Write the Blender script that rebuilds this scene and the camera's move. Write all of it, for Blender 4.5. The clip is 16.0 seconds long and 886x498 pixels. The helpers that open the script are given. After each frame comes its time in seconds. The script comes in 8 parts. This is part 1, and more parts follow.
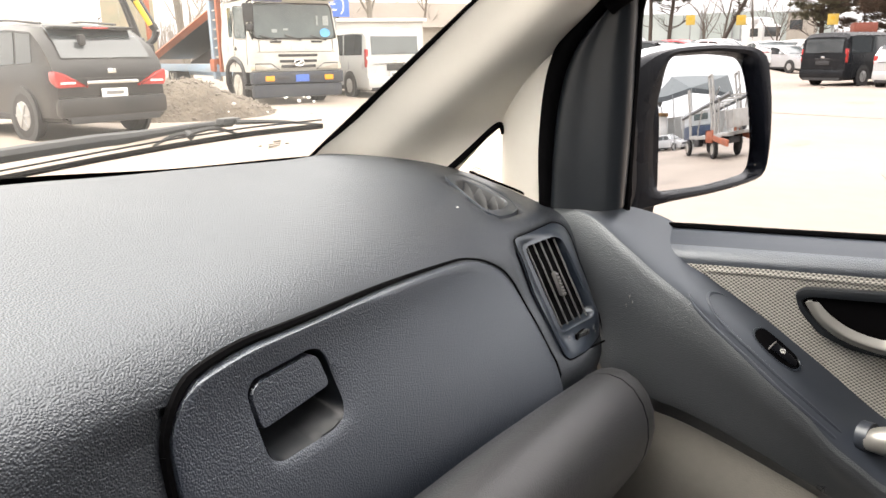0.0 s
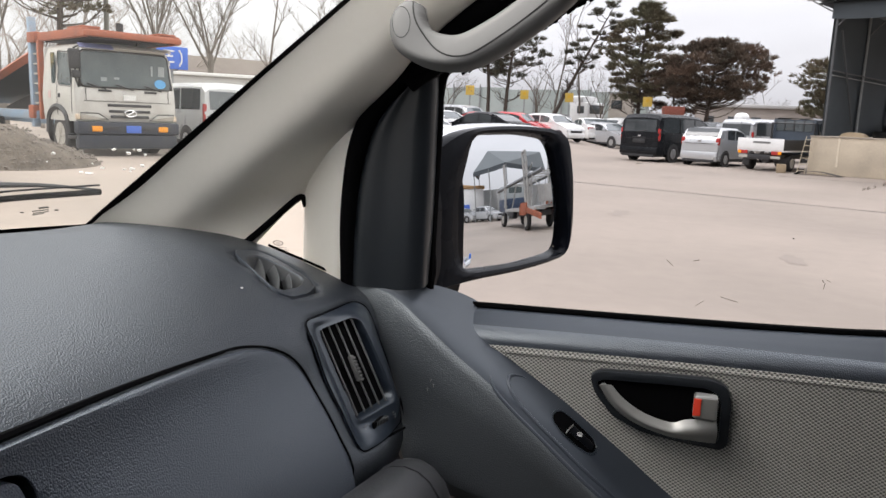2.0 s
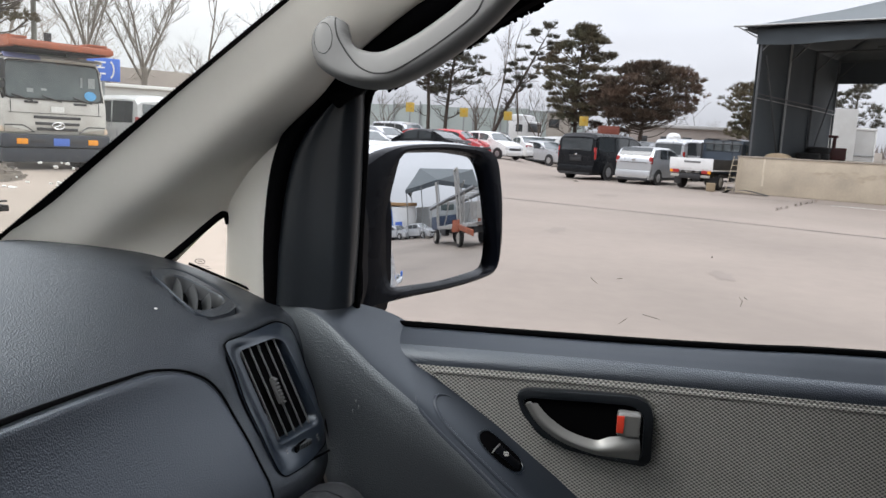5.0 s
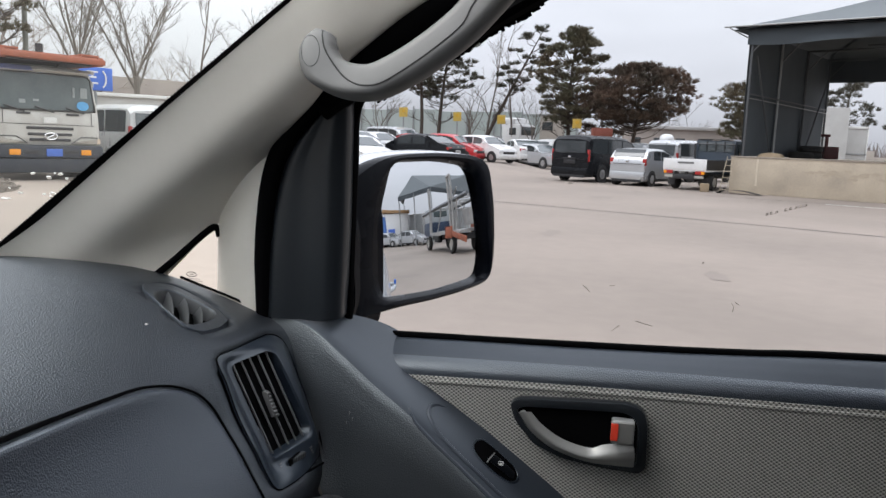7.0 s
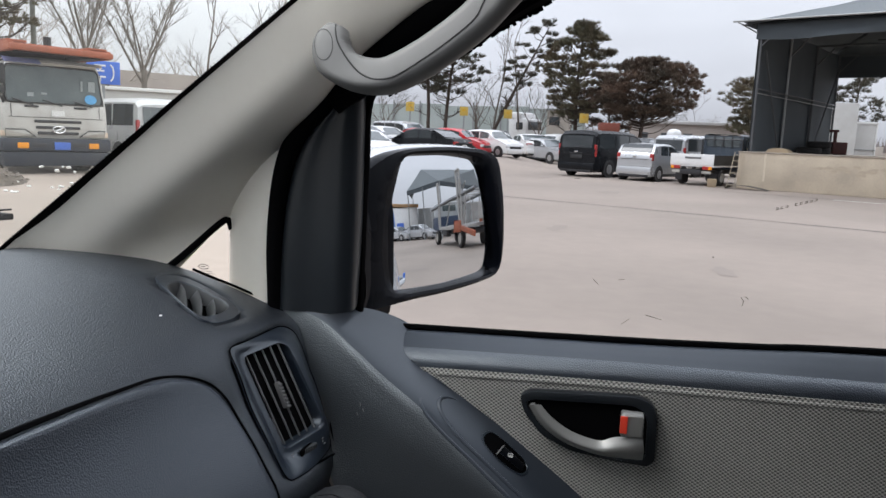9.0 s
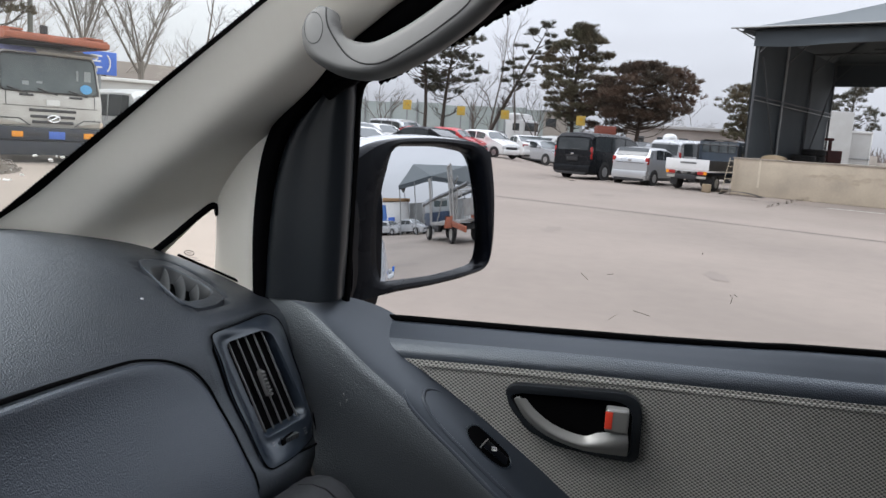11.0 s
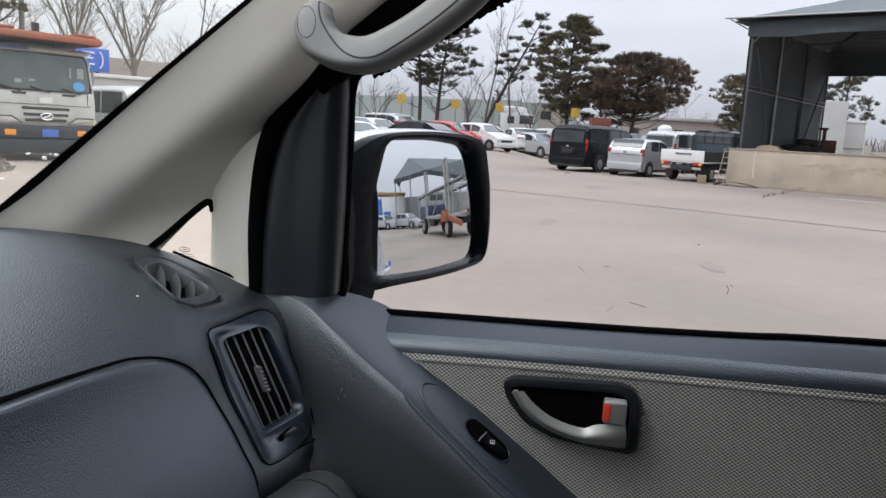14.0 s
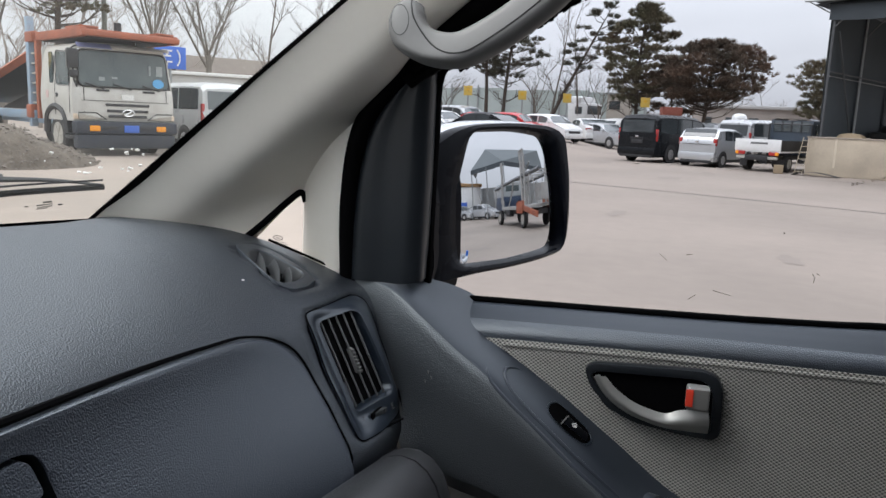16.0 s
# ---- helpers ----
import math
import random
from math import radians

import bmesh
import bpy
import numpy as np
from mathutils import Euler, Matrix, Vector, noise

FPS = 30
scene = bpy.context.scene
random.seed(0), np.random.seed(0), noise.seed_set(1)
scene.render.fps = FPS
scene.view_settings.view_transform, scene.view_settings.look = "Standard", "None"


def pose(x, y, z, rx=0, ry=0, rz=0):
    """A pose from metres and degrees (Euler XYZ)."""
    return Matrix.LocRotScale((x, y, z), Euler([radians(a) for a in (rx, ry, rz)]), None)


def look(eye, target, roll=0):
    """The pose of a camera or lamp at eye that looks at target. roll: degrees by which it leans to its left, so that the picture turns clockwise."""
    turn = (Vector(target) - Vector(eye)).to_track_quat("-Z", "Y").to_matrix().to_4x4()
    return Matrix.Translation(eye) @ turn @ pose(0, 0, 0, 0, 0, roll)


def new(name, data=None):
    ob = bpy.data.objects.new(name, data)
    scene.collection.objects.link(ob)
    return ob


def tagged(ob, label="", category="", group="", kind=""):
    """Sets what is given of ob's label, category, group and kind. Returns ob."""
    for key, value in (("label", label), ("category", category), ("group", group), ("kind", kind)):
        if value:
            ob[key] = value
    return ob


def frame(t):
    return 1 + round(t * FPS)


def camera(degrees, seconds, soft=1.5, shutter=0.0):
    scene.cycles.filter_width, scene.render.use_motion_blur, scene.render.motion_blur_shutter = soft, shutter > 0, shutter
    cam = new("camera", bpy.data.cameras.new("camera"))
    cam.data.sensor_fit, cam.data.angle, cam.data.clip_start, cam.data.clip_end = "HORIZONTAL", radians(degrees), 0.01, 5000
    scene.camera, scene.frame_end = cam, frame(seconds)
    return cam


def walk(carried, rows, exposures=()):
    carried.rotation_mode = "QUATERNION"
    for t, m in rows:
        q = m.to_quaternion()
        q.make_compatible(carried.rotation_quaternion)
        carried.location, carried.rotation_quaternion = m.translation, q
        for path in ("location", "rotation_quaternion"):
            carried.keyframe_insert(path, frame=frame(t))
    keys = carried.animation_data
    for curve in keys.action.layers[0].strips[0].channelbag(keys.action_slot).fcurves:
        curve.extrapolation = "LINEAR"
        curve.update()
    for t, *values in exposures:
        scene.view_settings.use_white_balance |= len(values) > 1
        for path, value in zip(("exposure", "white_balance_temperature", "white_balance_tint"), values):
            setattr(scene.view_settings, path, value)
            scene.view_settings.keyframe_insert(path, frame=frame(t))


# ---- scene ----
cam = camera(61.1, 16.0)
# the eye, a point it looks at, and the lean, in a van that heads along +y
PATH = [
    (0, (-0.264, 0.049, 1.419), (1.424, 0.996, 0.913), -0.9),
    (0.3, (-0.258, 0.053, 1.421), (1.471, 0.943, 0.954), -0.7),
    (0.5, (-0.255, 0.054, 1.423), (1.484, 0.927, 0.962), -0.2),
    (1, (-0.229, 0.044, 1.428), (1.553, 0.845, 1.0), 0.9),
    (1.2, (-0.22, 0.04, 1.426), (1.583, 0.801, 1.015), 1.3),
    (1.5, (-0.208, 0.032, 1.429), (1.628, 0.719, 1.034), 1.6),
    (1.7, (-0.201, 0.028, 1.429), (1.646, 0.694, 1.048), 1.8),
    (2, (-0.187, 0.019, 1.432), (1.695, 0.6, 1.088), 2.3),
    (2.5, (-0.179, 0.012, 1.425), (1.728, 0.516, 1.096), 2.7),
    (3, (-0.178, 0.011, 1.421), (1.734, 0.495, 1.09), 2.9),
    (3.5, (-0.174, 0.007, 1.418), (1.739, 0.479, 1.078), 2.8),
    (4, (-0.173, 0.004, 1.422), (1.743, 0.463, 1.082), 2.8),
    (4.5, (-0.17, 0.003, 1.432), (1.755, 0.445, 1.119), 2.8),
    (5, (-0.173, 0.004, 1.434), (1.758, 0.436, 1.14), 3.0),
    (7.5, (-0.17, -0.001, 1.444), (1.764, 0.422, 1.162), 2.0),
    (8, (-0.174, 0.004, 1.446), (1.758, 0.435, 1.161), 2.0),
    (8.5, (-0.176, 0.002, 1.441), (1.754, 0.441, 1.152), 2.1),
    (9, (-0.177, 0.004, 1.44), (1.752, 0.44, 1.143), 2.3),
    (9.5, (-0.167, 0.005, 1.439), (1.765, 0.433, 1.148), 2.9),
    (10, (-0.169, 0.0, 1.433), (1.763, 0.425, 1.144), 3.5),
    (12.5, (-0.166, -0.003, 1.427), (1.766, 0.41, 1.119), 3.5),
    (13, (-0.167, -0.001, 1.429), (1.765, 0.411, 1.117), 3.1),
    (13.5, (-0.166, -0.006, 1.43), (1.767, 0.404, 1.121), 2.9),
    (14, (-0.166, -0.002, 1.428), (1.767, 0.407, 1.114), 3.1),
    (14.5, (-0.164, -0.004, 1.424), (1.767, 0.411, 1.108), 3.2),
    (15, (-0.169, 0.004, 1.425), (1.759, 0.426, 1.103), 3.3),
    (15.5, (-0.169, -0.003, 1.42), (1.753, 0.438, 1.085), 2.4),
    (15.7, (-0.173, 0.002, 1.423), (1.744, 0.453, 1.075), 2.3),
    (16, (-0.204, 0.013, 1.427), (1.681, 0.589, 1.084), 2.4),
]
EXPOSURES = [(0.0, 2.10, 7420, 13), (0.5, 1.71, 7250, 13), (1.0, 1.42, 7080, 12), (1.5, 1.20, 6900, 12), (2.0, 1.09, 6780, 12), (2.5, 1.00, 6700, 11), (5.0, 0.97, 6500, 10), (7.5, 0.84, 6400, 10), (9.0, 0.83, 6350, 10), (16.0, 0.83, 6350, 10)]
walk(cam, [(t, look(eye, target, roll)) for t, eye, target, roll in PATH], EXPOSURES)

# ---- sky and sun: a bright overcast day ----
world = bpy.data.worlds.new("sky")
scene.world = world
world.use_nodes = True
wt = world.node_tree
wt.nodes.clear()


def wnode(kind, **values):
    n = wt.nodes.new(kind)
    for k, v in values.items():
        n.inputs[k].default_value = v
    return n


sky = wt.nodes.new("ShaderNodeTexSky")
sky.sky_type = "NISHITA"
sky.sun_disc = False
sky.sun_elevation, sky.sun_rotation = radians(52), radians(150)
sky.air_density, sky.dust_density = 1.4, 4.0
grey = wnode("ShaderNodeHueSaturation", Saturation=0.10, Value=1.0)
wt.links.new(sky.outputs[0], grey.inputs["Color"])
coord = wt.nodes.new("ShaderNodeTexCoord")
split = wt.nodes.new("ShaderNodeSeparateXYZ")
wt.links.new(coord.outputs["Generated"], split.inputs[0])
ramp = wt.nodes.new("ShaderNodeMapRange")
ramp.inputs["From Min"].default_value, ramp.inputs["From Max"].default_value = 0.0, 1.0
ramp.inputs["To Min"].default_value, ramp.inputs["To Max"].default_value = 4.7, 18.5
wt.links.new(split.outputs["Z"], ramp.inputs["Value"])
cloud = wnode("ShaderNodeTexNoise", Scale=2.2, Detail=5.0, Roughness=0.55)
stretch = wt.nodes.new("ShaderNodeMapping")
stretch.inputs["Scale"].default_value = (1.0, 1.0, 3.2)
wt.links.new(coord.outputs["Generated"], stretch.inputs["Vector"])
wt.links.new(stretch.outputs[0], cloud.inputs["Vector"])
shade = wt.nodes.new("ShaderNodeMapRange")
shade.inputs["From Min"].default_value, shade.inputs["From Max"].default_value = 0.3, 0.7
shade.inputs["To Min"].default_value, shade.inputs["To Max"].default_value = 0.86, 1.1
wt.links.new(cloud.outputs[0], shade.inputs["Value"])
times = wt.nodes.new("ShaderNodeMath")
times.operation = "MULTIPLY"
wt.links.new(ramp.outputs[0], times.inputs[0])
wt.links.new(shade.outputs[0], times.inputs[1])
veil = wt.nodes.new("ShaderNodeVectorMath")
veil.operation = "SCALE"
veil.inputs[0].default_value = (0.985, 0.99, 1.03)
wt.links.new(times.outputs[0], veil.inputs["Scale"])
both = wt.nodes.new("ShaderNodeMix")
both.data_type = "RGBA"
both.inputs[0].default_value = 0.8
wt.links.new(grey.outputs[0], both.inputs[6])
wt.links.new(veil.outputs[0], both.inputs[7])
back = wnode("ShaderNodeBackground", Strength=0.12)
wt.links.new(both.outputs[2], back.inputs["Color"])
wout = wt.nodes.new("ShaderNodeOutputWorld")
wt.links.new(back.outputs[0], wout.inputs[0])

sun = new("sun", bpy.data.lights.new("sun", "SUN"))
sun.data.energy, sun.data.angle, sun.data.color = 1.2, radians(30), (1.0, 0.97, 0.92)
sun.rotation_euler = (radians(-35), radians(-18), 0)  # high, from ahead and the driver's side

# ---- materials ----
MATS = {}


def mat(name, col, rough=0.6, metal=0.0, col2=None, scale=6.0, amount=0.5, bump=0.0, bscale=60.0, bdist=0.01, cell=False, rvar=0.0, spec=0.5, coat=0.0):
    """A painted, moulded or weathered surface: two colours mixed by coarse and fine noise, with relief."""
    if name in MATS:
        return MATS[name]
    m = bpy.data.materials.new(name)
    m.use_nodes = True
    t, nodes = m.node_tree.links, m.node_tree.nodes
    b = nodes["Principled BSDF"]
    b.inputs["Roughness"].default_value, b.inputs["Metallic"].default_value = rough, metal
    b.inputs["Specular IOR Level"].default_value = spec
    if coat:
        b.inputs["Coat Weight"].default_value, b.inputs["Coat Roughness"].default_value = coat, 0.08
    co = nodes.new("ShaderNodeTexCoord")
    big = nodes.new("ShaderNodeTexNoise")
    big.inputs["Scale"].default_value, big.inputs["Detail"].default_value = scale, 6
    fine = nodes.new("ShaderNodeTexNoise")
    fine.inputs["Scale"].default_value, fine.inputs["Detail"].default_value = scale * 17, 3
    for n in (big, fine):
        t.new(co.outputs["Object"], n.inputs["Vector"])
    add = nodes.new("ShaderNodeMath")
    add.operation = "MULTIPLY_ADD"
    add.inputs[1].default_value = 0.35
    t.new(fine.outputs[0], add.inputs[0])
    t.new(big.outputs[0], add.inputs[2])
    rng = nodes.new("ShaderNodeMapRange")
    rng.inputs["From Min"].default_value, rng.inputs["From Max"].default_value = 0.45, 0.9
    rng.inputs["To Max"].default_value = amount
    t.new(add.outputs[0], rng.inputs["Value"])
    mix = nodes.new("ShaderNodeMix")
    mix.data_type = "RGBA"
    mix.inputs[6].default_value = (*col, 1)
    mix.inputs[7].default_value = (*(col2 or [c * 0.7 for c in col]), 1)
    t.new(rng.outputs[0], mix.inputs[0])
    t.new(mix.outputs[2], b.inputs["Base Color"])
    if rvar:
        rr = nodes.new("ShaderNodeMapRange")
        rr.inputs["From Min"].default_value, rr.inputs["From Max"].default_value = 0.3, 0.7
        rr.inputs["To Min"].default_value, rr.inputs["To Max"].default_value = rough - rvar, rough + rvar
        t.new(big.outputs[0], rr.inputs["Value"])
        t.new(rr.outputs[0], b.inputs["Roughness"])
    if bump:
        bp = nodes.new("ShaderNodeBump")
        bp.inputs["Strength"].default_value, bp.inputs["Distance"].default_value = bump, bdist
        if cell:
            v = nodes.new("ShaderNodeTexVoronoi")
            v.feature = "SMOOTH_F1"
            v.inputs["Smoothness"].default_value = 0.55
            v.inputs["Scale"].default_value = bscale
            t.new(co.outputs["Object"], v.inputs["Vector"])
            cap = nodes.new("ShaderNodeMapRange")
            cap.inputs["From Min"].default_value, cap.inputs["From Max"].default_value = 0.75, 0.05
            t.new(v.outputs["Distance"], cap.inputs["Value"])
            t.new(cap.outputs[0], bp.inputs["Height"])
        else:
            v = nodes.new("ShaderNodeTexNoise")
            v.inputs["Scale"].default_value, v.inputs["Detail"].default_value = bscale, 4
            t.new(co.outputs["Object"], v.inputs["Vector"])
            t.new(v.outputs[0], bp.inputs["Height"])
        t.new(bp.outputs[0], b.inputs["Normal"])
    MATS[name] = m
    return m


def glass(name, tint, gloss=0.08, dust=0.0):
    """A thin pane: light passes straight on, tinted, with a faint reflection that grows at grazing angles."""
    if name in MATS:
        return MATS[name]
    m = bpy.data.materials.new(name)
    m.use_nodes = True
    nodes, t = m.node_tree.nodes, m.node_tree.links
    nodes.clear()
    clear = nodes.new("ShaderNodeBsdfTransparent")
    clear.inputs[0].default_value = (*tint, 1)
    shine = nodes.new("ShaderNodeBsdfGlossy")
    shine.inputs["Roughness"].default_value = 0.02
    face = nodes.new("ShaderNodeLayerWeight")
    face.inputs["Blend"].default_value = 0.5
    steep = nodes.new("ShaderNodeMath")
    steep.operation = "POWER"
    steep.inputs[1].default_value = 4.0
    t.new(face.outputs["Facing"], steep.inputs[0])
    fr = nodes.new("ShaderNodeMapRange")
    fr.inputs["To Min"].default_value, fr.inputs["To Max"].default_value = gloss * 0.4, 0.55
    t.new(steep.outputs[0], fr.inputs["Value"])
    mix = nodes.new("ShaderNodeMixShader")
    out = nodes.new("ShaderNodeOutputMaterial")
    t.new(fr.outputs[0], mix.inputs[0])
    last = clear
    if dust:
        film = nodes.new("ShaderNodeBsdfTranslucent")
        film.inputs[0].default_value = (0.85, 0.84, 0.80, 1)
        smear = nodes.new("ShaderNodeTexNoise")
        smear.inputs["Scale"].default_value, smear.inputs["Detail"].default_value = 5, 6
        spot = nodes.new("ShaderNodeMapRange")
        spot.inputs["From Min"].default_value, spot.inputs["From Max"].default_value = 0.3, 0.75
        spot.inputs["To Min"].default_value, spot.inputs["To Max"].default_value = dust * 0.6, dust * 1.6
        t.new(smear.outputs[0], spot.inputs["Value"])
        last = nodes.new("ShaderNodeMixShader")
        t.new(spot.outputs[0], last.inputs[0])
        t.new(clear.outputs[0], last.inputs[1])
        t.new(film.outputs[0], last.inputs[2])
    t.new(last.outputs[0], mix.inputs[1])
    t.new(shine.outputs[0], mix.inputs[2])
    t.new(mix.outputs[0], out.inputs[0])
    MATS[name] = m
    return m


def fabric(name, thread, gap):
    """Woven door fabric: staggered rows of small raised threads."""
    m = bpy.data.materials.new(name)
    m.use_nodes = True
    nodes, t = m.node_tree.nodes, m.node_tree.links
    b = nodes["Principled BSDF"]
    b.inputs["Roughness"].default_value = 0.7
    b.inputs["Sheen Weight"].default_value = 0.25
    co = nodes.new("ShaderNodeTexCoord")
    xyz = nodes.new("ShaderNodeSeparateXYZ")
    warp = nodes.new("ShaderNodeTexNoise")
    warp.inputs["Scale"].default_value = 45
    t.new(co.outputs["Object"], warp.inputs["Vector"])
    shift = nodes.new("ShaderNodeVectorMath")
    shift.operation = "MULTIPLY_ADD"
    shift.inputs[1].default_value = (0.0012, 0.0012, 0.0012)
    t.new(warp.outputs["Color"], shift.inputs[0])
    t.new(co.outputs["Object"], shift.inputs[2])
    t.new(shift.outputs[0], xyz.inputs[0])

    def op(kind, a, c):
        n = nodes.new("ShaderNodeMath")
        n.operation = kind
        for i, v in enumerate((a, c)):
            if isinstance(v, (int, float)):
                n.inputs[i].default_value = v
            elif v is not None:
                t.new(v, n.inputs[i])
        return n.outputs[0]

    # two crossing waves make the staggered dots
    u = op("MULTIPLY", xyz.outputs["Y"], 2 * math.pi / 0.0062)
    w = op("MULTIPLY", xyz.outputs["Z"], 2 * math.pi / 0.0046)
    dots = op("MULTIPLY", op("SINE", u, None), op("SINE", w, None))
    rng = nodes.new("ShaderNodeMapRange")
    rng.inputs["From Min"].default_value, rng.inputs["From Max"].default_value = -0.6, 0.3
    t.new(dots, rng.inputs["Value"])
    mix = nodes.new("ShaderNodeMix")
    mix.data_type = "RGBA"
    mix.inputs[6].default_value, mix.inputs[7].default_value = (*gap, 1), (*thread, 1)
    t.new(rng.outputs[0], mix.inputs[0])
    wear = nodes.new("ShaderNodeTexNoise")
    wear.inputs["Scale"].default_value = 9
    t.new(co.outputs["Object"], wear.inputs["Vector"])
    tone = nodes.new("ShaderNodeMix")
    tone.data_type, tone.blend_type = "RGBA", "MULTIPLY"
    tone.inputs[0].default_value = 0.35
    t.new(mix.outputs[2], tone.inputs[6])
    t.new(wear.outputs[0], tone.inputs[7])
    t.new(tone.outputs[2], b.inputs["Base Color"])
    bp = nodes.new("ShaderNodeBump")
    bp.inputs["Strength"].default_value, bp.inputs["Distance"].default_value = 0.5, 0.001
    t.new(dots, bp.inputs["Height"])
    t.new(bp.outputs[0], b.inputs["Normal"])
    return m


SOFT = mat("soft navy plastic", (0.022, 0.028, 0.040), 0.47, col2=(0.029, 0.036, 0.050), scale=5, spec=0.5, bump=0.12, bscale=700, bdist=0.0005, rvar=0.04)
LEATHER = mat("dark grained plastic", (0.0235, 0.030, 0.044), 0.36, col2=(0.030, 0.037, 0.052), scale=5, spec=1.0, bump=0.52, bscale=660, bdist=0.0007, cell=True, rvar=0.06)
DASHTOP = mat("grey grained dash skin", (0.0155, 0.0193, 0.0270), 0.44, col2=(0.0212, 0.0255, 0.0340), scale=4, spec=1.0, bump=0.65, bscale=720, bdist=0.0008, cell=True, rvar=0.05)
SMOOTH = mat("smooth dark plastic", (0.012, 0.018, 0.029), 0.34, col2=(0.017, 0.023, 0.032), spec=0.9, scale=9, bump=0.06, bscale=700, bdist=0.0005, rvar=0.05)
# besides rubber, BLACK stands in for the dark inside wells and recesses
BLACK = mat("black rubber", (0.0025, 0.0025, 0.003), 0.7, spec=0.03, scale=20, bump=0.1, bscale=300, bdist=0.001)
PIANO = mat("black plastic", (0.005, 0.006, 0.009), 0.28, spec=0.10, scale=12, rvar=0.08)
CREAM = mat("cream pillar trim", (0.80, 0.765, 0.69), 0.6, col2=(0.74, 0.70, 0.62), scale=7, bump=0.08, bscale=900, bdist=0.0005)
CLOTH = fabric("grey woven fabric", (0.43, 0.425, 0.395), (0.075, 0.075, 0.072))
SILVER = mat("satin silver plastic", (0.30, 0.30, 0.29), 0.40, metal=0.6, col2=(0.28, 0.28, 0.27), scale=15, rvar=0.06)
GREYTRIM = mat("grey lower door plastic", (0.23, 0.222, 0.205), 0.55, scale=6, bump=0.2, bscale=420, bdist=0.001, cell=True)
GREYPAD = mat("dark lower dash plastic", (0.021, 0.022, 0.025), 0.38, col2=(0.026, 0.027, 0.030), scale=6, spec=0.6, bump=0.35, bscale=600, bdist=0.0007, cell=True)
SAILBLACK = mat("smooth black trim", (0.013, 0.016, 0.020), 0.36, scale=9, bump=0.05, bscale=700, bdist=0.0005, rvar=0.05, spec=0.42)
HANDLEGREY = mat("grey grab handle plastic", (0.165, 0.166, 0.163), 0.5, col2=(0.142, 0.143, 0.140), scale=10, bump=0.06, bscale=800, bdist=0.0005)
TRIMGREY = mat("dark seam", (0.03, 0.03, 0.03), 0.7, scale=30)
for _m in (LEATHER, DASHTOP, SOFT):
    _m.node_tree.nodes["Principled BSDF"].inputs["IOR"].default_value = 1.57 if _m is DASHTOP else 1.68
for _m in (LEATHER, DASHTOP, SOFT, SMOOTH):
    _m.node_tree.nodes["Principled BSDF"].inputs["Specular Tint"].default_value = (0.88, 0.95, 1.0, 1.0)
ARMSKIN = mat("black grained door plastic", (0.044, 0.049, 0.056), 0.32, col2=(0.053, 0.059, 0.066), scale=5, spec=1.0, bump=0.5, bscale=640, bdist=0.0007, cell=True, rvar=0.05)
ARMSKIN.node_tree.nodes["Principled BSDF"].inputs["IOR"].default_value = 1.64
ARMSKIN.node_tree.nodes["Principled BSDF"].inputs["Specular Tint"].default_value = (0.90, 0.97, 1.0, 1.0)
GREYARM = mat("weathered black wiper paint", (0.035, 0.036, 0.038), 0.5, col2=(0.055, 0.055, 0.055), scale=30, spec=0.4)
SLIDERGREY = mat("grey slider plastic", (0.13, 0.13, 0.13), 0.45, scale=12)
VANEPLASTIC = mat("dull grey vane plastic", (0.15, 0.153, 0.16), 0.42, scale=12)
VANEGREY = mat("grey demister plastic", (0.058, 0.062, 0.066), 0.45, scale=12)
RED = mat("red lock mark", (0.75, 0.06, 0.03), 0.4, scale=30)
WHITEINK = mat("white print", (0.75, 0.75, 0.75), 0.5, scale=40)
GREYINK = mat("grey print", (0.16, 0.16, 0.16), 0.5, scale=40)
SCRATCH = mat("brown glass scratch", (0.28, 0.235, 0.20), 0.7, scale=40)
DARKINK = mat("dark print", (0.05, 0.045, 0.04), 0.6, scale=40)
BODYWHITE = mat("silver white car paint", (0.62, 0.64, 0.66), 0.25, metal=0.25, scale=2, coat=0.6)
WINDSCREEN = glass("dusty windscreen glass", (0.76, 0.785, 0.775), 0.03, 0.018)
QUARTERGLASS = glass("clear quarter glass", (0.92, 0.94, 0.94), 0.06)
SIDEGLASS = glass("tinted side window glass", (0.62, 0.64, 0.675), 0.025)
MIRROR = bpy.data.materials.new("mirror glass")
MIRROR.use_nodes = True
_b = MIRROR.node_tree.nodes["Principled BSDF"]
_b.inputs["Base Color"].default_value = (0.70, 0.72, 0.74, 1)
_b.inputs["Metallic"].default_value, _b.inputs["Roughness"].default_value = 1.0, 0.0

# ---- modelling helpers ----
def thing(name, label, category, at=(0, 0, 0), turn=0.0, group="", kind=""):
    ob = new(name)
    ob.location, ob.rotation_euler = at, (0, 0, radians(turn))
    return tagged(ob, label, category, group, kind)


def part(name, bm, material, parent=None, label="", smooth=True, auto=35):
    me = bpy.data.meshes.new(name)
    bmesh.ops.recalc_face_normals(bm, faces=bm.faces)
    if smooth:
        lim = radians(auto)
        for f in bm.faces:
            f.smooth = True
        for e in bm.edges:
            if len(e.link_faces) == 2 and e.calc_face_angle(0) > lim:
                e.smooth = False
    bm.to_mesh(me)
    bm.free()
    me.materials.append(material)
    ob = new(name, me)
    if parent is not None:
        ob.parent = parent
    if label:
        ob["label"] = label
    return ob


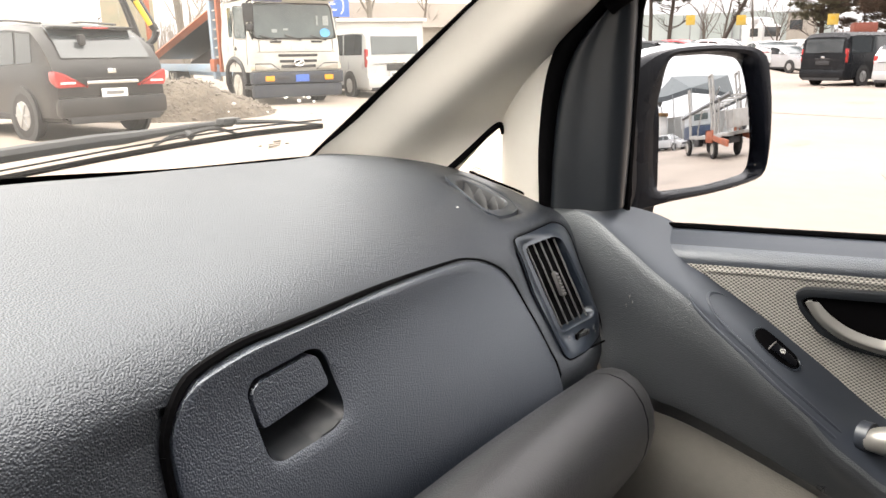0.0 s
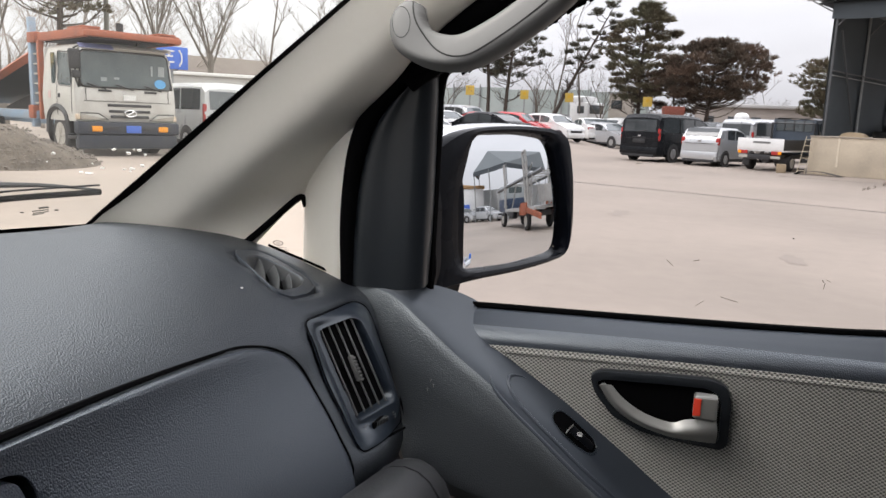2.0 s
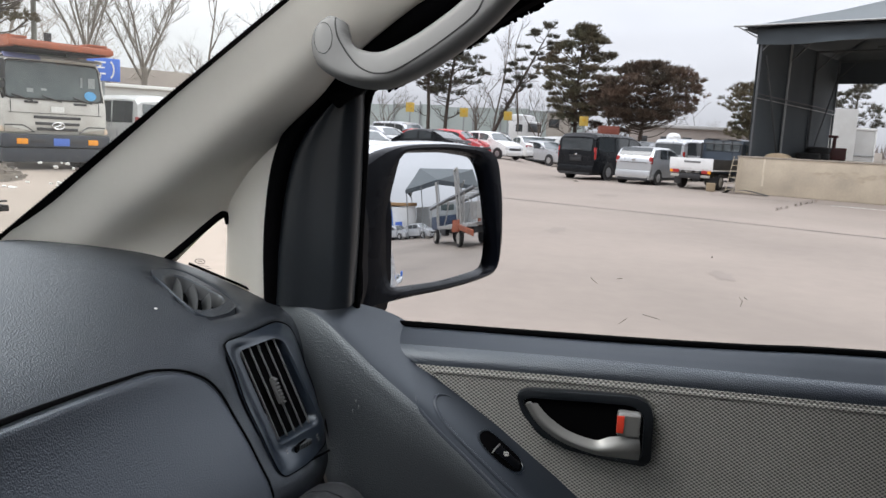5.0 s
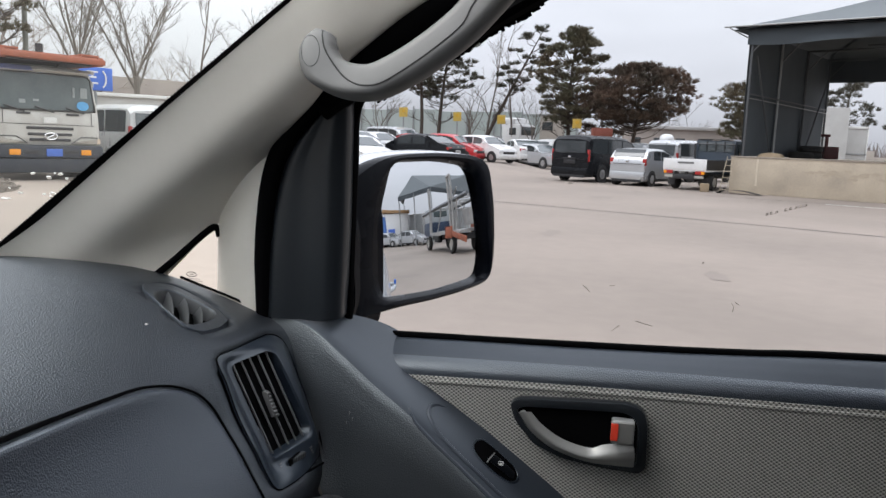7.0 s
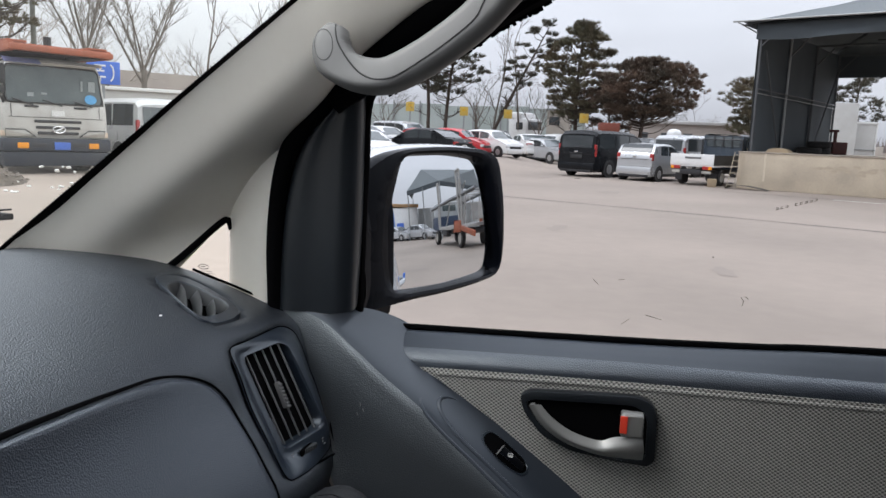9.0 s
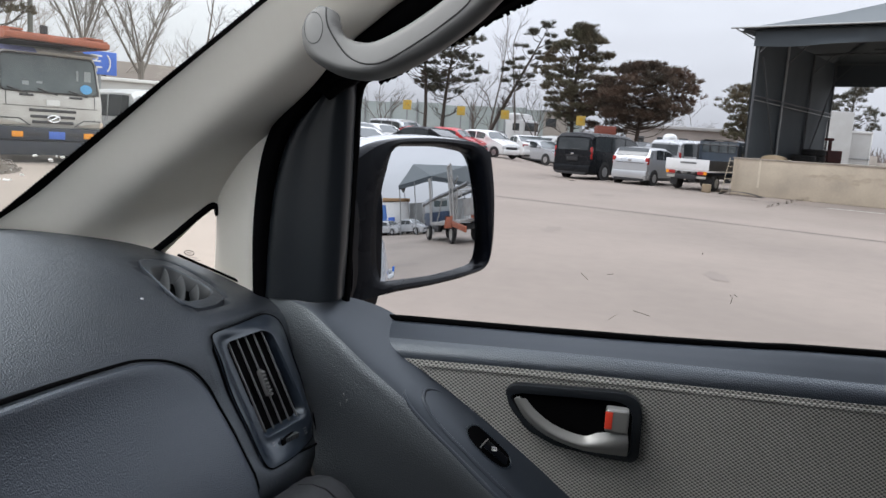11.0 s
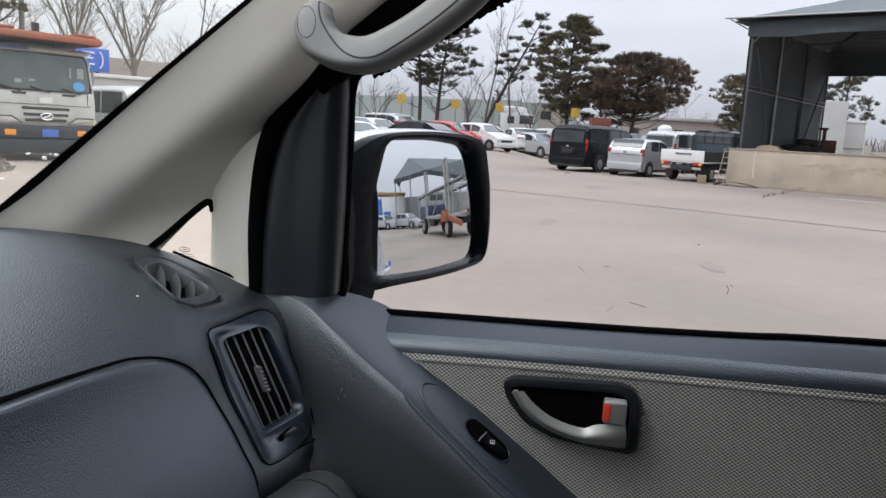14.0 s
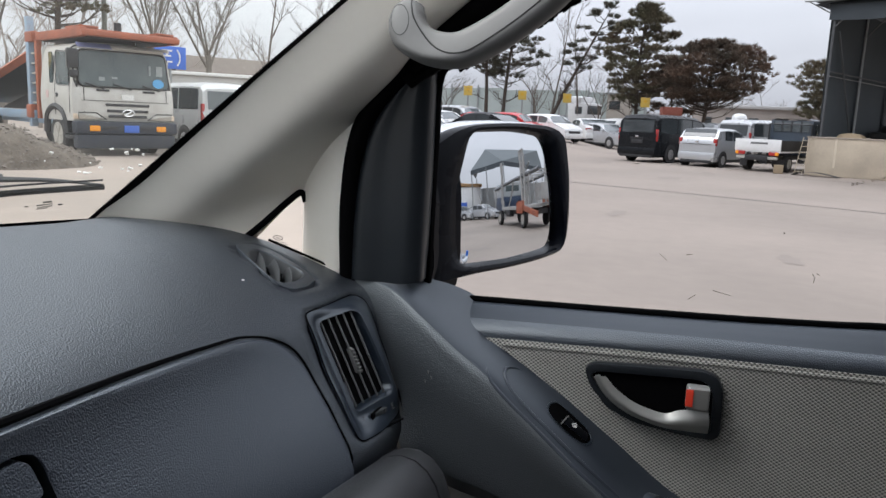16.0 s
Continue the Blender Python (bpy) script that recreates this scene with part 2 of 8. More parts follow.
def raw(name, verts, faces, material, parent=None, label="", smooth=False):
    """A mesh straight from verts and faces."""
    me = bpy.data.meshes.new(name)
    me.from_pydata(verts, [], faces)
    if smooth:
        me.polygons.foreach_set("use_smooth", [True] * len(me.polygons))
    me.materials.append(material)
    ob = new(name, me)
    if parent is not None:
        ob.parent = parent
    if label:
        ob["label"] = label
    return ob


def box(bm, size, at=(0, 0, 0), bevel=0.0, turn=None, seg=2):
    """A bevelled box, centred at a place."""
    made = bmesh.ops.create_cube(bm, size=1.0)["verts"]
    bmesh.ops.scale(bm, vec=size, verts=made)
    if bevel:
        edges = list({e for v in made for e in v.link_edges})
        made = list({v for f in bmesh.ops.bevel(bm, geom=edges, offset=bevel, segments=seg, profile=0.6, affect="EDGES")["faces"] for v in f.verts} | {v for v in made if v.is_valid})
    if turn is not None:
        bmesh.ops.rotate(bm, verts=made, cent=(0, 0, 0), matrix=turn.to_3x3())
    bmesh.ops.translate(bm, verts=made, vec=at)
    return made


def boxed(size, at=(0, 0, 0), bevel=0.0, turn=None):
    bm = bmesh.new()
    box(bm, size, at, bevel, turn)
    return bm


def curve(points, n):
    """Catmull-Rom through the points, n steps a span."""
    p = [Vector(v) for v in points]
    p = [2 * p[0] - p[1], *p, 2 * p[-1] - p[-2]]
    out = []
    for i in range(1, len(p) - 2):
        a, b, c, d = p[i - 1 : i + 3]
        for k in range(n):
            t = k / n
            out.append(0.5 * (2 * b + (c - a) * t + (2 * a - 5 * b + 4 * c - d) * t * t + (3 * b - a - 3 * c + d) * t**3))
    return out + [p[-2]]


def sheet(rows, nu=6, nv=6, thick=0.0, both=True):
    """A smooth skin through rows of control points; thick gives it depth away from its face."""
    lines = [curve(r, nv) for r in rows]
    cols = [curve([ln[j] for ln in lines], nu) for j in range(len(lines[0]))]
    bm = bmesh.new()
    grid = [[bm.verts.new(cols[j][i]) for j in range(len(cols))] for i in range(len(cols[0]))]
    for i in range(len(grid) - 1):
        for j in range(len(grid[0]) - 1):
            bm.faces.new((grid[i][j], grid[i + 1][j], grid[i + 1][j + 1], grid[i][j + 1]))
    bm.normal_update()
    if thick:
        bmesh.ops.solidify(bm, geom=bm.faces[:], thickness=thick)
    return bm


def tube(bm, points, radius, n=10, flat=1.0, up=(0, 0, 1), steps=5, caps=True):
    """A bar along a smooth path; radius may be a list, flat squashes it along up."""
    path = curve(points, steps) if steps > 1 else [Vector(p) for p in points]
    if isinstance(radius, (list, tuple)):
        rad = [float(np.interp(i / (len(path) - 1), np.linspace(0, 1, len(radius)), radius)) for i in range(len(path))]
    else:
        rad = [radius] * len(path)
    rings, up = [], Vector(up)
    for i, p in enumerate(path):
        ahead = (path[min(i + 1, len(path) - 1)] - path[max(i - 1, 0)]).normalized()
        side = ahead.cross(up)
        side = (side if side.length > 1e-4 else ahead.cross(Vector((1, 0.2, 0)))).normalized()
        top = side.cross(ahead)
        rings.append([bm.verts.new(p + rad[i] * (math.cos(a) * side + flat * math.sin(a) * top)) for a in (2 * math.pi * k / n for k in range(n))])
    for a, b in zip(rings, rings[1:]):
        for k in range(n):
            bm.faces.new((a[k], a[(k + 1) % n], b[(k + 1) % n], b[k]))
    if caps:
        bm.faces.new(rings[0][::-1])
        bm.faces.new(rings[-1])


def bar(points, radius, **more):
    bm = bmesh.new()
    tube(bm, points, radius, **more)
    return bm


def rod(points, radius, n=6):
    bm = bmesh.new()
    for a, b in zip(points, points[1:]):
        tube(bm, (a, b), radius, n=n, steps=1)
    return bm


def disc(bm, centre, axis, radius, depth, n=20, bevel=0.0):
    """A short cylinder."""
    turn = Vector((0, 0, 1)).rotation_difference(Vector(axis)).to_matrix().to_4x4()
    made = bmesh.ops.create_cone(bm, cap_ends=True, segments=n, radius1=radius, radius2=radius, depth=depth, matrix=Matrix.Translation(centre) @ turn)["verts"]
    if bevel:
        rim = [e for v in made for e in v.link_edges if len({f.normal.to_tuple(1) for f in e.link_faces}) > 1 and any(len(f.verts) > 4 for f in e.link_faces)]
        bmesh.ops.bevel(bm, geom=list(set(rim)), offset=bevel, segments=2, affect="EDGES")


def plate(outline, depth, axis="x", bevel=0.0, hole=None):
    """A flat plate from an outline of (a, b) pairs, drawn across the axis, extruded by depth along it; hole cuts an opening through."""
    put = {"x": lambda a, b, d: (d, a, b), "y": lambda a, b, d: (a, d, b), "z": lambda a, b, d: (a, b, d)}[axis]
    bm = bmesh.new()
    front = [bm.verts.new(put(a, b, 0)) for a, b in outline]
    if hole is None:
        face = bm.faces.new(front)
        got = bmesh.ops.extrude_face_region(bm, geom=[face])
    else:
        n = len(outline)
        inner = [bm.verts.new(put(a, b, 0)) for a, b in hole]
        for i in range(n):
            bm.faces.new((front[i], front[(i + 1) % n], inner[(i + 1) % n], inner[i]))
        got = bmesh.ops.extrude_face_region(bm, geom=bm.faces[:])
    verts = [v for v in got["geom"] if isinstance(v, bmesh.types.BMVert)]
    bmesh.ops.translate(bm, verts=verts, vec=put(0, 0, depth))
    bm.normal_update()
    if bevel:
        rim = [e for e in bm.edges if len(e.link_faces) == 2 and e.calc_face_angle(0) > 0.9]
        bmesh.ops.bevel(bm, geom=rim, offset=bevel, segments=2, profile=0.6, affect="EDGES")
    return bm


def rounded(outline, r, n=4):
    """The outline with its corners rounded off."""
    pts, out = [Vector((*p, 0)) for p in outline], []
    for i, p in enumerate(pts):
        a, b = pts[i - 1] - p, pts[(i + 1) % len(pts)] - p
        d = min(r, a.length * 0.45, b.length * 0.45)
        a, b = p + a.normalized() * d, p + b.normalized() * d
        for k in range(n + 1):
            t = k / n
            q = (1 - t) ** 2 * a + 2 * t * (1 - t) * p + t * t * b
            out.append((q.x, q.y))
    return out

# ---- the van that the camera sits in: dashboard ----
dashboard = thing("dashboard", "dark grey grained plastic dashboard with a glove box", "dashboard")
DASH = [
    # x, then (y, z) from the windscreen's foot over the lip down to the knees
    (-0.80, (1.02, 1.235), (0.96, 1.275), (0.80, 1.305), (0.62, 1.305), (0.50, 1.280), (0.42, 1.243), (0.395, 1.18), (0.38, 1.12), (0.37, 1.06), (0.40, 1.00)),
    (0.00, (1.02, 1.235), (0.95, 1.275), (0.78, 1.305), (0.60, 1.303), (0.46, 1.275), (0.397, 1.239), (0.385, 1.18), (0.375, 1.12), (0.365, 1.06), (0.40, 1.00)),
    (0.30, (0.95, 1.235), (0.88, 1.268), (0.73, 1.295), (0.57, 1.287), (0.462, 1.255), (0.410, 1.217), (0.393, 1.16), (0.372, 1.10), (0.352, 1.045), (0.39, 0.99)),
    (0.50, (0.86, 1.245), (0.80, 1.270), (0.69, 1.285), (0.56, 1.270), (0.472, 1.236), (0.420, 1.190), (0.400, 1.13), (0.372, 1.08), (0.345, 1.03), (0.38, 0.97)),
    (0.61, (0.80, 1.255), (0.77, 1.272), (0.66, 1.277), (0.54, 1.258), (0.458, 1.222), (0.408, 1.187), (0.376, 1.13), (0.349, 1.08), (0.330, 1.02), (0.36, 0.96)),
]
EDGE = [(0.656, 0.80, 1.262), (0.668, 0.765, 1.272), (0.715, 0.66, 1.262), (0.738, 0.57, 1.244), (0.742, 0.47, 1.212), (0.728, 0.405, 1.188), (0.712, 0.375, 1.13), (0.700, 0.350, 1.07), (0.692, 0.335, 1.01), (0.69, 0.36, 0.95)]
dash_rows = [[(x, y, z) for y, z in prof] for x, *prof in DASH] + [EDGE]
dash_skin = part("dash_skin", sheet(dash_rows, 8, 6), DASHTOP, dashboard, "grey grained dash top and face")
bpy.context.view_layer.update()


def dash_face(x, z):
    """How far ahead the dashboard's rear face lies at a width and a height."""
    hit, place, _, _ = dash_skin.ray_cast((x, -0.2, z), (0, 1, 0))
    return place.y if hit else 0.40


def dash_top(x, y, up=0.0):
    """The place on top of the dashboard at a width and a depth."""
    hit, place, _, _ = dash_skin.ray_cast((x, y, 2.0), (0, 0, -1))
    return (x, y, (place.z if hit else 1.25) + up)


def on_face(outline, proud, face=None):
    """A padded plate that follows the dashboard's rear face, its outline given in (x, z)."""
    bm = bmesh.new()
    cx, cz = (sum(p[i] for p in outline) / len(outline) for i in (0, 1))
    rings = []
    for k, lift in ((1.0, -0.004), (1.0, proud * 0.3), (0.99, proud * 0.8), (0.97, proud), (0.75, proud * 1.05), (0.5, proud * 1.05), (0.25, proud * 1.05)):
        ring = []
        for x, z in outline:
            px, pz = cx + (x - cx) * k, cz + (z - cz) * k
            ring.append(bm.verts.new((px, (face or dash_face)(px, pz) - lift, pz)))
        rings.append(ring)
    n = len(outline)
    for a, b in zip(rings, rings[1:]):
        for i in range(n):
            bm.faces.new((a[i], a[(i + 1) % n], b[(i + 1) % n], b[i]))
    bm.faces.new(rings[-1])
    return bm


def densify(outline, step=0.02):
    out = []
    for (a, b), (c, d) in zip(outline, outline[1:] + outline[:1]):
        n = max(1, int(math.hypot(c - a, d - b) / step))
        out += [(a + (c - a) * k / n, b + (d - b) * k / n) for k in range(n)]
    return out


GLOVE = [(0.000, 1.207), (0.021, 1.2300), (0.07, 1.2350), (0.204, 1.2262), (0.34, 1.213), (0.44, 1.2005), (0.49, 1.186), (0.524, 1.167), (0.5416, 1.143), (0.5474, 1.10), (0.545, 1.03), (0.53, 0.985), (0.27, 1.0), (-0.004, 1.02), (-0.001, 1.15)]
glove_outline = densify(rounded(GLOVE, 0.03, 3), 0.012)
seam = [(x, dash_face(x, z) - 0.0005, z) for x, z in glove_outline]
part("glove_box_gap", bar(seam + seam[:1], [0.0014 + 0.0021 * max(0.0, min(1.0, (0.46 - p[0]) / 0.40)) for p in seam + seam[:1]], n=6, steps=1, caps=False), BLACK, dashboard, "dark gap round the glove box lid")
LATCH = (0.114, 1.178)


def ringed(outline, radius, n=72, centre=(0.004, -0.004)):
    """An outline with rounded corners, sampled at even angles round a centre, so that two of them pair up."""
    pts, out = rounded(outline, radius, 6), []
    for k in range(n):
        a = 2 * math.pi * k / n
        dx, dy = math.cos(a), math.sin(a)
        best = 0.05
        for (px, py), (qx, qy) in zip(pts, pts[1:] + pts[:1]):
            ex, ey, fx, fy = qx - px, qy - py, px - centre[0], py - centre[1]
            det = ex * dy - ey * dx
            if abs(det) > 1e-12:
                s_, r_ = (fy * dx - fx * dy) / det, (ex * fy - ey * fx) / det
                if -1e-6 <= s_ <= 1 + 1e-6 and r_ > 0:
                    best = r_
        out.append((centre[0] + dx * best, centre[1] + dy * best))
    return out


def bridge(bm, rings, close=True):
    """Joins rings of equally many points into a skin."""
    for a, b in zip(rings, rings[1:]):
        for i in range(len(a) if close else len(a) - 1):
            bm.faces.new((a[i], a[(i + 1) % len(a)], b[(i + 1) % len(a)], b[i]))


# the lid is a padded plate with a hole in which the latch sits
lid_rim = ringed([(0.245 + (x - 0.245) * 0.990, 1.125 + (z - 1.125) * 0.968) for x, z in GLOVE], 0.03, 220, LATCH)
lid_hole = ringed([(0.0676, 1.2045), (0.0750, 1.2112), (0.137, 1.2098), (0.149, 1.2050), (0.1555, 1.195), (0.163, 1.160), (0.159, 1.149), (0.145, 1.1452), (0.084, 1.1490), (0.0745, 1.1555)], 0.008, 220, LATCH)
def lid_terms(x, z):
    u, w = (x - 0.26) / 0.27, (z - 1.12) / 0.10
    return (1, u, w, u * u, u * w, w * w, u ** 3, u * u * w, u * w * w, w ** 3)


LIDFIT = [(x, z, dash_face(x, z)) for x in np.linspace(0.0, 0.54, 18) for z in np.linspace(1.03, 1.225 - 0.05, 12)] + [(x, 1.224 - 0.07 * max(0.0, x - 0.2), dash_face(x, 1.224 - 0.07 * max(0.0, x - 0.2))) for x in np.linspace(0.02, 0.45, 14)]
lid_curve = np.linalg.lstsq(np.array([lid_terms(x, z) for x, z, _ in LIDFIT]), np.array([y for _, _, y in LIDFIT]), rcond=None)[0]


def lid_face(x, z):
    """The lid's own smooth bow, close to the dashboard's face."""
    return float(np.dot(lid_curve, lid_terms(x, z)))


bm = bmesh.new()
rings = []
for f, lift in ((0.0, -0.010), (0.0, 0.002), (0.004, 0.0046), (0.012, 0.0060), (0.03, 0.0066), (0.12, 0.007), (0.3, 0.007), (0.5, 0.007), (0.7, 0.007), (0.85, 0.007), (0.93, 0.007), (0.985, 0.0068), (1.0, 0.0055), (1.0, -0.003)):
    row = []
    for (x1, z1), (x2, z2) in zip(lid_rim, lid_hole):
        x, z = x1 + (x2 - x1) * f, z1 + (z2 - z1) * f
        row.append(bm.verts.new((x, lid_face(x, z) - lift, z)))
    rings.append(row)
bridge(bm, rings)
lid = part("glove_box_lid", bm, LEATHER, dashboard, "black grained glove box lid")
# a scooped finger hollow, deepest under the latch's lower edge
bm = bmesh.new()
rings = []
for k in (1.0, 0.96, 0.9, 0.82, 0.72, 0.6, 0.48, 0.36, 0.24, 0.12):
    row = []
    for x, z in lid_hole:
        px, pz = LATCH[0] + (x - LATCH[0]) * k, LATCH[1] + (z - LATCH[1]) * k
        low = 1.1465 + 0.06 * abs(px - 0.118)
        s_ = max(0.0, min(1.0, (1.1765 - pz) / (1.1765 - low)))
        deep = 0.034 * (1 - s_ ** 2.2) * min(1.0, (1 - k) / 0.10) ** 0.4
        row.append(bm.verts.new((px, lid_face(px, pz) - 0.0060 + deep, pz)))
    rings.append(row)
bridge(bm, rings)
bm.faces.new(rings[-1])
# blacker plastic than the lid's puts the hollow's shade into its colour
part("latch_hollow", bm, SAILBLACK, lid, "scooped finger hollow, darkened to stand for its shade")
paddle = rounded([(0.0705, 1.2020), (0.078, 1.2073), (0.1375, 1.2058), (0.1465, 1.2005), (0.1535, 1.1765), (0.0735, 1.1755)], 0.006, 3)
part("latch", on_face(densify(paddle, 0.006), 0.0066, lid_face), LEATHER, lid, "grained glove box latch")
# padded knee roll below the lid
KNEE = [(-0.78, 0.290, 1.062), (-0.15, 0.290, 1.060), (0.19, 0.290, 1.028), (0.40, 0.289, 0.998), (0.553, 0.288, 0.972)]
part("knee_pad", bar(KNEE, 0.055, n=20, flat=1.25), GREYPAD, dashboard, "padded dark lower dash roll")
part("knee_pad_end", bar([(0.557, 0.288, 0.971), (0.590, 0.290, 0.965), (0.615, 0.300, 0.960), (0.634, 0.330, 0.956)], [0.055, 0.055, 0.050, 0.036], n=20, flat=1.25), GREYPAD, dashboard, "dark end cap of the lower dash roll")
part("knee_panel", sheet([[(x, 0.345, 1.04 + dz), (x, 0.31, 0.95 + dz), (x, 0.33, 0.80), (x, 0.50, 0.62), (x, 0.75, 0.45)] for x, dz in ((-0.8, 0.02), (0.2, 0.01), (0.55, -0.03), (0.70, -0.05))], 4, 4), LEATHER, dashboard, "dark lower dash panel")

# the tall side vent in its own bezel
def vent_at(x, z, d=0.0):
    """On the sloping plane of the vent's mouth, d metres towards the cabin."""
    return (x, 0.391 - 0.28 * (x - 0.664) + 0.46 * (z - 1.177) - 0.001 - d, z)


VENTMID = (0.632, 1.122)
HOLE = ringed([(0.591, 1.178), (0.652, 1.181), (0.664, 1.174), (0.671, 1.082), (0.663, 1.075), (0.596, 1.071)], 0.008, 120, VENTMID)
BEZ = ringed([(0.5675, 1.1935), (0.690, 1.1920), (0.708, 1.184), (0.706, 1.110), (0.693, 1.038), (0.565, 1.046)], 0.013, 120, VENTMID)
bm = bmesh.new()
rows = []
for f, d in ((0.0, -9), (0.02, 0.001), (0.15, 0.001), (0.3, 0.001), (0.45, 0.001), (0.6, 0.001), (0.75, 0.001), (0.88, 0.002), (0.95, 0.0022), (1.0, 0.0), (1.0, -0.012)):
    row = []
    for (x1, z1), (x2, z2) in zip(BEZ, HOLE):
        x, z = x1 + (x2 - x1) * f, z1 + (z2 - z1) * f
        skin = dash_face(x, z)
        k = max(0.0, min(1.0, (f - 0.05) / 0.75))
        y = skin + 0.002 if d == -9 else (skin - 0.0012) + (vent_at(x, z, d)[1] - skin + 0.0012) * k * k * (3 - 2 * k)
        row.append(bm.verts.new((x, y, z)))
    rows.append(row)
for u, w in zip(rows, rows[1:]):
    for i in range(len(BEZ)):
        bm.faces.new((u[i], u[(i + 1) % len(BEZ)], w[(i + 1) % len(BEZ)], w[i]))
vent = part("side_vent_bezel", bm, SMOOTH, dashboard, "smooth dark vent surround")
edge = [(x, dash_face(x, z) - 0.0008, z) for x, z in densify(BEZ, 0.008)]
part("vent_gap", bar(edge + edge[:1], 0.0008, n=5, steps=1, caps=False), BLACK, vent, "fine dark gap round the vent surround")
# a flat black sheet paints the shade inside the vent
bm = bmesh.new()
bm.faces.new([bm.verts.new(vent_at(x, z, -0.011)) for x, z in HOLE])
part("vent_well", bm, BLACK, vent, "flat black sheet for the dark inside the air vent", smooth=False)


def inside(outline, a, b):
    """Whether a point lies within an outline of pairs."""
    odd = False
    for (p, q), (r, s) in zip(outline, outline[1:] + outline[:1]):
        if (q > b) != (s > b) and a < p + (r - p) * (b - q) / (s - q):
            odd = not odd
    return odd


# the skin is sunk behind the vent and under the demister
for vert in dash_skin.data.vertices:
    if vert.co.y < 0.46 and inside([(0.632 + (x - 0.632) * 0.93, 1.118 + (z - 1.118) * 0.95) for x, z in BEZ], vert.co.x, vert.co.z):
        vert.co.y += 0.022
    elif vert.co.y < 0.46 and vert.co.z < 1.23 and inside([(0.245 + (x - 0.245) * 0.94, 1.12 + (z - 1.12) * 0.86) for x, z in GLOVE], vert.co.x, vert.co.z):
        vert.co.y += 0.045
for k in range(5):
    f = 0.09 + 0.185 * k
    a, b = Vector(vent_at(0.592 + 0.074 * f, 1.1775 + 0.002 * f, -0.002)), Vector(vent_at(0.596 + 0.074 * f, 1.0735 + 0.003 * f, -0.002))
    bm = bmesh.new()
    box(bm, (0.0017, 0.0026, (a - b).length), (0, 0, 0), 0.001)
    bmesh.ops.transform(bm, verts=bm.verts[:], matrix=Matrix.Translation((a + b) / 2) @ Vector((0, 0, 1)).rotation_difference(a - b).to_matrix().to_4x4())
    part("vent_vane", bm, VANEPLASTIC, vent)
bm = bmesh.new()
for k in range(7):
    box(bm, (0.0062, 0.005, 0.0026), vent_at(0.6245, 1.138 - 0.0042 * k, 0.004), 0.0007)
box(bm, (0.0070, 0.006, 0.033), vent_at(0.6245, 1.1255, 0.001), 0.002, Matrix.Rotation(radians(-24), 4, "X"))
part("vent_slider", bm, SLIDERGREY, vent, "ribbed vent slider")
bm = bmesh.new()
box(bm, (0.036, 0.004, 0.009), vent_at(0.629, 1.060, 0.001), 0.002)
part("vent_wheel_slot", bm, BLACK, vent)
bm = bmesh.new()
for k in range(9):
    box(bm, (0.0024, 0.006, 0.0065), vent_at(0.617 + 0.003 * k, 1.060, 0.003), 0.0008)
part("vent_wheel", bm, VANEGREY, vent, "ribbed thumb wheel")
for x in (0.602, 0.656):
    for k in range(3):
        part("vent_mark", boxed((0.006, 0.0006, 0.0008), vent_at(x, 1.0570 + 0.0030 * k, 0.0035)), GREYINK, vent, "small printed vent symbol")
part("vent_seam", bar([vent_at(0.584, 1.0395, -0.001), vent_at(0.671, 1.0385, -0.001)], 0.0014, n=6, steps=1), BLACK, vent)

# demister outlet on top, beside the pillar: a flat surround, a tapering throat and three curved vanes
def even(outline, n):
    """The closed outline rounded and spread evenly over n points, from its first point on."""
    pts = [Vector((*p, 0)) for p in densify(rounded(outline, 0.010, 4), 0.002)]
    legs = [(b - a).length for a, b in zip(pts, pts[1:] + pts[:1])]
    total, out, i, run = sum(legs), [], 0, 0.0
    for k in range(n):
        while run + legs[i] < total * k / n:
            run += legs[i]
            i += 1
        q = pts[i].lerp(pts[(i + 1) % len(pts)], (total * k / n - run) / legs[i])
        out.append((q.x, q.y))
    return out


WELL = even([(0.600, 0.524), (0.617, 0.539), (0.645, 0.546), (0.674, 0.546), (0.683, 0.529), (0.681, 0.500), (0.676, 0.470), (0.660, 0.449), (0.625, 0.4415), (0.590, 0.443), (0.5735, 0.454), (0.581, 0.486)], 72)
inner = even([(0.5965, 0.511), (0.615, 0.5225), (0.647, 0.5265), (0.657, 0.514), (0.6625, 0.490), (0.6650, 0.470), (0.650, 0.459), (0.618, 0.453), (0.587, 0.455), (0.579, 0.463), (0.584, 0.487)], 72)
deep = [(0.624 + (x - 0.624) * 0.80, 0.490 + (y - 0.490) * 0.80) for x, y in inner]
ring = [dash_top(x, y, 0.0004) for x, y in WELL]
outlet = part("demister_outlet", bar(ring + ring[:1], 0.0013, n=8, steps=1, caps=False), SMOOTH, dashboard, "smooth demister surround")
levels = [[Vector(dash_top(x, y, 0.0008)) for x, y in WELL], [Vector(dash_top(x, y, 0.0010)) for x, y in inner], [Vector(dash_top(x, y, -0.0012)) for x, y in inner], [Vector(dash_top(x, y, -0.020)) for x, y in deep]]
levels[2] = [q + (Vector((0.624, 0.490, q.z)) - q).normalized() * 0.0016 for q in levels[2]]
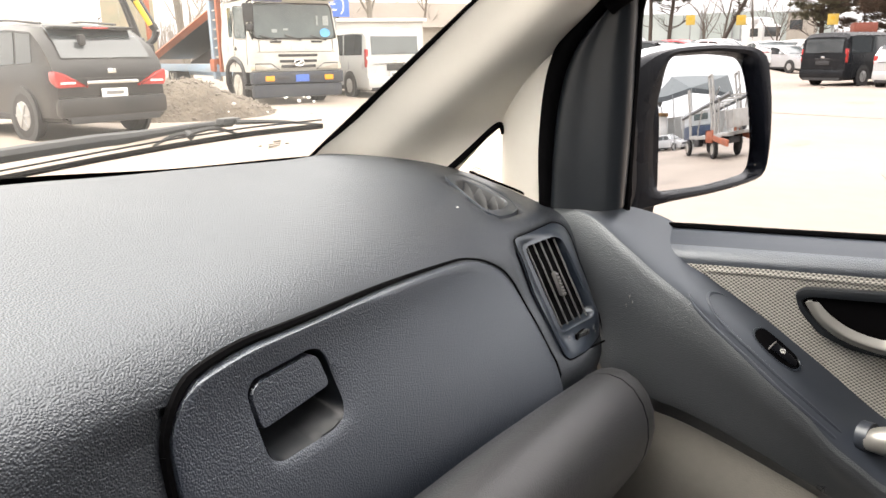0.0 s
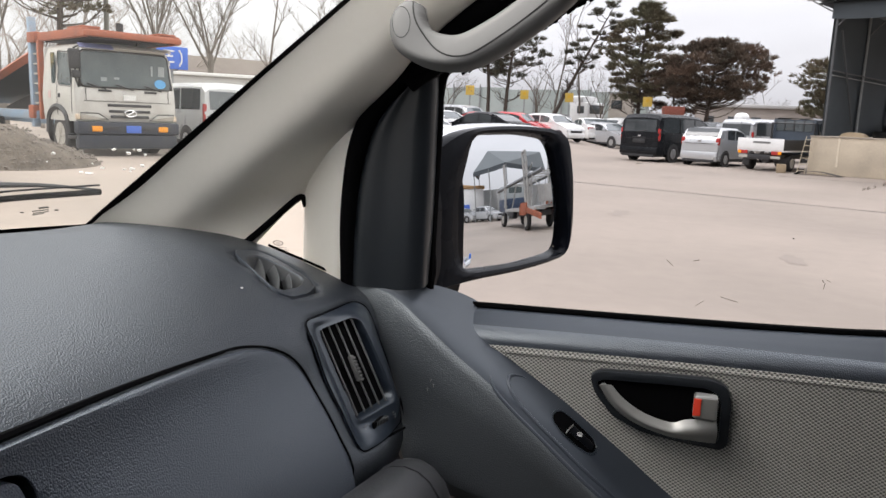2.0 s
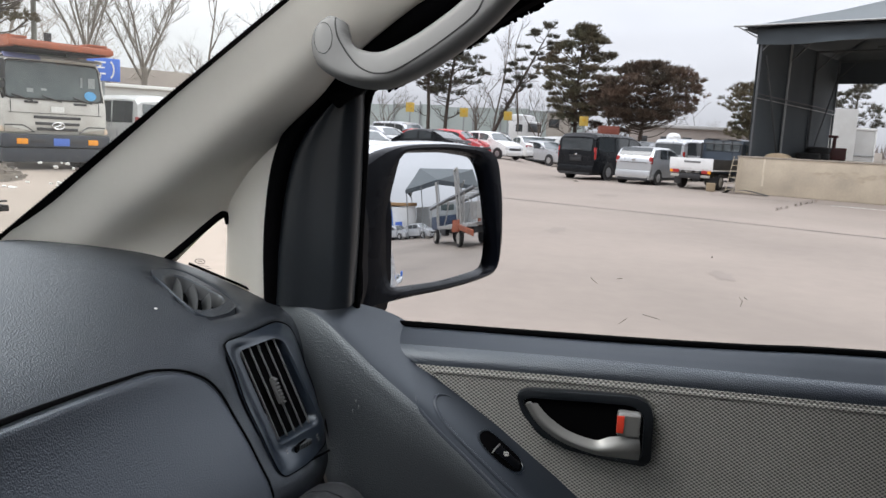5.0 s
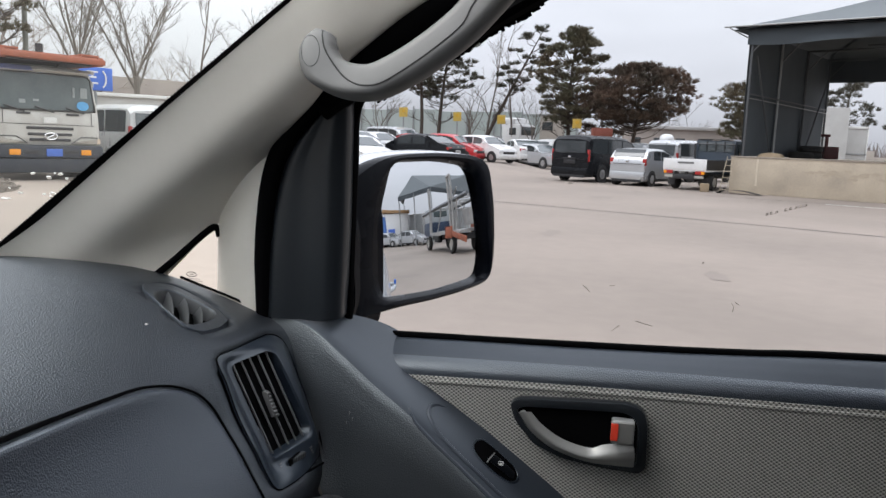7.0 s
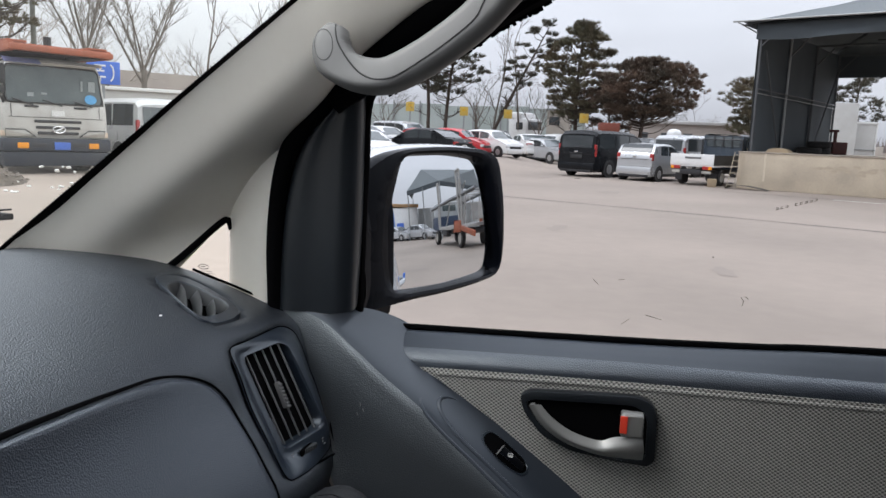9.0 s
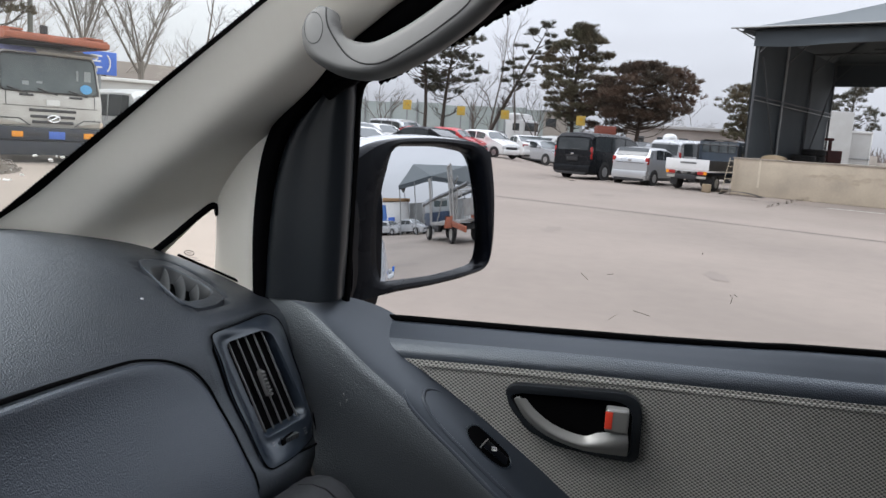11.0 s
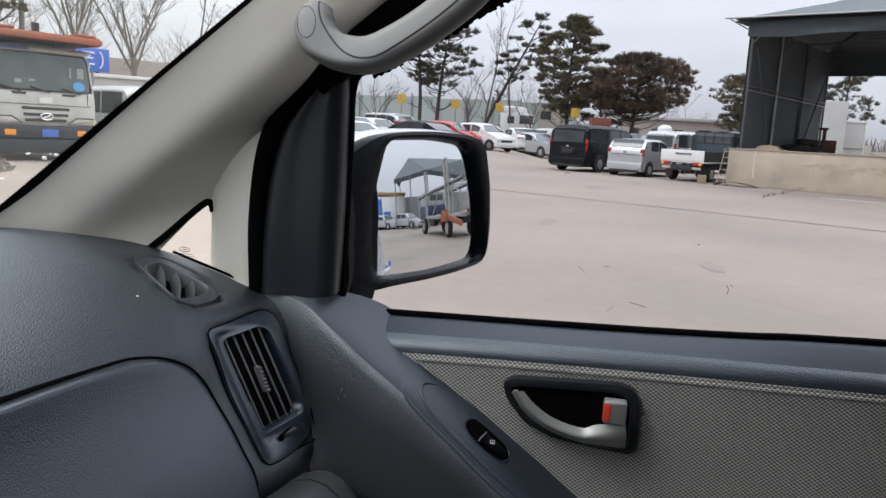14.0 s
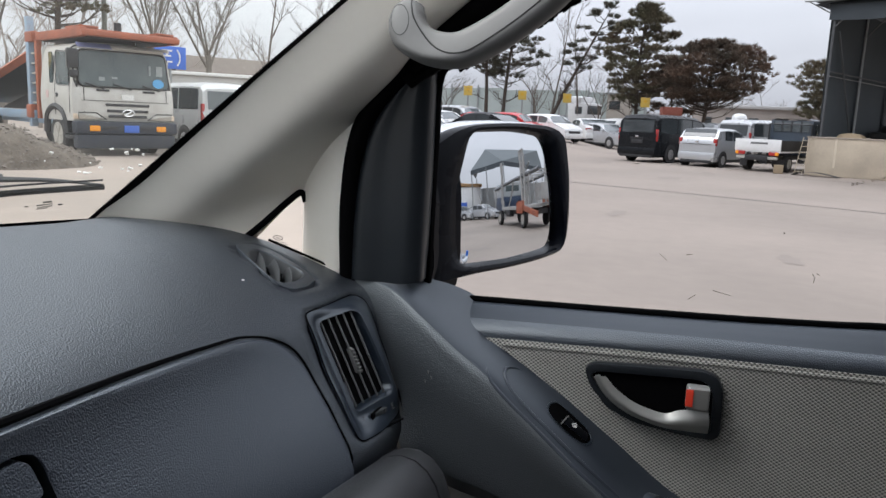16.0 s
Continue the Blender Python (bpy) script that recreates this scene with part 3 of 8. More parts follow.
for name, span, m, words in (("outlet_collar", [[Vector(dash_top(0.628 + (x - 0.628) * 1.02, 0.492 + (y - 0.492) * 1.02, -0.006)) for x, y in WELL]] + levels[:3], DASHTOP, "flat collar round the throat"), ("outlet_throat", levels[2:], VANEGREY, "grey throat wall")):
    bm = bmesh.new()
    rows = [[bm.verts.new(q) for q in r] for r in span]
    for u, w in zip(rows, rows[1:]):
        for i in range(len(u)):
            bm.faces.new((u[i], u[(i + 1) % len(u)], w[(i + 1) % len(u)], w[i]))
    part(name, bm, m, outlet, words)
# the throat's dark depth is a black sheet, shade put into its colour
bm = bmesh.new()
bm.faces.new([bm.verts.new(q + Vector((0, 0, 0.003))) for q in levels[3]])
part("outlet_well", bm, BLACK, outlet, "flat black sheet for the dark depth of the demister", smooth=False)
for top in (((0.6455, 0.5235), (0.6285, 0.5085), (0.6069, 0.4926), (0.586, 0.4790)), ((0.6535, 0.5060), (0.6368, 0.4921), (0.6129, 0.4757), (0.5830, 0.4590)), ((0.6540, 0.4845), (0.6384, 0.4733), (0.6203, 0.4624), (0.6070, 0.4555))):
    bm = bmesh.new()
    loops = []
    for p in curve([Vector(dash_top(x, y, -0.0022)) for x, y in top], 5):
        foot = p + Vector((-0.0075, 0.0105, -0.0170))
        edge = Vector((0.0009, -0.0013, 0))
        loops.append([bm.verts.new(q) for q in (p, p + edge, foot + edge, foot)])
    for u, w in zip(loops, loops[1:]):
        for i in range(4):
            bm.faces.new((u[i], u[(i + 1) % 4], w[(i + 1) % 4], w[i]))
    bm.faces.new(loops[0])
    bm.faces.new(loops[-1])
    bmesh.ops.recalc_face_normals(bm, faces=bm.faces[:])
    part("outlet_vane", bm, VANEGREY, outlet, "curved grey demister vane", auto=40)
for vert in dash_skin.data.vertices:
    if vert.co.z > 1.15 and vert.co.y > 0.43 and inside([(0.628 + (x - 0.628) * 0.94, 0.492 + (y - 0.492) * 0.94) for x, y in WELL], vert.co.x, vert.co.y):
        vert.co.z -= 0.024
part("sensor_speck", boxed((0.002, 0.003, 0.0015), (0.517, 0.466, 1.2392), 0.0005), WHITEINK, dashboard, "small white speck")

# ---- windscreen, wipers ----
def screen_foot(x):
    return float(np.interp(abs(x), [0, 0.15, 0.30, 0.45, 0.60, 0.66, 0.75], [1.01, 0.995, 0.945, 0.885, 0.810, 0.775, 0.70]))


def screen_at(x, z, out=0.0):
    """A place on the windscreen, out metres outside it."""
    return (x * (1 - 0.12 * (z - 1.277)), screen_foot(x) - 1.357 * (z - 1.277) + out * 0.6, z + out * 0.8)


windscreen = thing("windscreen", "clear curved windscreen of the van with black edging", "windscreen", kind="structure")
xs = [-0.70, -0.5, -0.25, 0, 0.25, 0.45, 0.58, 0.664]
pane = part("windscreen_pane", sheet([[screen_at(x, z) for z in (1.25, 1.40, 1.55, 1.70)] for x in xs], 4, 4), WINDSCREEN, windscreen)
pane.visible_shadow = False
part("edge_band", sheet([[Vector(screen_at(0.668 - w, z, -0.004)) for z in (1.262, 1.40, 1.55, 1.72)] for w in (0.0, 0.013, 0.027)], 2, 4), BLACK, windscreen, "black printed screen edge")
part("foot_band", sheet([[Vector(screen_at(x, z, -0.004)) for z in (1.235, 1.284 if x < 0.45 else 1.272)] for x in xs], 4, 2), BLACK, windscreen, "black printed screen foot")
bm = bmesh.new()
for k in range(96):
    z = 1.285 + 0.0032 * k
    box(bm, (0.0055, 0.0006, 0.0010), screen_at(0.6400, z, -0.005), 0.0, Matrix.Rotation(radians(-54), 4, "X"))
part("screen_fringe", bm, BLACK, windscreen, "comb-like printed black fringe", smooth=False)
bm = bmesh.new()
for dx, dz, w, h in ((0.0, 0.009, 0.014, 0.0022), (0.0, 0.004, 0.026, 0.0008), (0.003, 0.0, 0.024, 0.0006), (0.002, -0.003, 0.018, 0.0006), (0.018, 0.003, 0.006, 0.0018), (-0.018, 0.002, 0.005, 0.001)):
    box(bm, (w, 0.001, h), screen_at(0.571 + dx, 1.2950 + dz * 0.8, -0.004), 0.0, Matrix.Rotation(radians(-54), 4, "X"))
part("screen_marking", bm, DARKINK, windscreen, "small dark printed glass marking")

wiper = thing("windscreen_wiper", "black windscreen wiper lying low across the glass", "wiper")
WX = (-0.25, 0.0, 0.20, 0.352, 0.393, 0.458, 0.526, 0.566, 0.634)
WZ = (1.190, 1.230, 1.259, 1.2811, 1.2867, 1.2949, 1.3025, 1.3053, 1.3085)
part("blade_rubber", bar([screen_at(x, z, 0.010) for x, z in zip(WX, WZ)], 0.0040, n=8), BLACK, wiper)
part("blade_spine", bar([screen_at(x, z + 0.0026, 0.018) for x, z in zip(WX, WZ)], 0.0014, n=6), PIANO, wiper)
part("wiper_arm", bar([screen_at(-0.30, 1.215, 0.034), screen_at(0.0, 1.248, 0.034), screen_at(0.20, 1.269, 0.034), screen_at(0.36, 1.2860, 0.034), screen_at(0.402, 1.2885, 0.034), screen_at(0.446, 1.2930, 0.034), screen_at(0.489, 1.2985, 0.034), screen_at(0.530, 1.3010, 0.033)], [0.011, 0.010, 0.010, 0.009, 0.0085, 0.006, 0.005, 0.005], n=8), GREYARM, wiper)
part("lower_bridge", bar([screen_at(0.436, 1.2860, 0.020), screen_at(0.457, 1.2932, 0.026), screen_at(0.476, 1.2966, 0.026), screen_at(0.504, 1.3010, 0.026), screen_at(0.537, 1.2950, 0.020)], [0.0018, 0.0030, 0.0042, 0.0030, 0.0018], n=6), GREYARM, wiper)
part("upper_bridge", bar([screen_at(0.528, 1.3066, 0.028), screen_at(0.587, 1.3048, 0.026), screen_at(0.642, 1.3010, 0.021)], [0.0042, 0.0028, 0.0016], n=6), GREYARM, wiper)
part("pivot", bar([screen_at(0.474, 1.2950, 0.030), screen_at(0.474, 1.2985, 0.018)], 0.0055, n=10, steps=1), GREYARM, wiper)
part("wiper_joint", boxed((0.034, 0.016, 0.010), screen_at(0.524, 1.3030, 0.034), 0.003, ), GREYARM, wiper)

# bonnet and scuttle below the windscreen
front = thing("van_front_body", "silver van bonnet and black scuttle below the windscreen", "van body", kind="structure")
part("scuttle", sheet([[(x, screen_foot(x) + 0.01, 1.235), (x, screen_foot(x) + 0.10, 1.225), (x, screen_foot(x) + 0.2, 1.20)] for x in xs], 4, 3), BLACK, front, "black scuttle grille")
part("bonnet", sheet([[(x * 1.12, screen_foot(x) + 0.2, 1.16 - 0.04 * x * x), (x * 1.1, screen_foot(x) + 0.5, 1.06 - 0.06 * x * x), (x, screen_foot(x) + 0.85, 0.88 - 0.1 * x * x), (x, screen_foot(x) + 0.95, 0.7)] for x in (-0.72, -0.4, 0, 0.4, 0.72)], 4, 4), BODYWHITE, front, "silver bonnet")

# ---- front pillar ----
pillar = thing("front_pillar", "cream plastic windscreen pillar trim with a small quarter window", "pillar", kind="structure")
part("pillar_trim", sheet([
    [(0.645, 0.800, 1.255), (0.656, 0.770, 1.262), (0.676, 0.710, 1.252), (0.716, 0.650, 1.240), (0.742, 0.594, 1.236)],
    [(0.650, 0.722, 1.320), (0.657, 0.688, 1.318), (0.678, 0.640, 1.300), (0.729, 0.603, 1.288), (0.760, 0.556, 1.282)],
    [(0.646, 0.655, 1.368), (0.652, 0.618, 1.362), (0.672, 0.575, 1.342), (0.730, 0.552, 1.331), (0.776, 0.518, 1.326)],
    [(0.638, 0.560, 1.436), (0.645, 0.525, 1.430), (0.662, 0.480, 1.412), (0.714, 0.462, 1.401), (0.752, 0.442, 1.400)],
    [(0.629, 0.460, 1.508), (0.636, 0.425, 1.500), (0.650, 0.388, 1.482), (0.692, 0.372, 1.470), (0.730, 0.368, 1.475)],
    [(0.620, 0.350, 1.588), (0.627, 0.315, 1.578), (0.642, 0.294, 1.558), (0.662, 0.288, 1.543), (0.690, 0.300, 1.533)],
    [(0.610, 0.210, 1.690), (0.617, 0.180, 1.675), (0.632, 0.166, 1.642), (0.648, 0.158, 1.616), (0.676, 0.168, 1.612)],
    [(0.60, 0.0, 1.73), (0.61, -0.02, 1.72), (0.63, -0.04, 1.69), (0.65, -0.06, 1.66), (0.675, -0.05, 1.66)],
], 6, 6), CREAM, pillar, "cream moulded pillar trim")
part("pillar_strut", sheet([
    [(0.790, 0.530, 1.205), (0.768, 0.524, 1.210), (0.752, 0.490, 1.205), (0.742, 0.455, 1.200), (0.765, 0.435, 1.200)],
    [(0.790, 0.530, 1.270), (0.768, 0.522, 1.270), (0.750, 0.488, 1.270), (0.740, 0.452, 1.270), (0.765, 0.430, 1.270)],
    [(0.790, 0.530, 1.330), (0.768, 0.518, 1.330), (0.746, 0.482, 1.335), (0.738, 0.448, 1.335), (0.765, 0.425, 1.335)],
    [(0.780, 0.50, 1.400), (0.756, 0.485, 1.400), (0.738, 0.462, 1.405), (0.735, 0.430, 1.410), (0.76, 0.405, 1.41)],
    [(0.765, 0.46, 1.450), (0.744, 0.440, 1.450), (0.730, 0.420, 1.455), (0.728, 0.395, 1.460), (0.75, 0.37, 1.46)],
], 5, 5), CREAM, pillar, "cream door post strip")
quarter = part("quarter_window", sheet([[(0.80, 0.66, 1.20), (0.80, 0.60, 1.33)], [(0.80, 0.50, 1.20), (0.795, 0.50, 1.345)]], 2, 2), QUARTERGLASS, pillar, "small clear quarter window")
quarter.visible_shadow = False
part("quarter_seal", bar([(0.730, 0.606, 1.238), (0.745, 0.577, 1.266), (0.765, 0.537, 1.307), (0.770, 0.526, 1.312), (0.7705, 0.521, 1.300)], 0.0048, n=8), BLACK, quarter)
bm = bmesh.new()
tube(bm, [(0.796, 0.5805 + 0.0078 * math.cos(a), 1.2382 + 0.0034 * math.sin(a)) for a in (2 * math.pi * k / 20 for k in range(21))], [0.0006, 0.0006], n=5, steps=1, caps=False)
box(bm, (0.001, 0.0062, 0.0010), (0.796, 0.5805, 1.2382))
for y, z, w in ((0.5795, 1.2318, 0.026), (0.5725, 1.2288, 0.020)):
    box(bm, (0.001, w, 0.0005), (0.796, y, z))
part("quarter_marking", bm, DARKINK, quarter, "small dark printed glass marking")
part("door_seal", bar([(0.742, 0.440, 1.195), (0.738, 0.440, 1.30), (0.734, 0.428, 1.385), (0.728, 0.402, 1.440), (0.718, 0.362, 1.482), (0.703, 0.318, 1.519), (0.688, 0.243, 1.568), (0.668, 0.135, 1.630), (0.652, 0.0, 1.69), (0.64, -0.3, 1.72)], [0.0115, 0.0115, 0.0125, 0.0135, 0.015, 0.021, 0.026, 0.027, 0.02, 0.02], n=12), BLACK, pillar, "black rubber door seal")

grab = thing("grab_handle", "grey plastic grab handle on the windscreen pillar", "grab handle")
GRAB = [(0.610, 0.307, 1.550), (0.607, 0.3095, 1.541), (0.604, 0.311, 1.531), (0.601, 0.308, 1.520), (0.599, 0.298, 1.508), (0.598, 0.280, 1.500), (0.597, 0.257, 1.498), (0.598, 0.238, 1.503), (0.599, 0.208, 1.519), (0.600, 0.179, 1.539), (0.602, 0.154, 1.560), (0.604, 0.133, 1.583), (0.609, 0.100, 1.620), (0.622, 0.03, 1.684)]
GRIPCORE = curve(GRAB, 8)
grip = part("grip", bar(GRAB, [0.0125, 0.0185, 0.0215, 0.0222, 0.0220, 0.0212, 0.0205, 0.0200, 0.0200, 0.0200, 0.0202, 0.0205, 0.0210, 0.0215], n=28, flat=1.0, steps=8), HANDLEGREY, grab)
for vert in grip.data.vertices:
    # the grip has a broad face towards the cabin and another below the seam
    core = min(GRIPCORE, key=lambda p: (p - vert.co).length_squared)
    for way, reach in ((Vector((-0.93, 0.0, 0.36)), 0.0150), (Vector((-0.24, 0.12, -0.96)), 0.0145)):
        over = (vert.co - core).dot(way) - reach
        if over > 0:
            vert.co -= way * over * 0.85
bm = bmesh.new()
tube(bm, [(0.660, 0.337, 1.533), (0.634, 0.326, 1.532), (0.616, 0.319, 1.531), (0.605, 0.315, 1.530)], [0.0185, 0.0185, 0.0185, 0.0150], n=28)
mount = part("mount", bm, HANDLEGREY, grab, "rounded lower mount of the handle")
bpy.context.view_layer.update()
HEAD = Vector((-0.175, 0.0, 1.44))


def on_grip(at, out=0.0):
    """The place on the handle that faces the cabin along the line to a point near it."""
    way, best = (Vector(at) - HEAD).normalized(), 2.0
    for ob in (grip, mount):
        hit, place, _, _ = ob.ray_cast(HEAD, way)
        if hit:
            best = min(best, (place - HEAD).length)
    return HEAD + way * ((best if best < 2.0 else (Vector(at) - HEAD).length) - out)


bm = bmesh.new()
side_, up_ = Vector((0.5, -0.86, 0)), Vector((0.05, 0.0, 1.0))
ring = [on_grip(Vector((0.587, 0.3145, 1.5305)) + side_ * 0.0095 * math.cos(a) + up_ * 0.0160 * math.sin(a), 0.0002) for a in (2 * math.pi * k / 28 for k in range(28))]
part("screw_cover", bar(ring + ring[:1], 0.00035, n=5, steps=1, caps=False), TRIMGREY, grab, "fine outline of the oval screw cover")
seam_ = [on_grip((0.585, y, z), 0.0002) for y, z in ((0.3005, 1.551), (0.3005, 1.544), (0.298, 1.533), (0.290, 1.520), (0.278, 1.506), (0.266, 1.4985), (0.252, 1.496), (0.234, 1.500), (0.204, 1.518), (0.176, 1.538), (0.153, 1.558), (0.143, 1.577), (0.120, 1.610))]
part("grip_seam", bar(seam_, 0.0009, n=6, steps=10), TRIMGREY, grab, "moulding seam along the grip")

# ---- passenger door ----
door = thing("front_passenger_door", "front door trim with grey fabric and a closed tinted window", "car door")
part("belt_pad", sheet([[(0.812, y, 1.160 + c), (0.806, y, 1.180 + c), (0.796, y, 1.183 + c), (0.780, y, 1.174 + (c + r) / 2), (0.764, y, 1.163 + r)] for y, c, r in ((0.33, -0.0115, -0.007), (0.25, -0.0085, -0.0032), (0.13, -0.0045, 0.001), (0.02, -0.001, 0.0048), (-0.09, 0.0035, 0.0075), (-0.19, 0.009, 0.0095), (-0.33, 0.0165, 0.0125), (-0.9, 0.035, 0.0265))], 4, 5), SOFT, door, "smooth navy window ledge")
part("belt_edge", sheet([[(0.764, y, 1.163 + r), (0.756, y, 1.157 + r), (0.7505, y, 1.149 + r), (0.7500, y, 1.138 + r), (0.7535, y, 1.128 + r)] for y, r in ((0.33, -0.007), (0.26, -0.0035), (0.0, 0.0055), (-0.33, 0.0125), (-0.9, 0.0265))], 5, 5), LEATHER, door, "dark grained lower edge of the ledge")
panel = part("fabric_panel", sheet([[(0.752, y, 1.140 + r), (0.747, y, 1.128 + r), (0.745, y, 1.06), (0.745, y, 0.98), (0.742, y, 0.90), (0.735, y, 0.84)] for y, r in ((0.26, 0.0), (0.0, 0.009), (-0.33, 0.016), (-0.9, 0.03))], 5, 5), CLOTH, door, "grey woven fabric insert")
part("fabric_piping", bar([(0.7480, y, z) for y, z in ((0.215, 1.1325), (0.0, 1.1405), (-0.33, 1.1475), (-0.9, 1.162))], 0.0030, n=8), CLOTH, door, "piping along the fabric")

# the sweeping arm that carries the window switch down to the armrest
ARM = [
    # the outer edge, the ridge and the lower edge at each station from the sail trim to the armrest
    ((0.752, 0.436, 1.210), (0.734, 0.428, 1.206), (0.686, 0.332, 0.990)),
    ((0.770, 0.352, 1.2080), (0.717, 0.370, 1.196), (0.693, 0.302, 0.977)),
    ((0.802, 0.296, 1.1915), (0.703, 0.318, 1.165), (0.694, 0.266, 0.963)),
    ((0.806, 0.259, 1.1710), (0.694, 0.270, 1.132), (0.695, 0.228, 0.953)),
    ((0.768, 0.243, 1.148), (0.688, 0.223, 1.103), (0.695, 0.189, 0.940)),
    ((0.757, 0.213, 1.131), (0.684, 0.185, 1.073), (0.695, 0.148, 0.924)),
    ((0.752, 0.132, 1.079), (0.678, 0.132, 1.033), (0.695, 0.101, 0.904)),
    ((0.752, 0.056, 1.025), (0.672, 0.081, 0.992), (0.695, 0.046, 0.879)),
    ((0.752, -0.027, 0.966), (0.667, 0.024, 0.942), (0.695, -0.013, 0.851)),
    ((0.752, -0.14, 0.925), (0.660, -0.09, 0.900), (0.692, -0.11, 0.815)),
    ((0.752, -0.50, 0.91), (0.648, -0.48, 0.885), (0.690, -0.48, 0.79)),
]


def arm_row(outer, ridge, low):
    """A station across the arm: flat top, rounded ridge, slightly hollow face."""
    r, g, b = Vector(outer), Vector(ridge), Vector(low)
    lift = min(1.0, (r - g).length / 0.06)
    round_ = min(1.0, (r - g).length / 0.06)
    return [r, r.lerp(g, 0.30) + Vector((0, 0, 0.0008)) * lift, r.lerp(g, 0.60) + Vector((0, 0, 0.0025)) * lift, r.lerp(g, 0.84) + Vector((0.001, 0, 0.001)) * lift, g + Vector((0.006, 0, -0.003)) * round_,
            g.lerp(b, 0.14) + Vector((0.0005, 0, 0)), g.lerp(b, 0.34) + Vector((-0.003, 0, 0)), g.lerp(b, 0.65) + Vector((-0.001, 0, 0)), b, b + Vector((0.010, 0.0, -0.010)), b + Vector((0.05, 0.0, -0.07))]


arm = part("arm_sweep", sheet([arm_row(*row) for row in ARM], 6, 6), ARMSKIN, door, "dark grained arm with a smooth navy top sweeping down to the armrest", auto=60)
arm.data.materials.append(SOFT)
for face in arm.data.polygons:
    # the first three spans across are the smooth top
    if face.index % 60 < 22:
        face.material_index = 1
bpy.context.view_layer.update()


def on_arm(y, z, out):
    """The place on the door's arm along the line from the cabin to a point near it."""
    way = (Vector((0.70, y, z)) - HEAD).normalized()
    hit, place, _, _ = arm.ray_cast(HEAD, way)
    return (place if hit else Vector((0.70, y, z))) - way * out


part("panel_edge", bar([on_arm(y, z, -0.0012) for y, z in ((0.172, 1.1155), (0.187, 1.119), (0.198, 1.116), (0.199, 1.104), (0.189, 1.086), (0.166, 1.064), (0.136, 1.039), (0.107, 1.015), (0.074, 0.990), (0.034, 0.960))], [0.0006, 0.0022, 0.003, 0.003, 0.003, 0.003, 0.003, 0.003, 0.003, 0.002], n=8), SOFT, door, "fine moulded edge of the switch panel")
part("arm_ridge", bar([on_arm(y, z, -0.0022) for y, z in ((0.221, 1.119), (0.224, 1.109), (0.215, 1.093), (0.192, 1.071), (0.158, 1.043), (0.121, 1.011), (0.084, 0.982), (0.040, 0.949))], [0.0008, 0.0028, 0.0032, 0.0034, 0.0034, 0.0034, 0.0034, 0.003], n=8), SOFT, door, "soft moulded ridge beside the switch")
RECESS = rounded([(0.143, 1.075), (0.138, 1.081), (0.131, 1.083), (0.118, 1.075), (0.101, 1.062), (0.088, 1.051), (0.083, 1.039), (0.087, 1.032), (0.095, 1.031), (0.111, 1.039), (0.130, 1.054), (0.141, 1.066)], 0.004, 2)
bm = bmesh.new()
bridge(bm, [[bm.verts.new(on_arm(0.1125 + (y - 0.1125) * k, 1.057 + (z - 1.057) * k, out)) for y, z in RECESS] for k, out in ((1.03, -0.001), (1.02, 0.0012), (0.97, 0.0012), (0.93, 0.0002))])
switch = part("switch_surround", bm, SMOOTH, door, "smooth rim of the window switch")
# black fill stands for the shade in the switch recess
bm = bmesh.new()
bm.faces.new([bm.verts.new(on_arm(0.1125 + (y - 0.1125) * 0.95, 1.057 + (z - 1.057) * 0.95, 0.0005)) for y, z in RECESS])
part("switch_recess", bm, BLACK, switch, "black sheet for the shaded switch recess", smooth=False)
bm = bmesh.new()
tip = rounded([(0.1225, 1.057), (0.115, 1.0655), (0.088, 1.045), (0.091, 1.0350)], 0.003, 2)
rows = [[bm.verts.new(on_arm(0.104 + (y - 0.104) * k, 1.0505 + (z - 1.0505) * k, out + 0.004 * max(0.0, (y - 0.09) / 0.03))) for y, z in tip] for k, out in ((1.0, -0.001), (1.0, 0.002), (0.9, 0.0035))]
bridge(bm, rows)
bm.faces.new(rows[-1])
part("window_switch", bm, PIANO, switch, "black window switch")
part("switch_edge", bar([on_arm(0.1235, 1.0535, 0.006), on_arm(0.1195, 1.0600, 0.0075), on_arm(0.1150, 1.0660, 0.006)], 0.0010, n=6), SILVER, switch, "pale edge of the switch")
bm = bmesh.new()
for dy, dz, w, h in ((0, 0.0022, 0.0052, 0.0009), (0, -0.0022, 0.0052, 0.0009), (0.0026, 0, 0.0009, 0.0048), (-0.0026, 0, 0.0009, 0.0048), (0, -0.0006, 0.0030, 0.0016)):
    box(bm, (0.0006, w, h), on_arm(0.1065 + dy, 1.0545 + dz, 0.0075), 0.0)
part("switch_symbol", bm, WHITEINK, switch, "white window symbol")

# the inside handle: dark bezel, deep bowl, silver lever, lock with a red mark
BEZEL = [(0.104, 1.120), (0.092, 1.1275), (0.02, 1.132), (-0.042, 1.135), (-0.060, 1.128), (-0.066, 1.11), (-0.067, 1.055), (-0.059, 1.047), (-0.014, 1.049), (0.036, 1.055), (0.072, 1.070), (0.097, 1.098)]
BOWL = [(0.095, 1.112), (0.084, 1.1165), (0.01, 1.1205), (-0.036, 1.1225), (-0.049, 1.117), (-0.054, 1.106), (-0.055, 1.060), (-0.050, 1.0545), (-0.012, 1.056), (0.033, 1.0625), (0.066, 1.077), (0.088, 1.100)]
bezel = part("handle_bezel", plate(rounded(BEZEL, 0.008, 3), 0.016, "x", 0.0035, hole=rounded(BOWL, 0.008, 3)), SAILBLACK, door, "dark handle surround")
bezel.location = (0.734, 0, 0)
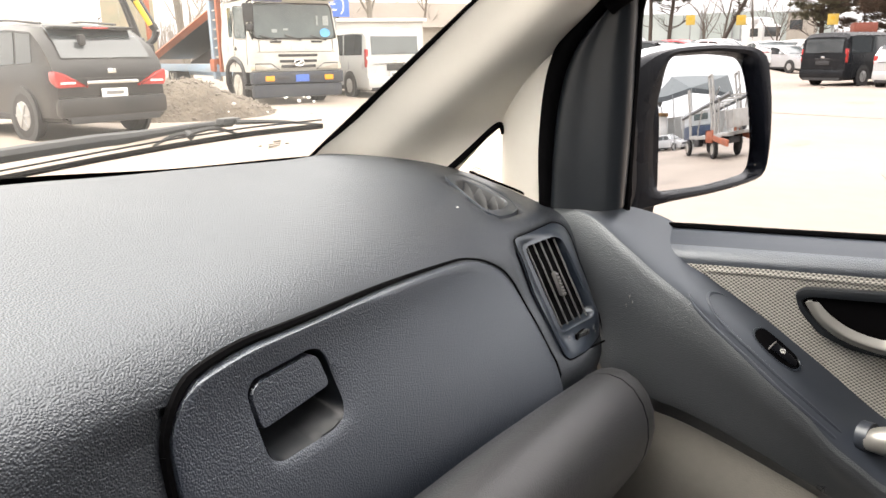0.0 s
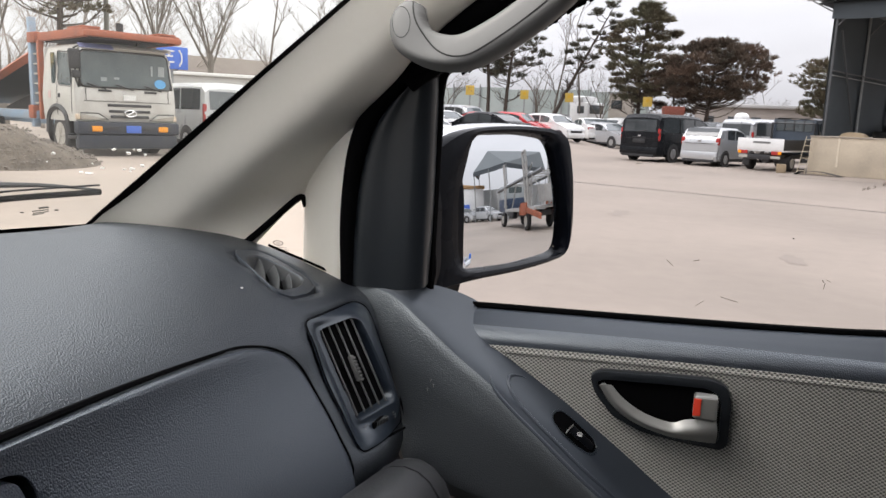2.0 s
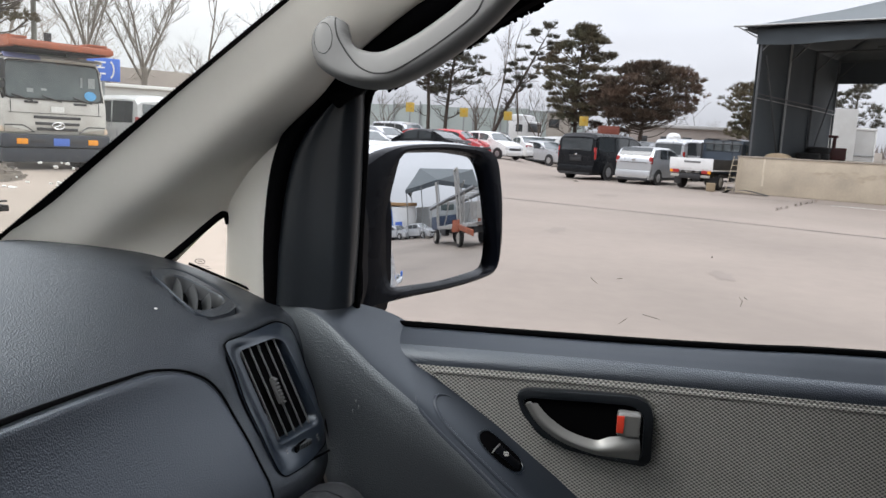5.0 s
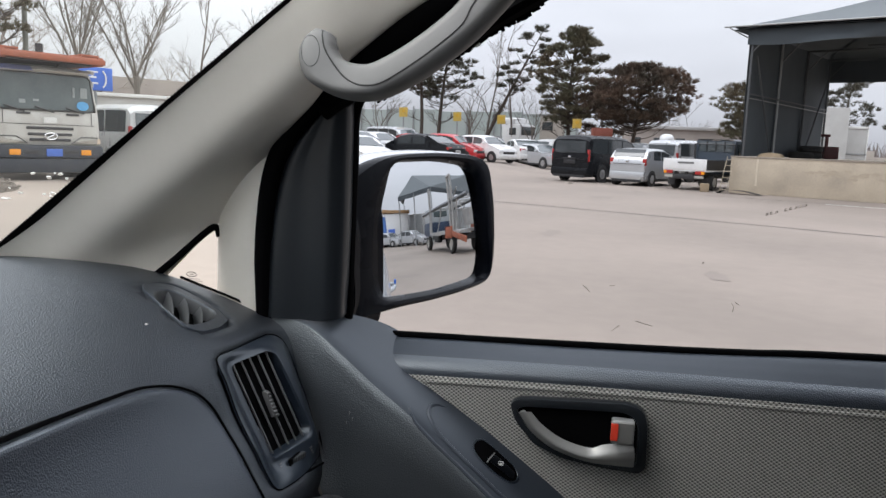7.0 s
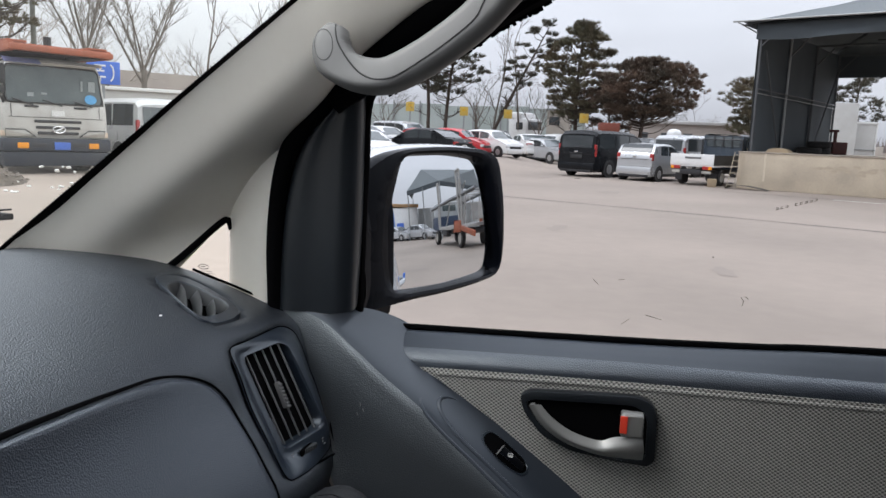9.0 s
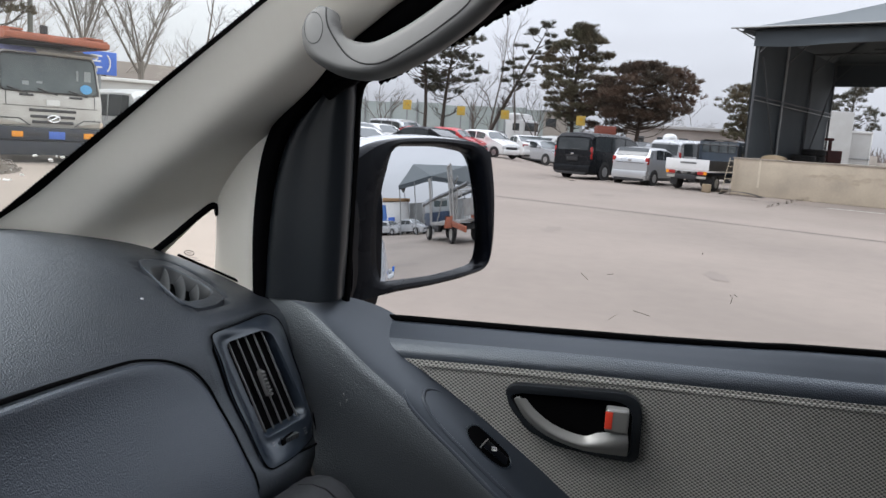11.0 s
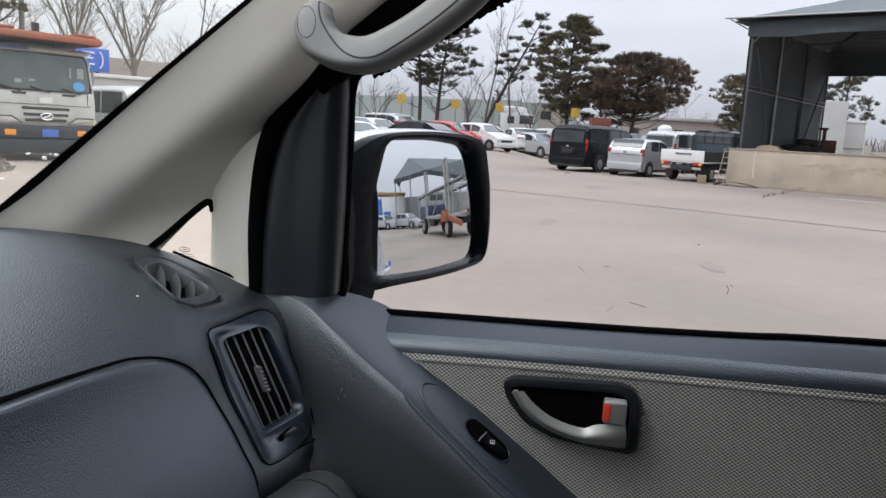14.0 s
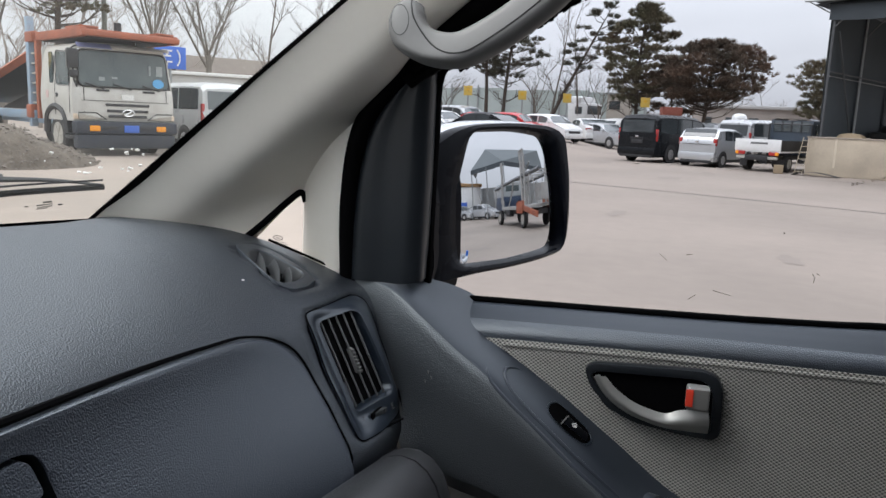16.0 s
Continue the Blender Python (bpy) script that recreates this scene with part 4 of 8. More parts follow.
# a black plate just behind the rim paints the bowl's shade
bowl = part("handle_bowl", plate(rounded(BOWL, 0.008, 3), 0.003, "x"), BLACK, bezel, "black plate for the shaded hollow behind the lever")
bowl.location = (0.0065, 0, 0)
lever = part("door_lever", sheet([
    [(0.722, 0.090, 1.113), (0.718, 0.083, 1.1165), (0.722, 0.075, 1.116)],
    [(0.722, 0.074, 1.091), (0.714, 0.066, 1.096), (0.720, 0.060, 1.102)],
    [(0.722, 0.046, 1.072), (0.711, 0.040, 1.080), (0.718, 0.035, 1.088)],
    [(0.722, 0.006, 1.061), (0.709, 0.003, 1.071), (0.717, 0.002, 1.081)],
    [(0.722, -0.026, 1.060), (0.709, -0.024, 1.074), (0.716, -0.016, 1.088)],
    [(0.724, -0.0515, 1.060), (0.712, -0.0515, 1.078), (0.716, -0.049, 1.094)],
], 6, 5, thick=0.006), SILVER, bezel, "satin silver door lever")
lever.location = (-0.734, 0, 0)
bm = bmesh.new()
box(bm, (0.018, 0.027, 0.028), (0, 0, 0), 0.004, seg=3)
lock = part("lock_button", bm, SILVER, bezel, "silver lock lever")
lock.location = (-0.024, -0.035, 1.1095)
part("lock_mark", boxed((0.0016, 0.0085, 0.021), (-0.0335, -0.0255, 1.1105), 0.0006), RED, bezel, "red unlocked mark")
part("pull_grip", bar([(0.690, 0.006, 0.962), (0.684, -0.017, 0.968), (0.682, -0.08, 0.972), (0.684, -0.20, 0.972), (0.700, -0.26, 0.965)], [0.012, 0.018, 0.018, 0.018, 0.012], n=16), SILVER, door, "silver pull grip")
part("grip_socket", bar([(0.700, 0.012, 0.963), (0.694, 0.000, 0.964)], 0.018, n=16, steps=1), SOFT, door)
part("door_lower", sheet([[(0.735, 0.36, 1.0), (0.715, 0.36, 0.90), (0.700, 0.37, 0.75), (0.70, 0.38, 0.40)], [(0.735, 0.15, 0.96), (0.710, 0.15, 0.86), (0.690, 0.15, 0.72), (0.69, 0.15, 0.40)], [(0.735, -0.2, 0.90), (0.705, -0.2, 0.80), (0.685, -0.2, 0.70), (0.685, -0.2, 0.40)], [(0.735, -0.9, 0.9), (0.70, -0.9, 0.8), (0.685, -0.9, 0.70), (0.685, -0.9, 0.40)]], 4, 4), GREYTRIM, door, "grey lower door trim with a pocket")
for y, z in ((0.300, 1.099), (0.296, 1.092), (0.304, 1.086)):
    part("scuff", boxed((0.0008, 0.0016, 0.004), (0.6915, y, z), 0.0002), GREYINK, door, "pale scuff")

# sail trim inside the mirror
part("sail_trim", sheet([
    [(0.745, 0.440, 1.200), (0.727, 0.420, 1.203), (0.728, 0.385, 1.204), (0.7255, 0.362, 1.204), (0.7255, 0.345, 1.206), (0.738, 0.330, 1.208), (0.772, 0.334, 1.208)],
    [(0.745, 0.437, 1.28), (0.727, 0.418, 1.28), (0.728, 0.384, 1.28), (0.7255, 0.360, 1.28), (0.7265, 0.343, 1.28), (0.740, 0.328, 1.28), (0.772, 0.330, 1.28)],
    [(0.745, 0.428, 1.36), (0.727, 0.410, 1.36), (0.728, 0.380, 1.36), (0.7255, 0.357, 1.36), (0.7265, 0.341, 1.36), (0.740, 0.326, 1.36), (0.770, 0.327, 1.36)],
    [(0.740, 0.405, 1.425), (0.725, 0.390, 1.425), (0.727, 0.370, 1.425), (0.7245, 0.354, 1.425), (0.7250, 0.340, 1.425), (0.738, 0.325, 1.425), (0.766, 0.325, 1.425)],
    [(0.735, 0.352, 1.480), (0.722, 0.348, 1.480), (0.723, 0.344, 1.480), (0.7225, 0.340, 1.482), (0.7230, 0.334, 1.484), (0.735, 0.323, 1.486), (0.760, 0.322, 1.486)],
], 5, 4), SAILBLACK, door, "smooth black sail trim")
part("dash_gap", bar([(x + 0.006, y - 0.004, z) for x, y, z in EDGE[3:9]], [0.002, 0.002, 0.003, 0.0035, 0.0035, 0.0035], n=8), BLACK, door, "dark gap between dashboard and door")
# the closed side window with its frame and rubber
GY = (0.36, 0.1, -0.2, -0.5, -0.9)
side = part("side_window", sheet([[(0.806, y, 1.15), (0.800, y, 1.25), (0.785, y, 1.40), (0.760, y, 1.56), (0.745, y, 1.66)] for y in GY], 3, 4), SIDEGLASS, door, "closed tinted side window")
side.visible_shadow = False
bm = bmesh.new()
rng = random.Random(4)
for k in range(9):
    y = -0.186 - 0.0052 * k
    if k != 3:
        box(bm, (0.0006, 0.0036, 0.0007), (0.7865, y, 1.3690 + 0.0016 * k), 0.0, Matrix.Rotation(radians(-16), 4, "X"))
        box(bm, (0.0006, 0.0030, 0.0006), (0.7865, y, 1.3712 + 0.0016 * k), 0.0, Matrix.Rotation(radians(-16), 4, "X"))
        box(bm, (0.0006, 0.0007, 0.0026), (0.7865, y + rng.choice((-0.0012, 0.0012)), 1.3702 + 0.0016 * k), 0.0)
for y, z, w, h, a in ((0.020, 1.262, 0.012, 0.0006, 40), (-0.012, 1.268, 0.008, 0.0006, -10), (-0.16, 1.250, 0.0007, 0.008, 10), (-0.164, 1.257, 0.005, 0.0007, 30), (-0.158, 1.256, 0.0007, 0.004, -30), (-0.055, 1.222, 0.022, 0.0007, 12), (-0.02, 1.213, 0.012, 0.0006, -40), (-0.12, 1.305, 0.0016, 0.0016, 0), (0.17, 1.27, 0.002, 0.001, 0)):
    box(bm, (0.0008, w, h), (0.7965, y, z), 0.0, Matrix.Rotation(radians(a), 4, "X"))
part("glass_marks", bm, SCRATCH, side, "dark film print and scratches")
part("corner_filler", bar([(0.720, 0.356, 1.474), (0.724, 0.330, 1.496), (0.728, 0.300, 1.516)], [0.015, 0.019, 0.019], n=10), BLACK, door, "black corner seal above the sail trim")
part("window_rubber", bar([(0.803, y, z) for y, z in ((0.335, 1.1735), (0.25, 1.1772), (0.13, 1.1810), (0.02, 1.1850), (-0.086, 1.1892), (-0.186, 1.1943), (-0.32, 1.2022), (-0.9, 1.2220))], 0.0050, n=8), BLACK, door)
part("window_channel", bar([(0.776, 0.334, 1.19), (0.772, 0.331, 1.30), (0.766, 0.327, 1.40), (0.758, 0.321, 1.482), (0.753, 0.288, 1.505), (0.745, 0.20, 1.553), (0.738, 0.10, 1.612), (0.73, 0.0, 1.655), (0.72, -0.3, 1.69), (0.72, -0.9, 1.70)], [0.007, 0.007, 0.007, 0.008, 0.012, 0.012, 0.012], n=8), BLACK, door)
bm = bmesh.new()
rng = random.Random(9)
for k in range(80):
    f = k / 79
    h = 0.004 + 0.008 * rng.random() * (0.4 + 0.6 * math.sin(9 * f) ** 2)
    box(bm, (0.003, 0.0050, h), (0.768 - 0.022 * f, 0.296 - 0.205 * f, 1.492 + 0.116 * f - h * 0.3), 0.001, Matrix.Rotation(radians(-28 + rng.uniform(-8, 8)), 4, "X"))
part("torn_seal", bm, BLACK, door, "ragged black rubber under the roof edge")
part("door_frame", sheet([[(0.745, 0.335, 1.500), (0.790, 0.335, 1.490), (0.800, 0.37, 1.52)], [(0.735, 0.20, 1.568), (0.775, 0.20, 1.565), (0.79, 0.22, 1.60)], [(0.72, 0.0, 1.67), (0.755, 0.0, 1.67), (0.77, 0.0, 1.70)], [(0.71, -0.9, 1.72), (0.745, -0.9, 1.72), (0.76, -0.9, 1.75)]], 4, 3), BLACK, door, "black upper door frame")

# ---- door mirror ----
mirror = thing("door_mirror", "black door mirror with a silver cap and convex glass", "wing mirror")
MC = Vector((0.952, 0.262, 1.312))
ALONG, UPW = Vector((0.8415, -0.540, 0.0)).normalized(), Vector((0.0455, 0.0703, 1)).normalized()
UPW = (UPW - UPW.dot(ALONG) * ALONG).normalized()
OUTW = ALONG.cross(UPW).normalized()
if OUTW.y > 0:
    OUTW = -OUTW
def mirror_at(u, v, d):
    """u along the glass away from the door, v up, d towards the viewer."""
    return MC + u * ALONG + v * UPW + d * OUTW


GLASS = ringed([(-0.083, 0.097), (0.010, 0.100), (0.083, 0.093), (0.097, 0.040), (0.117, -0.050), (0.114, -0.091), (-0.006, -0.101), (-0.106, -0.102), (-0.109, -0.035), (-0.099, 0.030)], 0.018)
bm = bmesh.new()
rings = []
for k in (1.0, 0.85, 0.7, 0.55, 0.4, 0.25, 0.1):
    rings.append([bm.verts.new(mirror_at(u * k, v * k, -((u * k) ** 2 + (v * k) ** 2) / (2 * 1.6))) for u, v in GLASS])
for a, b in zip(rings, rings[1:]):
    for i in range(len(GLASS)):
        bm.faces.new((a[i], a[(i + 1) % len(GLASS)], b[(i + 1) % len(GLASS)], b[i]))
bm.faces.new(rings[-1])
mirror_glass = part("mirror_glass", bm, MIRROR, mirror, "convex mirror glass")


def shell(scale_rows, material, name, label):
    bm = bmesh.new()
    rings = []
    for k, du, dv, d in scale_rows:
        rings.append([bm.verts.new(mirror_at(u * k + du, v * k + dv, d)) for u, v in OUTER])
    n = len(OUTER)
    for a, b in zip(rings, rings[1:]):
        for i in range(n):
            bm.faces.new((a[i], a[(i + 1) % n], b[(i + 1) % n], b[i]))
    return part(name, bm, material, mirror, label)


OUTER = ringed([(-0.200, 0.060), (-0.118, 0.101), (-0.063, 0.110), (0.011, 0.1135), (0.090, 0.111), (0.128, 0.100), (0.139, 0.030), (0.136, -0.045), (0.124, -0.096), (0.060, -0.108), (-0.015, -0.1145), (-0.085, -0.117), (-0.150, -0.124), (-0.205, -0.135)], 0.030)
bm = bmesh.new()
rows = []
for f, d in ((0.0, -0.012), (0.02, 0.002), (0.12, 0.009), (0.45, 0.012), (0.75, 0.010), (0.93, 0.004), (0.985, -0.004), (1.0, -0.016)):
    rows.append([bm.verts.new(mirror_at(a[0] + (b[0] - a[0]) * f, a[1] + (b[1] - a[1]) * f, d)) for a, b in zip(OUTER, GLASS)])
for u, w in zip(rows, rows[1:]):
    for i in range(len(OUTER)):
        bm.faces.new((u[i], u[(i + 1) % len(OUTER)], w[(i + 1) % len(OUTER)], w[i]))
part("mirror_frame", bm, PIANO, mirror, "black mirror frame")
shell([(1.0, 0, 0.0, -0.012), (1.012, 0, 0.0015, -0.020), (1.02, 0, 0.004, -0.040), (0.99, 0, 0.003, -0.065), (0.9, 0, 0, -0.090), (0.7, 0, 0, -0.106), (0.05, 0, 0, -0.11)], BODYWHITE, "mirror_cap", "silver painted mirror cap")
part("mirror_back", plate([(u * 0.9, v * 0.9) for u, v in OUTER], 0.004, "z"), BLACK, mirror).matrix_basis = Matrix.Translation(mirror_at(0.004, 0, -0.026)) @ Matrix((ALONG, UPW, OUTW)).transposed().to_4x4()
part("mirror_foot", sheet([[(0.80, 0.42, 1.345), (0.80, 0.36, 1.350), (0.80, 0.345, 1.27), (0.80, 0.35, 1.19), (0.80, 0.43, 1.185)], [(0.835, 0.41, 1.350), (0.832, 0.352, 1.355), (0.832, 0.338, 1.27), (0.832, 0.345, 1.180), (0.835, 0.43, 1.175)], [(0.875, 0.40, 1.355), (0.868, 0.334, 1.36), (0.868, 0.322, 1.27), (0.868, 0.332, 1.170), (0.875, 0.42, 1.165)]], 4, 5, thick=0.01), PIANO, mirror, "black mirror foot")

# ---- closing the cabin: roof, floor, far side, rear, seats' backs are out of sight ----
cabin = thing("van_cabin", "grey lined van cabin with open window bays", "van cabin", kind="structure")
LINER = mat("grey headlining", (0.26, 0.255, 0.24), 0.9, scale=10, bump=0.1, bscale=300, bdist=0.001)
CARPET = mat("dark floor carpet", (0.04, 0.04, 0.042), 0.95, scale=20, bump=0.3, bscale=200, bdist=0.002)
part("roof_lining", boxed((1.46, 3.4, 0.03), (0, -1.62, 1.745), 0.01), LINER, cabin)
part("cabin_floor", boxed((1.62, 4.6, 0.04), (0, -1.0, 0.42), 0.0), CARPET, cabin)
part("far_side", boxed((0.05, 4.2, 0.74), (-0.83, -1.2, 0.79), 0.01), GREYTRIM, cabin)
part("rear_wall", boxed((1.6, 0.05, 0.75), (0, -3.25, 0.80), 0.01), GREYTRIM, cabin)
for x, y in ((-0.80, -0.75), (-0.80, -2.2), (-0.80, -3.2), (0.79, -0.98), (0.80, -2.2), (0.80, -3.2)):
    part("roof_post", boxed((0.06, 0.16, 0.60), (x * 0.97, y, 1.45), 0.02), CREAM, cabin)
part("far_pillar", bar([(-0.67, 0.77, 1.25), (-0.64, 0.57, 1.43), (-0.61, 0.2, 1.68)], 0.04, n=10), CREAM, cabin)
part("near_side_rear", boxed((0.05, 2.3, 0.76), (0.80, -2.12, 0.80), 0.01), GREYTRIM, cabin)
# panes added out of view, tinted to hold down the light inside the cabin
DARKPANE = glass("unseen light-cutting pane", (0.07, 0.075, 0.08), 0.08)
TINTPANE = glass("unseen light-cutting far pane", (0.17, 0.18, 0.19), 0.08)
for nm, size, at in (("far_front_pane", (0.01, 1.3, 0.60), (-0.80, -0.02, 1.45)), ("far_rear_pane", (0.01, 2.5, 0.60), (-0.80, -2.05, 1.45)), ("near_rear_pane", (0.01, 2.25, 0.60), (0.79, -2.15, 1.45)), ("rear_pane", (1.5, 0.01, 0.60), (0, -3.25, 1.45))):
    part(nm, boxed(size, at), TINTPANE if nm == "far_front_pane" else DARKPANE, cabin, "unseen light-cutting pane")
seat = thing("passenger_seat", "dark cloth passenger seat", "car seat")
SEATCLOTH = mat("dark seat cloth", (0.05, 0.05, 0.053), 0.9, scale=8, bump=0.2, bscale=400, bdist=0.001)
part("cushion", boxed((0.50, 0.52, 0.16), (0.38, -0.62, 0.72), 0.05), SEATCLOTH, seat)
part("backrest", boxed((0.48, 0.14, 0.66), (0.38, -0.93, 1.08), 0.05, Matrix.Rotation(radians(12), 4, "X")), SEATCLOTH, seat)
part("seat_base", boxed((0.44, 0.46, 0.22), (0.38, -0.62, 0.54), 0.02), PIANO, seat)
# outside of the van along the door, which the mirror shows
flank = thing("van_side_body", "silver side of the van with a blue tag on the handle", "van body", kind="structure")
part("side_skin", sheet([[(0.815, y, 1.160), (0.892, y, 1.125), (0.930, y, 1.00), (0.926, y, 0.70), (0.84, y, 0.40)] for y in (0.95, 0.45, 0.0, -1.2, -2.4, -3.3)], 3, 4, thick=0.01), BODYWHITE, flank, "silver painted door skins")
part("side_upper_rear", sheet([[(0.815, y, 1.205), (0.80, y, 1.40), (0.77, y, 1.62), (0.70, y, 1.80)] for y in (-0.98, -2.0, -3.3)], 3, 4, thick=0.01), mat("dark van side glass", (0.02, 0.022, 0.025), 0.08, scale=3), flank, "dark rear side glass")
part("door_handle", bar([(0.915, -0.90, 1.03), (0.946, -0.96, 1.035), (0.946, -1.06, 1.035), (0.915, -1.12, 1.03)], 0.012, n=8), BODYWHITE, flank)
part("handle_tag", boxed((0.012, 0.03, 0.035), (0.952, -1.02, 1.05), 0.002), mat("blue tag", (0.02, 0.16, 0.65), 0.5, scale=20), flank, "small blue tag")

# ---- the yard ----
def ease(t):
    t = min(1.0, max(0.0, t))
    return t * t * (3 - 2 * t)


def rise(x, y):
    """The dirt lot ahead of the van, and the far car rows, lie a little higher than the concrete."""
    lot = 0.22 * ease((y - 0.10 * x - 5.5) / 5.0) * ease((34 - x) / 8)
    return lot + 0.42 * ease((x - 31.5) / 5.0) * ease((y - 0.07 * x - 0.2) / 3.0)


CONCRETE = mat("dusty concrete yard", (0.290, 0.241, 0.203), 0.85, col2=(0.212, 0.178, 0.150), scale=0.22, amount=0.9, bump=0.25, bscale=9, bdist=0.02)
lines = [-450, -150, -60, *range(-30, 72, 2), 80, 90, 150, 300, 500]
verts = [(x, y, rise(x, y)) for x in lines for y in lines]
n = len(lines)
faces = [(i * n + j, (i + 1) * n + j, (i + 1) * n + j + 1, i * n + j + 1) for i in range(n - 1) for j in range(n - 1)]
tagged(raw("ground", verts, faces, CONCRETE, None, "pale dusty concrete yard with stains", True), category="ground", kind="structure")
STAIN = mat("damp stain", (0.215, 0.180, 0.153), 0.8, col2=(0.255, 0.213, 0.180), scale=2)
JOINT = mat("tarred joint", (0.10, 0.09, 0.085), 0.8, scale=2)
PALE = mat("worn white paint", (0.62, 0.60, 0.57), 0.8, scale=2, amount=0.8, col2=(0.40, 0.36, 0.33))
rng = random.Random(2)


def strip(points, width, material, name, label, cat):
    """A wavering strip lying on the ground."""
    path = curve(points, 12)
    v, f = [], []
    for i, p in enumerate(path):
        q = path[min(i + 1, len(path) - 1)] - path[max(i - 1, 0)]
        side = Vector((-q.y, q.x, 0)).normalized() * width * rng.uniform(0.7, 1.3)
        for s in (-1, 1):
            w = p + s * side
            v.append((w.x, w.y, rise(w.x, w.y) + 0.005))
        if i:
            f.append((2 * i - 2, 2 * i, 2 * i + 1, 2 * i - 1))
    return tagged(raw(name, v, f, material, None, label), category=cat, kind="structure")


strip([(20.5, 6.5, 0), (18.6, 2.7, 0), (16.9, -1.2, 0), (15.2, -4.8, 0), (13.0, -9.5, 0)], 0.035, JOINT, "yard_joint", "dark wavering joint across the concrete", "joint")
strip([(26.3, -3.1, 0), (25.2, -5.4, 0), (24.2, -7.4, 0)], 0.03, JOINT, "yard_crack", "thin dark crack in the concrete", "crack")
strip([(24.5, -6.4, 0), (24.1, -7.2, 0), (23.4, -8.6, 0)], 0.10, PALE, "paint_line", "worn white painted line on the concrete", "line")
for x, y, a, b in ((22.4, 0.2, 0.9, 0.35), (12.4, 0.9, 0.5, 0.2), (26.2, -1.0, 0.7, 0.25), (9.0, -1.3, 0.35, 0.18), (1.9, -9.8, 0.55, 0.5), (30.0, 2.8, 0.8, 0.4)):
    p1, p2 = rng.uniform(0, 6), rng.uniform(0, 6)
    wav = [0.8 + 0.2 * math.sin(2 * k * 0.2618 + p1) + 0.13 * math.sin(5 * k * 0.2618 + p2) + rng.uniform(-0.05, 0.05) for k in range(24)]
    v = [(x + a * wav[k] * math.cos(k * 0.2618), y + b * wav[k] * math.sin(k * 0.2618), rise(x, y) + 0.004) for k in range(24)]
    tagged(raw("ground_stain", v, [tuple(range(24))], STAIN, None, "darker damp patch on the concrete"), category="stain", kind="structure")
tagged(raw("paper_scrap", [(29.6, 1.35, 0.02), (29.75, 1.55, 0.03), (29.65, 1.7, 0.015), (29.5, 1.5, 0.05)], [(0, 1, 2, 3)], PALE, None, "white paper scrap on the concrete"), category="litter")

# ---- vehicles ----
TYRE = mat("tyre rubber", (0.02, 0.02, 0.021), 0.85, col2=(0.05, 0.045, 0.04), scale=8)
RIM = mat("alloy rim", (0.5, 0.5, 0.5), 0.35, metal=0.8, col2=(0.35, 0.34, 0.33), scale=9)
STEELRIM = mat("dusty steel rim", (0.42, 0.40, 0.36), 0.6, metal=0.2, scale=9)
CARGLASS = mat("dark car glass", (0.038, 0.044, 0.047), 0.06, scale=3, spec=0.8)
# lighter base than CARGLASS puts pale sky reflections into the colour
PALEGLASS = mat("car glass paled for reflections", (0.085, 0.10, 0.105), 0.05, scale=3, spec=0.9)
TRIMBLACK = mat("black car trim", (0.025, 0.025, 0.027), 0.5, scale=6)
LAMPRED = mat("red tail lamp", (0.36, 0.020, 0.018), 0.2, scale=6, coat=0.5)
LAMPCLEAR = mat("clear headlamp", (0.75, 0.76, 0.76), 0.12, metal=0.3, scale=12)
LAMPAMBER = mat("amber lamp", (0.85, 0.32, 0.02), 0.25, scale=12)
PLATE = mat("white plate", (0.72, 0.72, 0.70), 0.5, scale=20)
CHROME = mat("chrome", (0.7, 0.7, 0.7), 0.12, metal=1.0, scale=10)


def paint(name, col, metal=0.3, rough=0.3, spec=0.5, coat=0.5):
    return mat(name, col, rough, metal=metal, col2=[c * 0.82 for c in col], scale=1.6, amount=0.7, coat=coat, rvar=0.06, spec=spec)


DULLWHITE = mat("weathered dull white sheet", (0.50, 0.50, 0.48), 0.7, col2=(0.40, 0.39, 0.37), scale=1.5, amount=0.8)
WHITE = paint("white car paint", (0.74, 0.74, 0.73), 0.0)
SILVERP = paint("silver car paint", (0.50, 0.51, 0.52), 0.45)
BLACKP = paint("black car paint", (0.008, 0.009, 0.011), 0.0, 0.3, 0.2, 0.08)
REDP = paint("red car paint", (0.50, 0.03, 0.035), 0.1)
GREYP = paint("grey car paint", (0.22, 0.23, 0.24), 0.35)


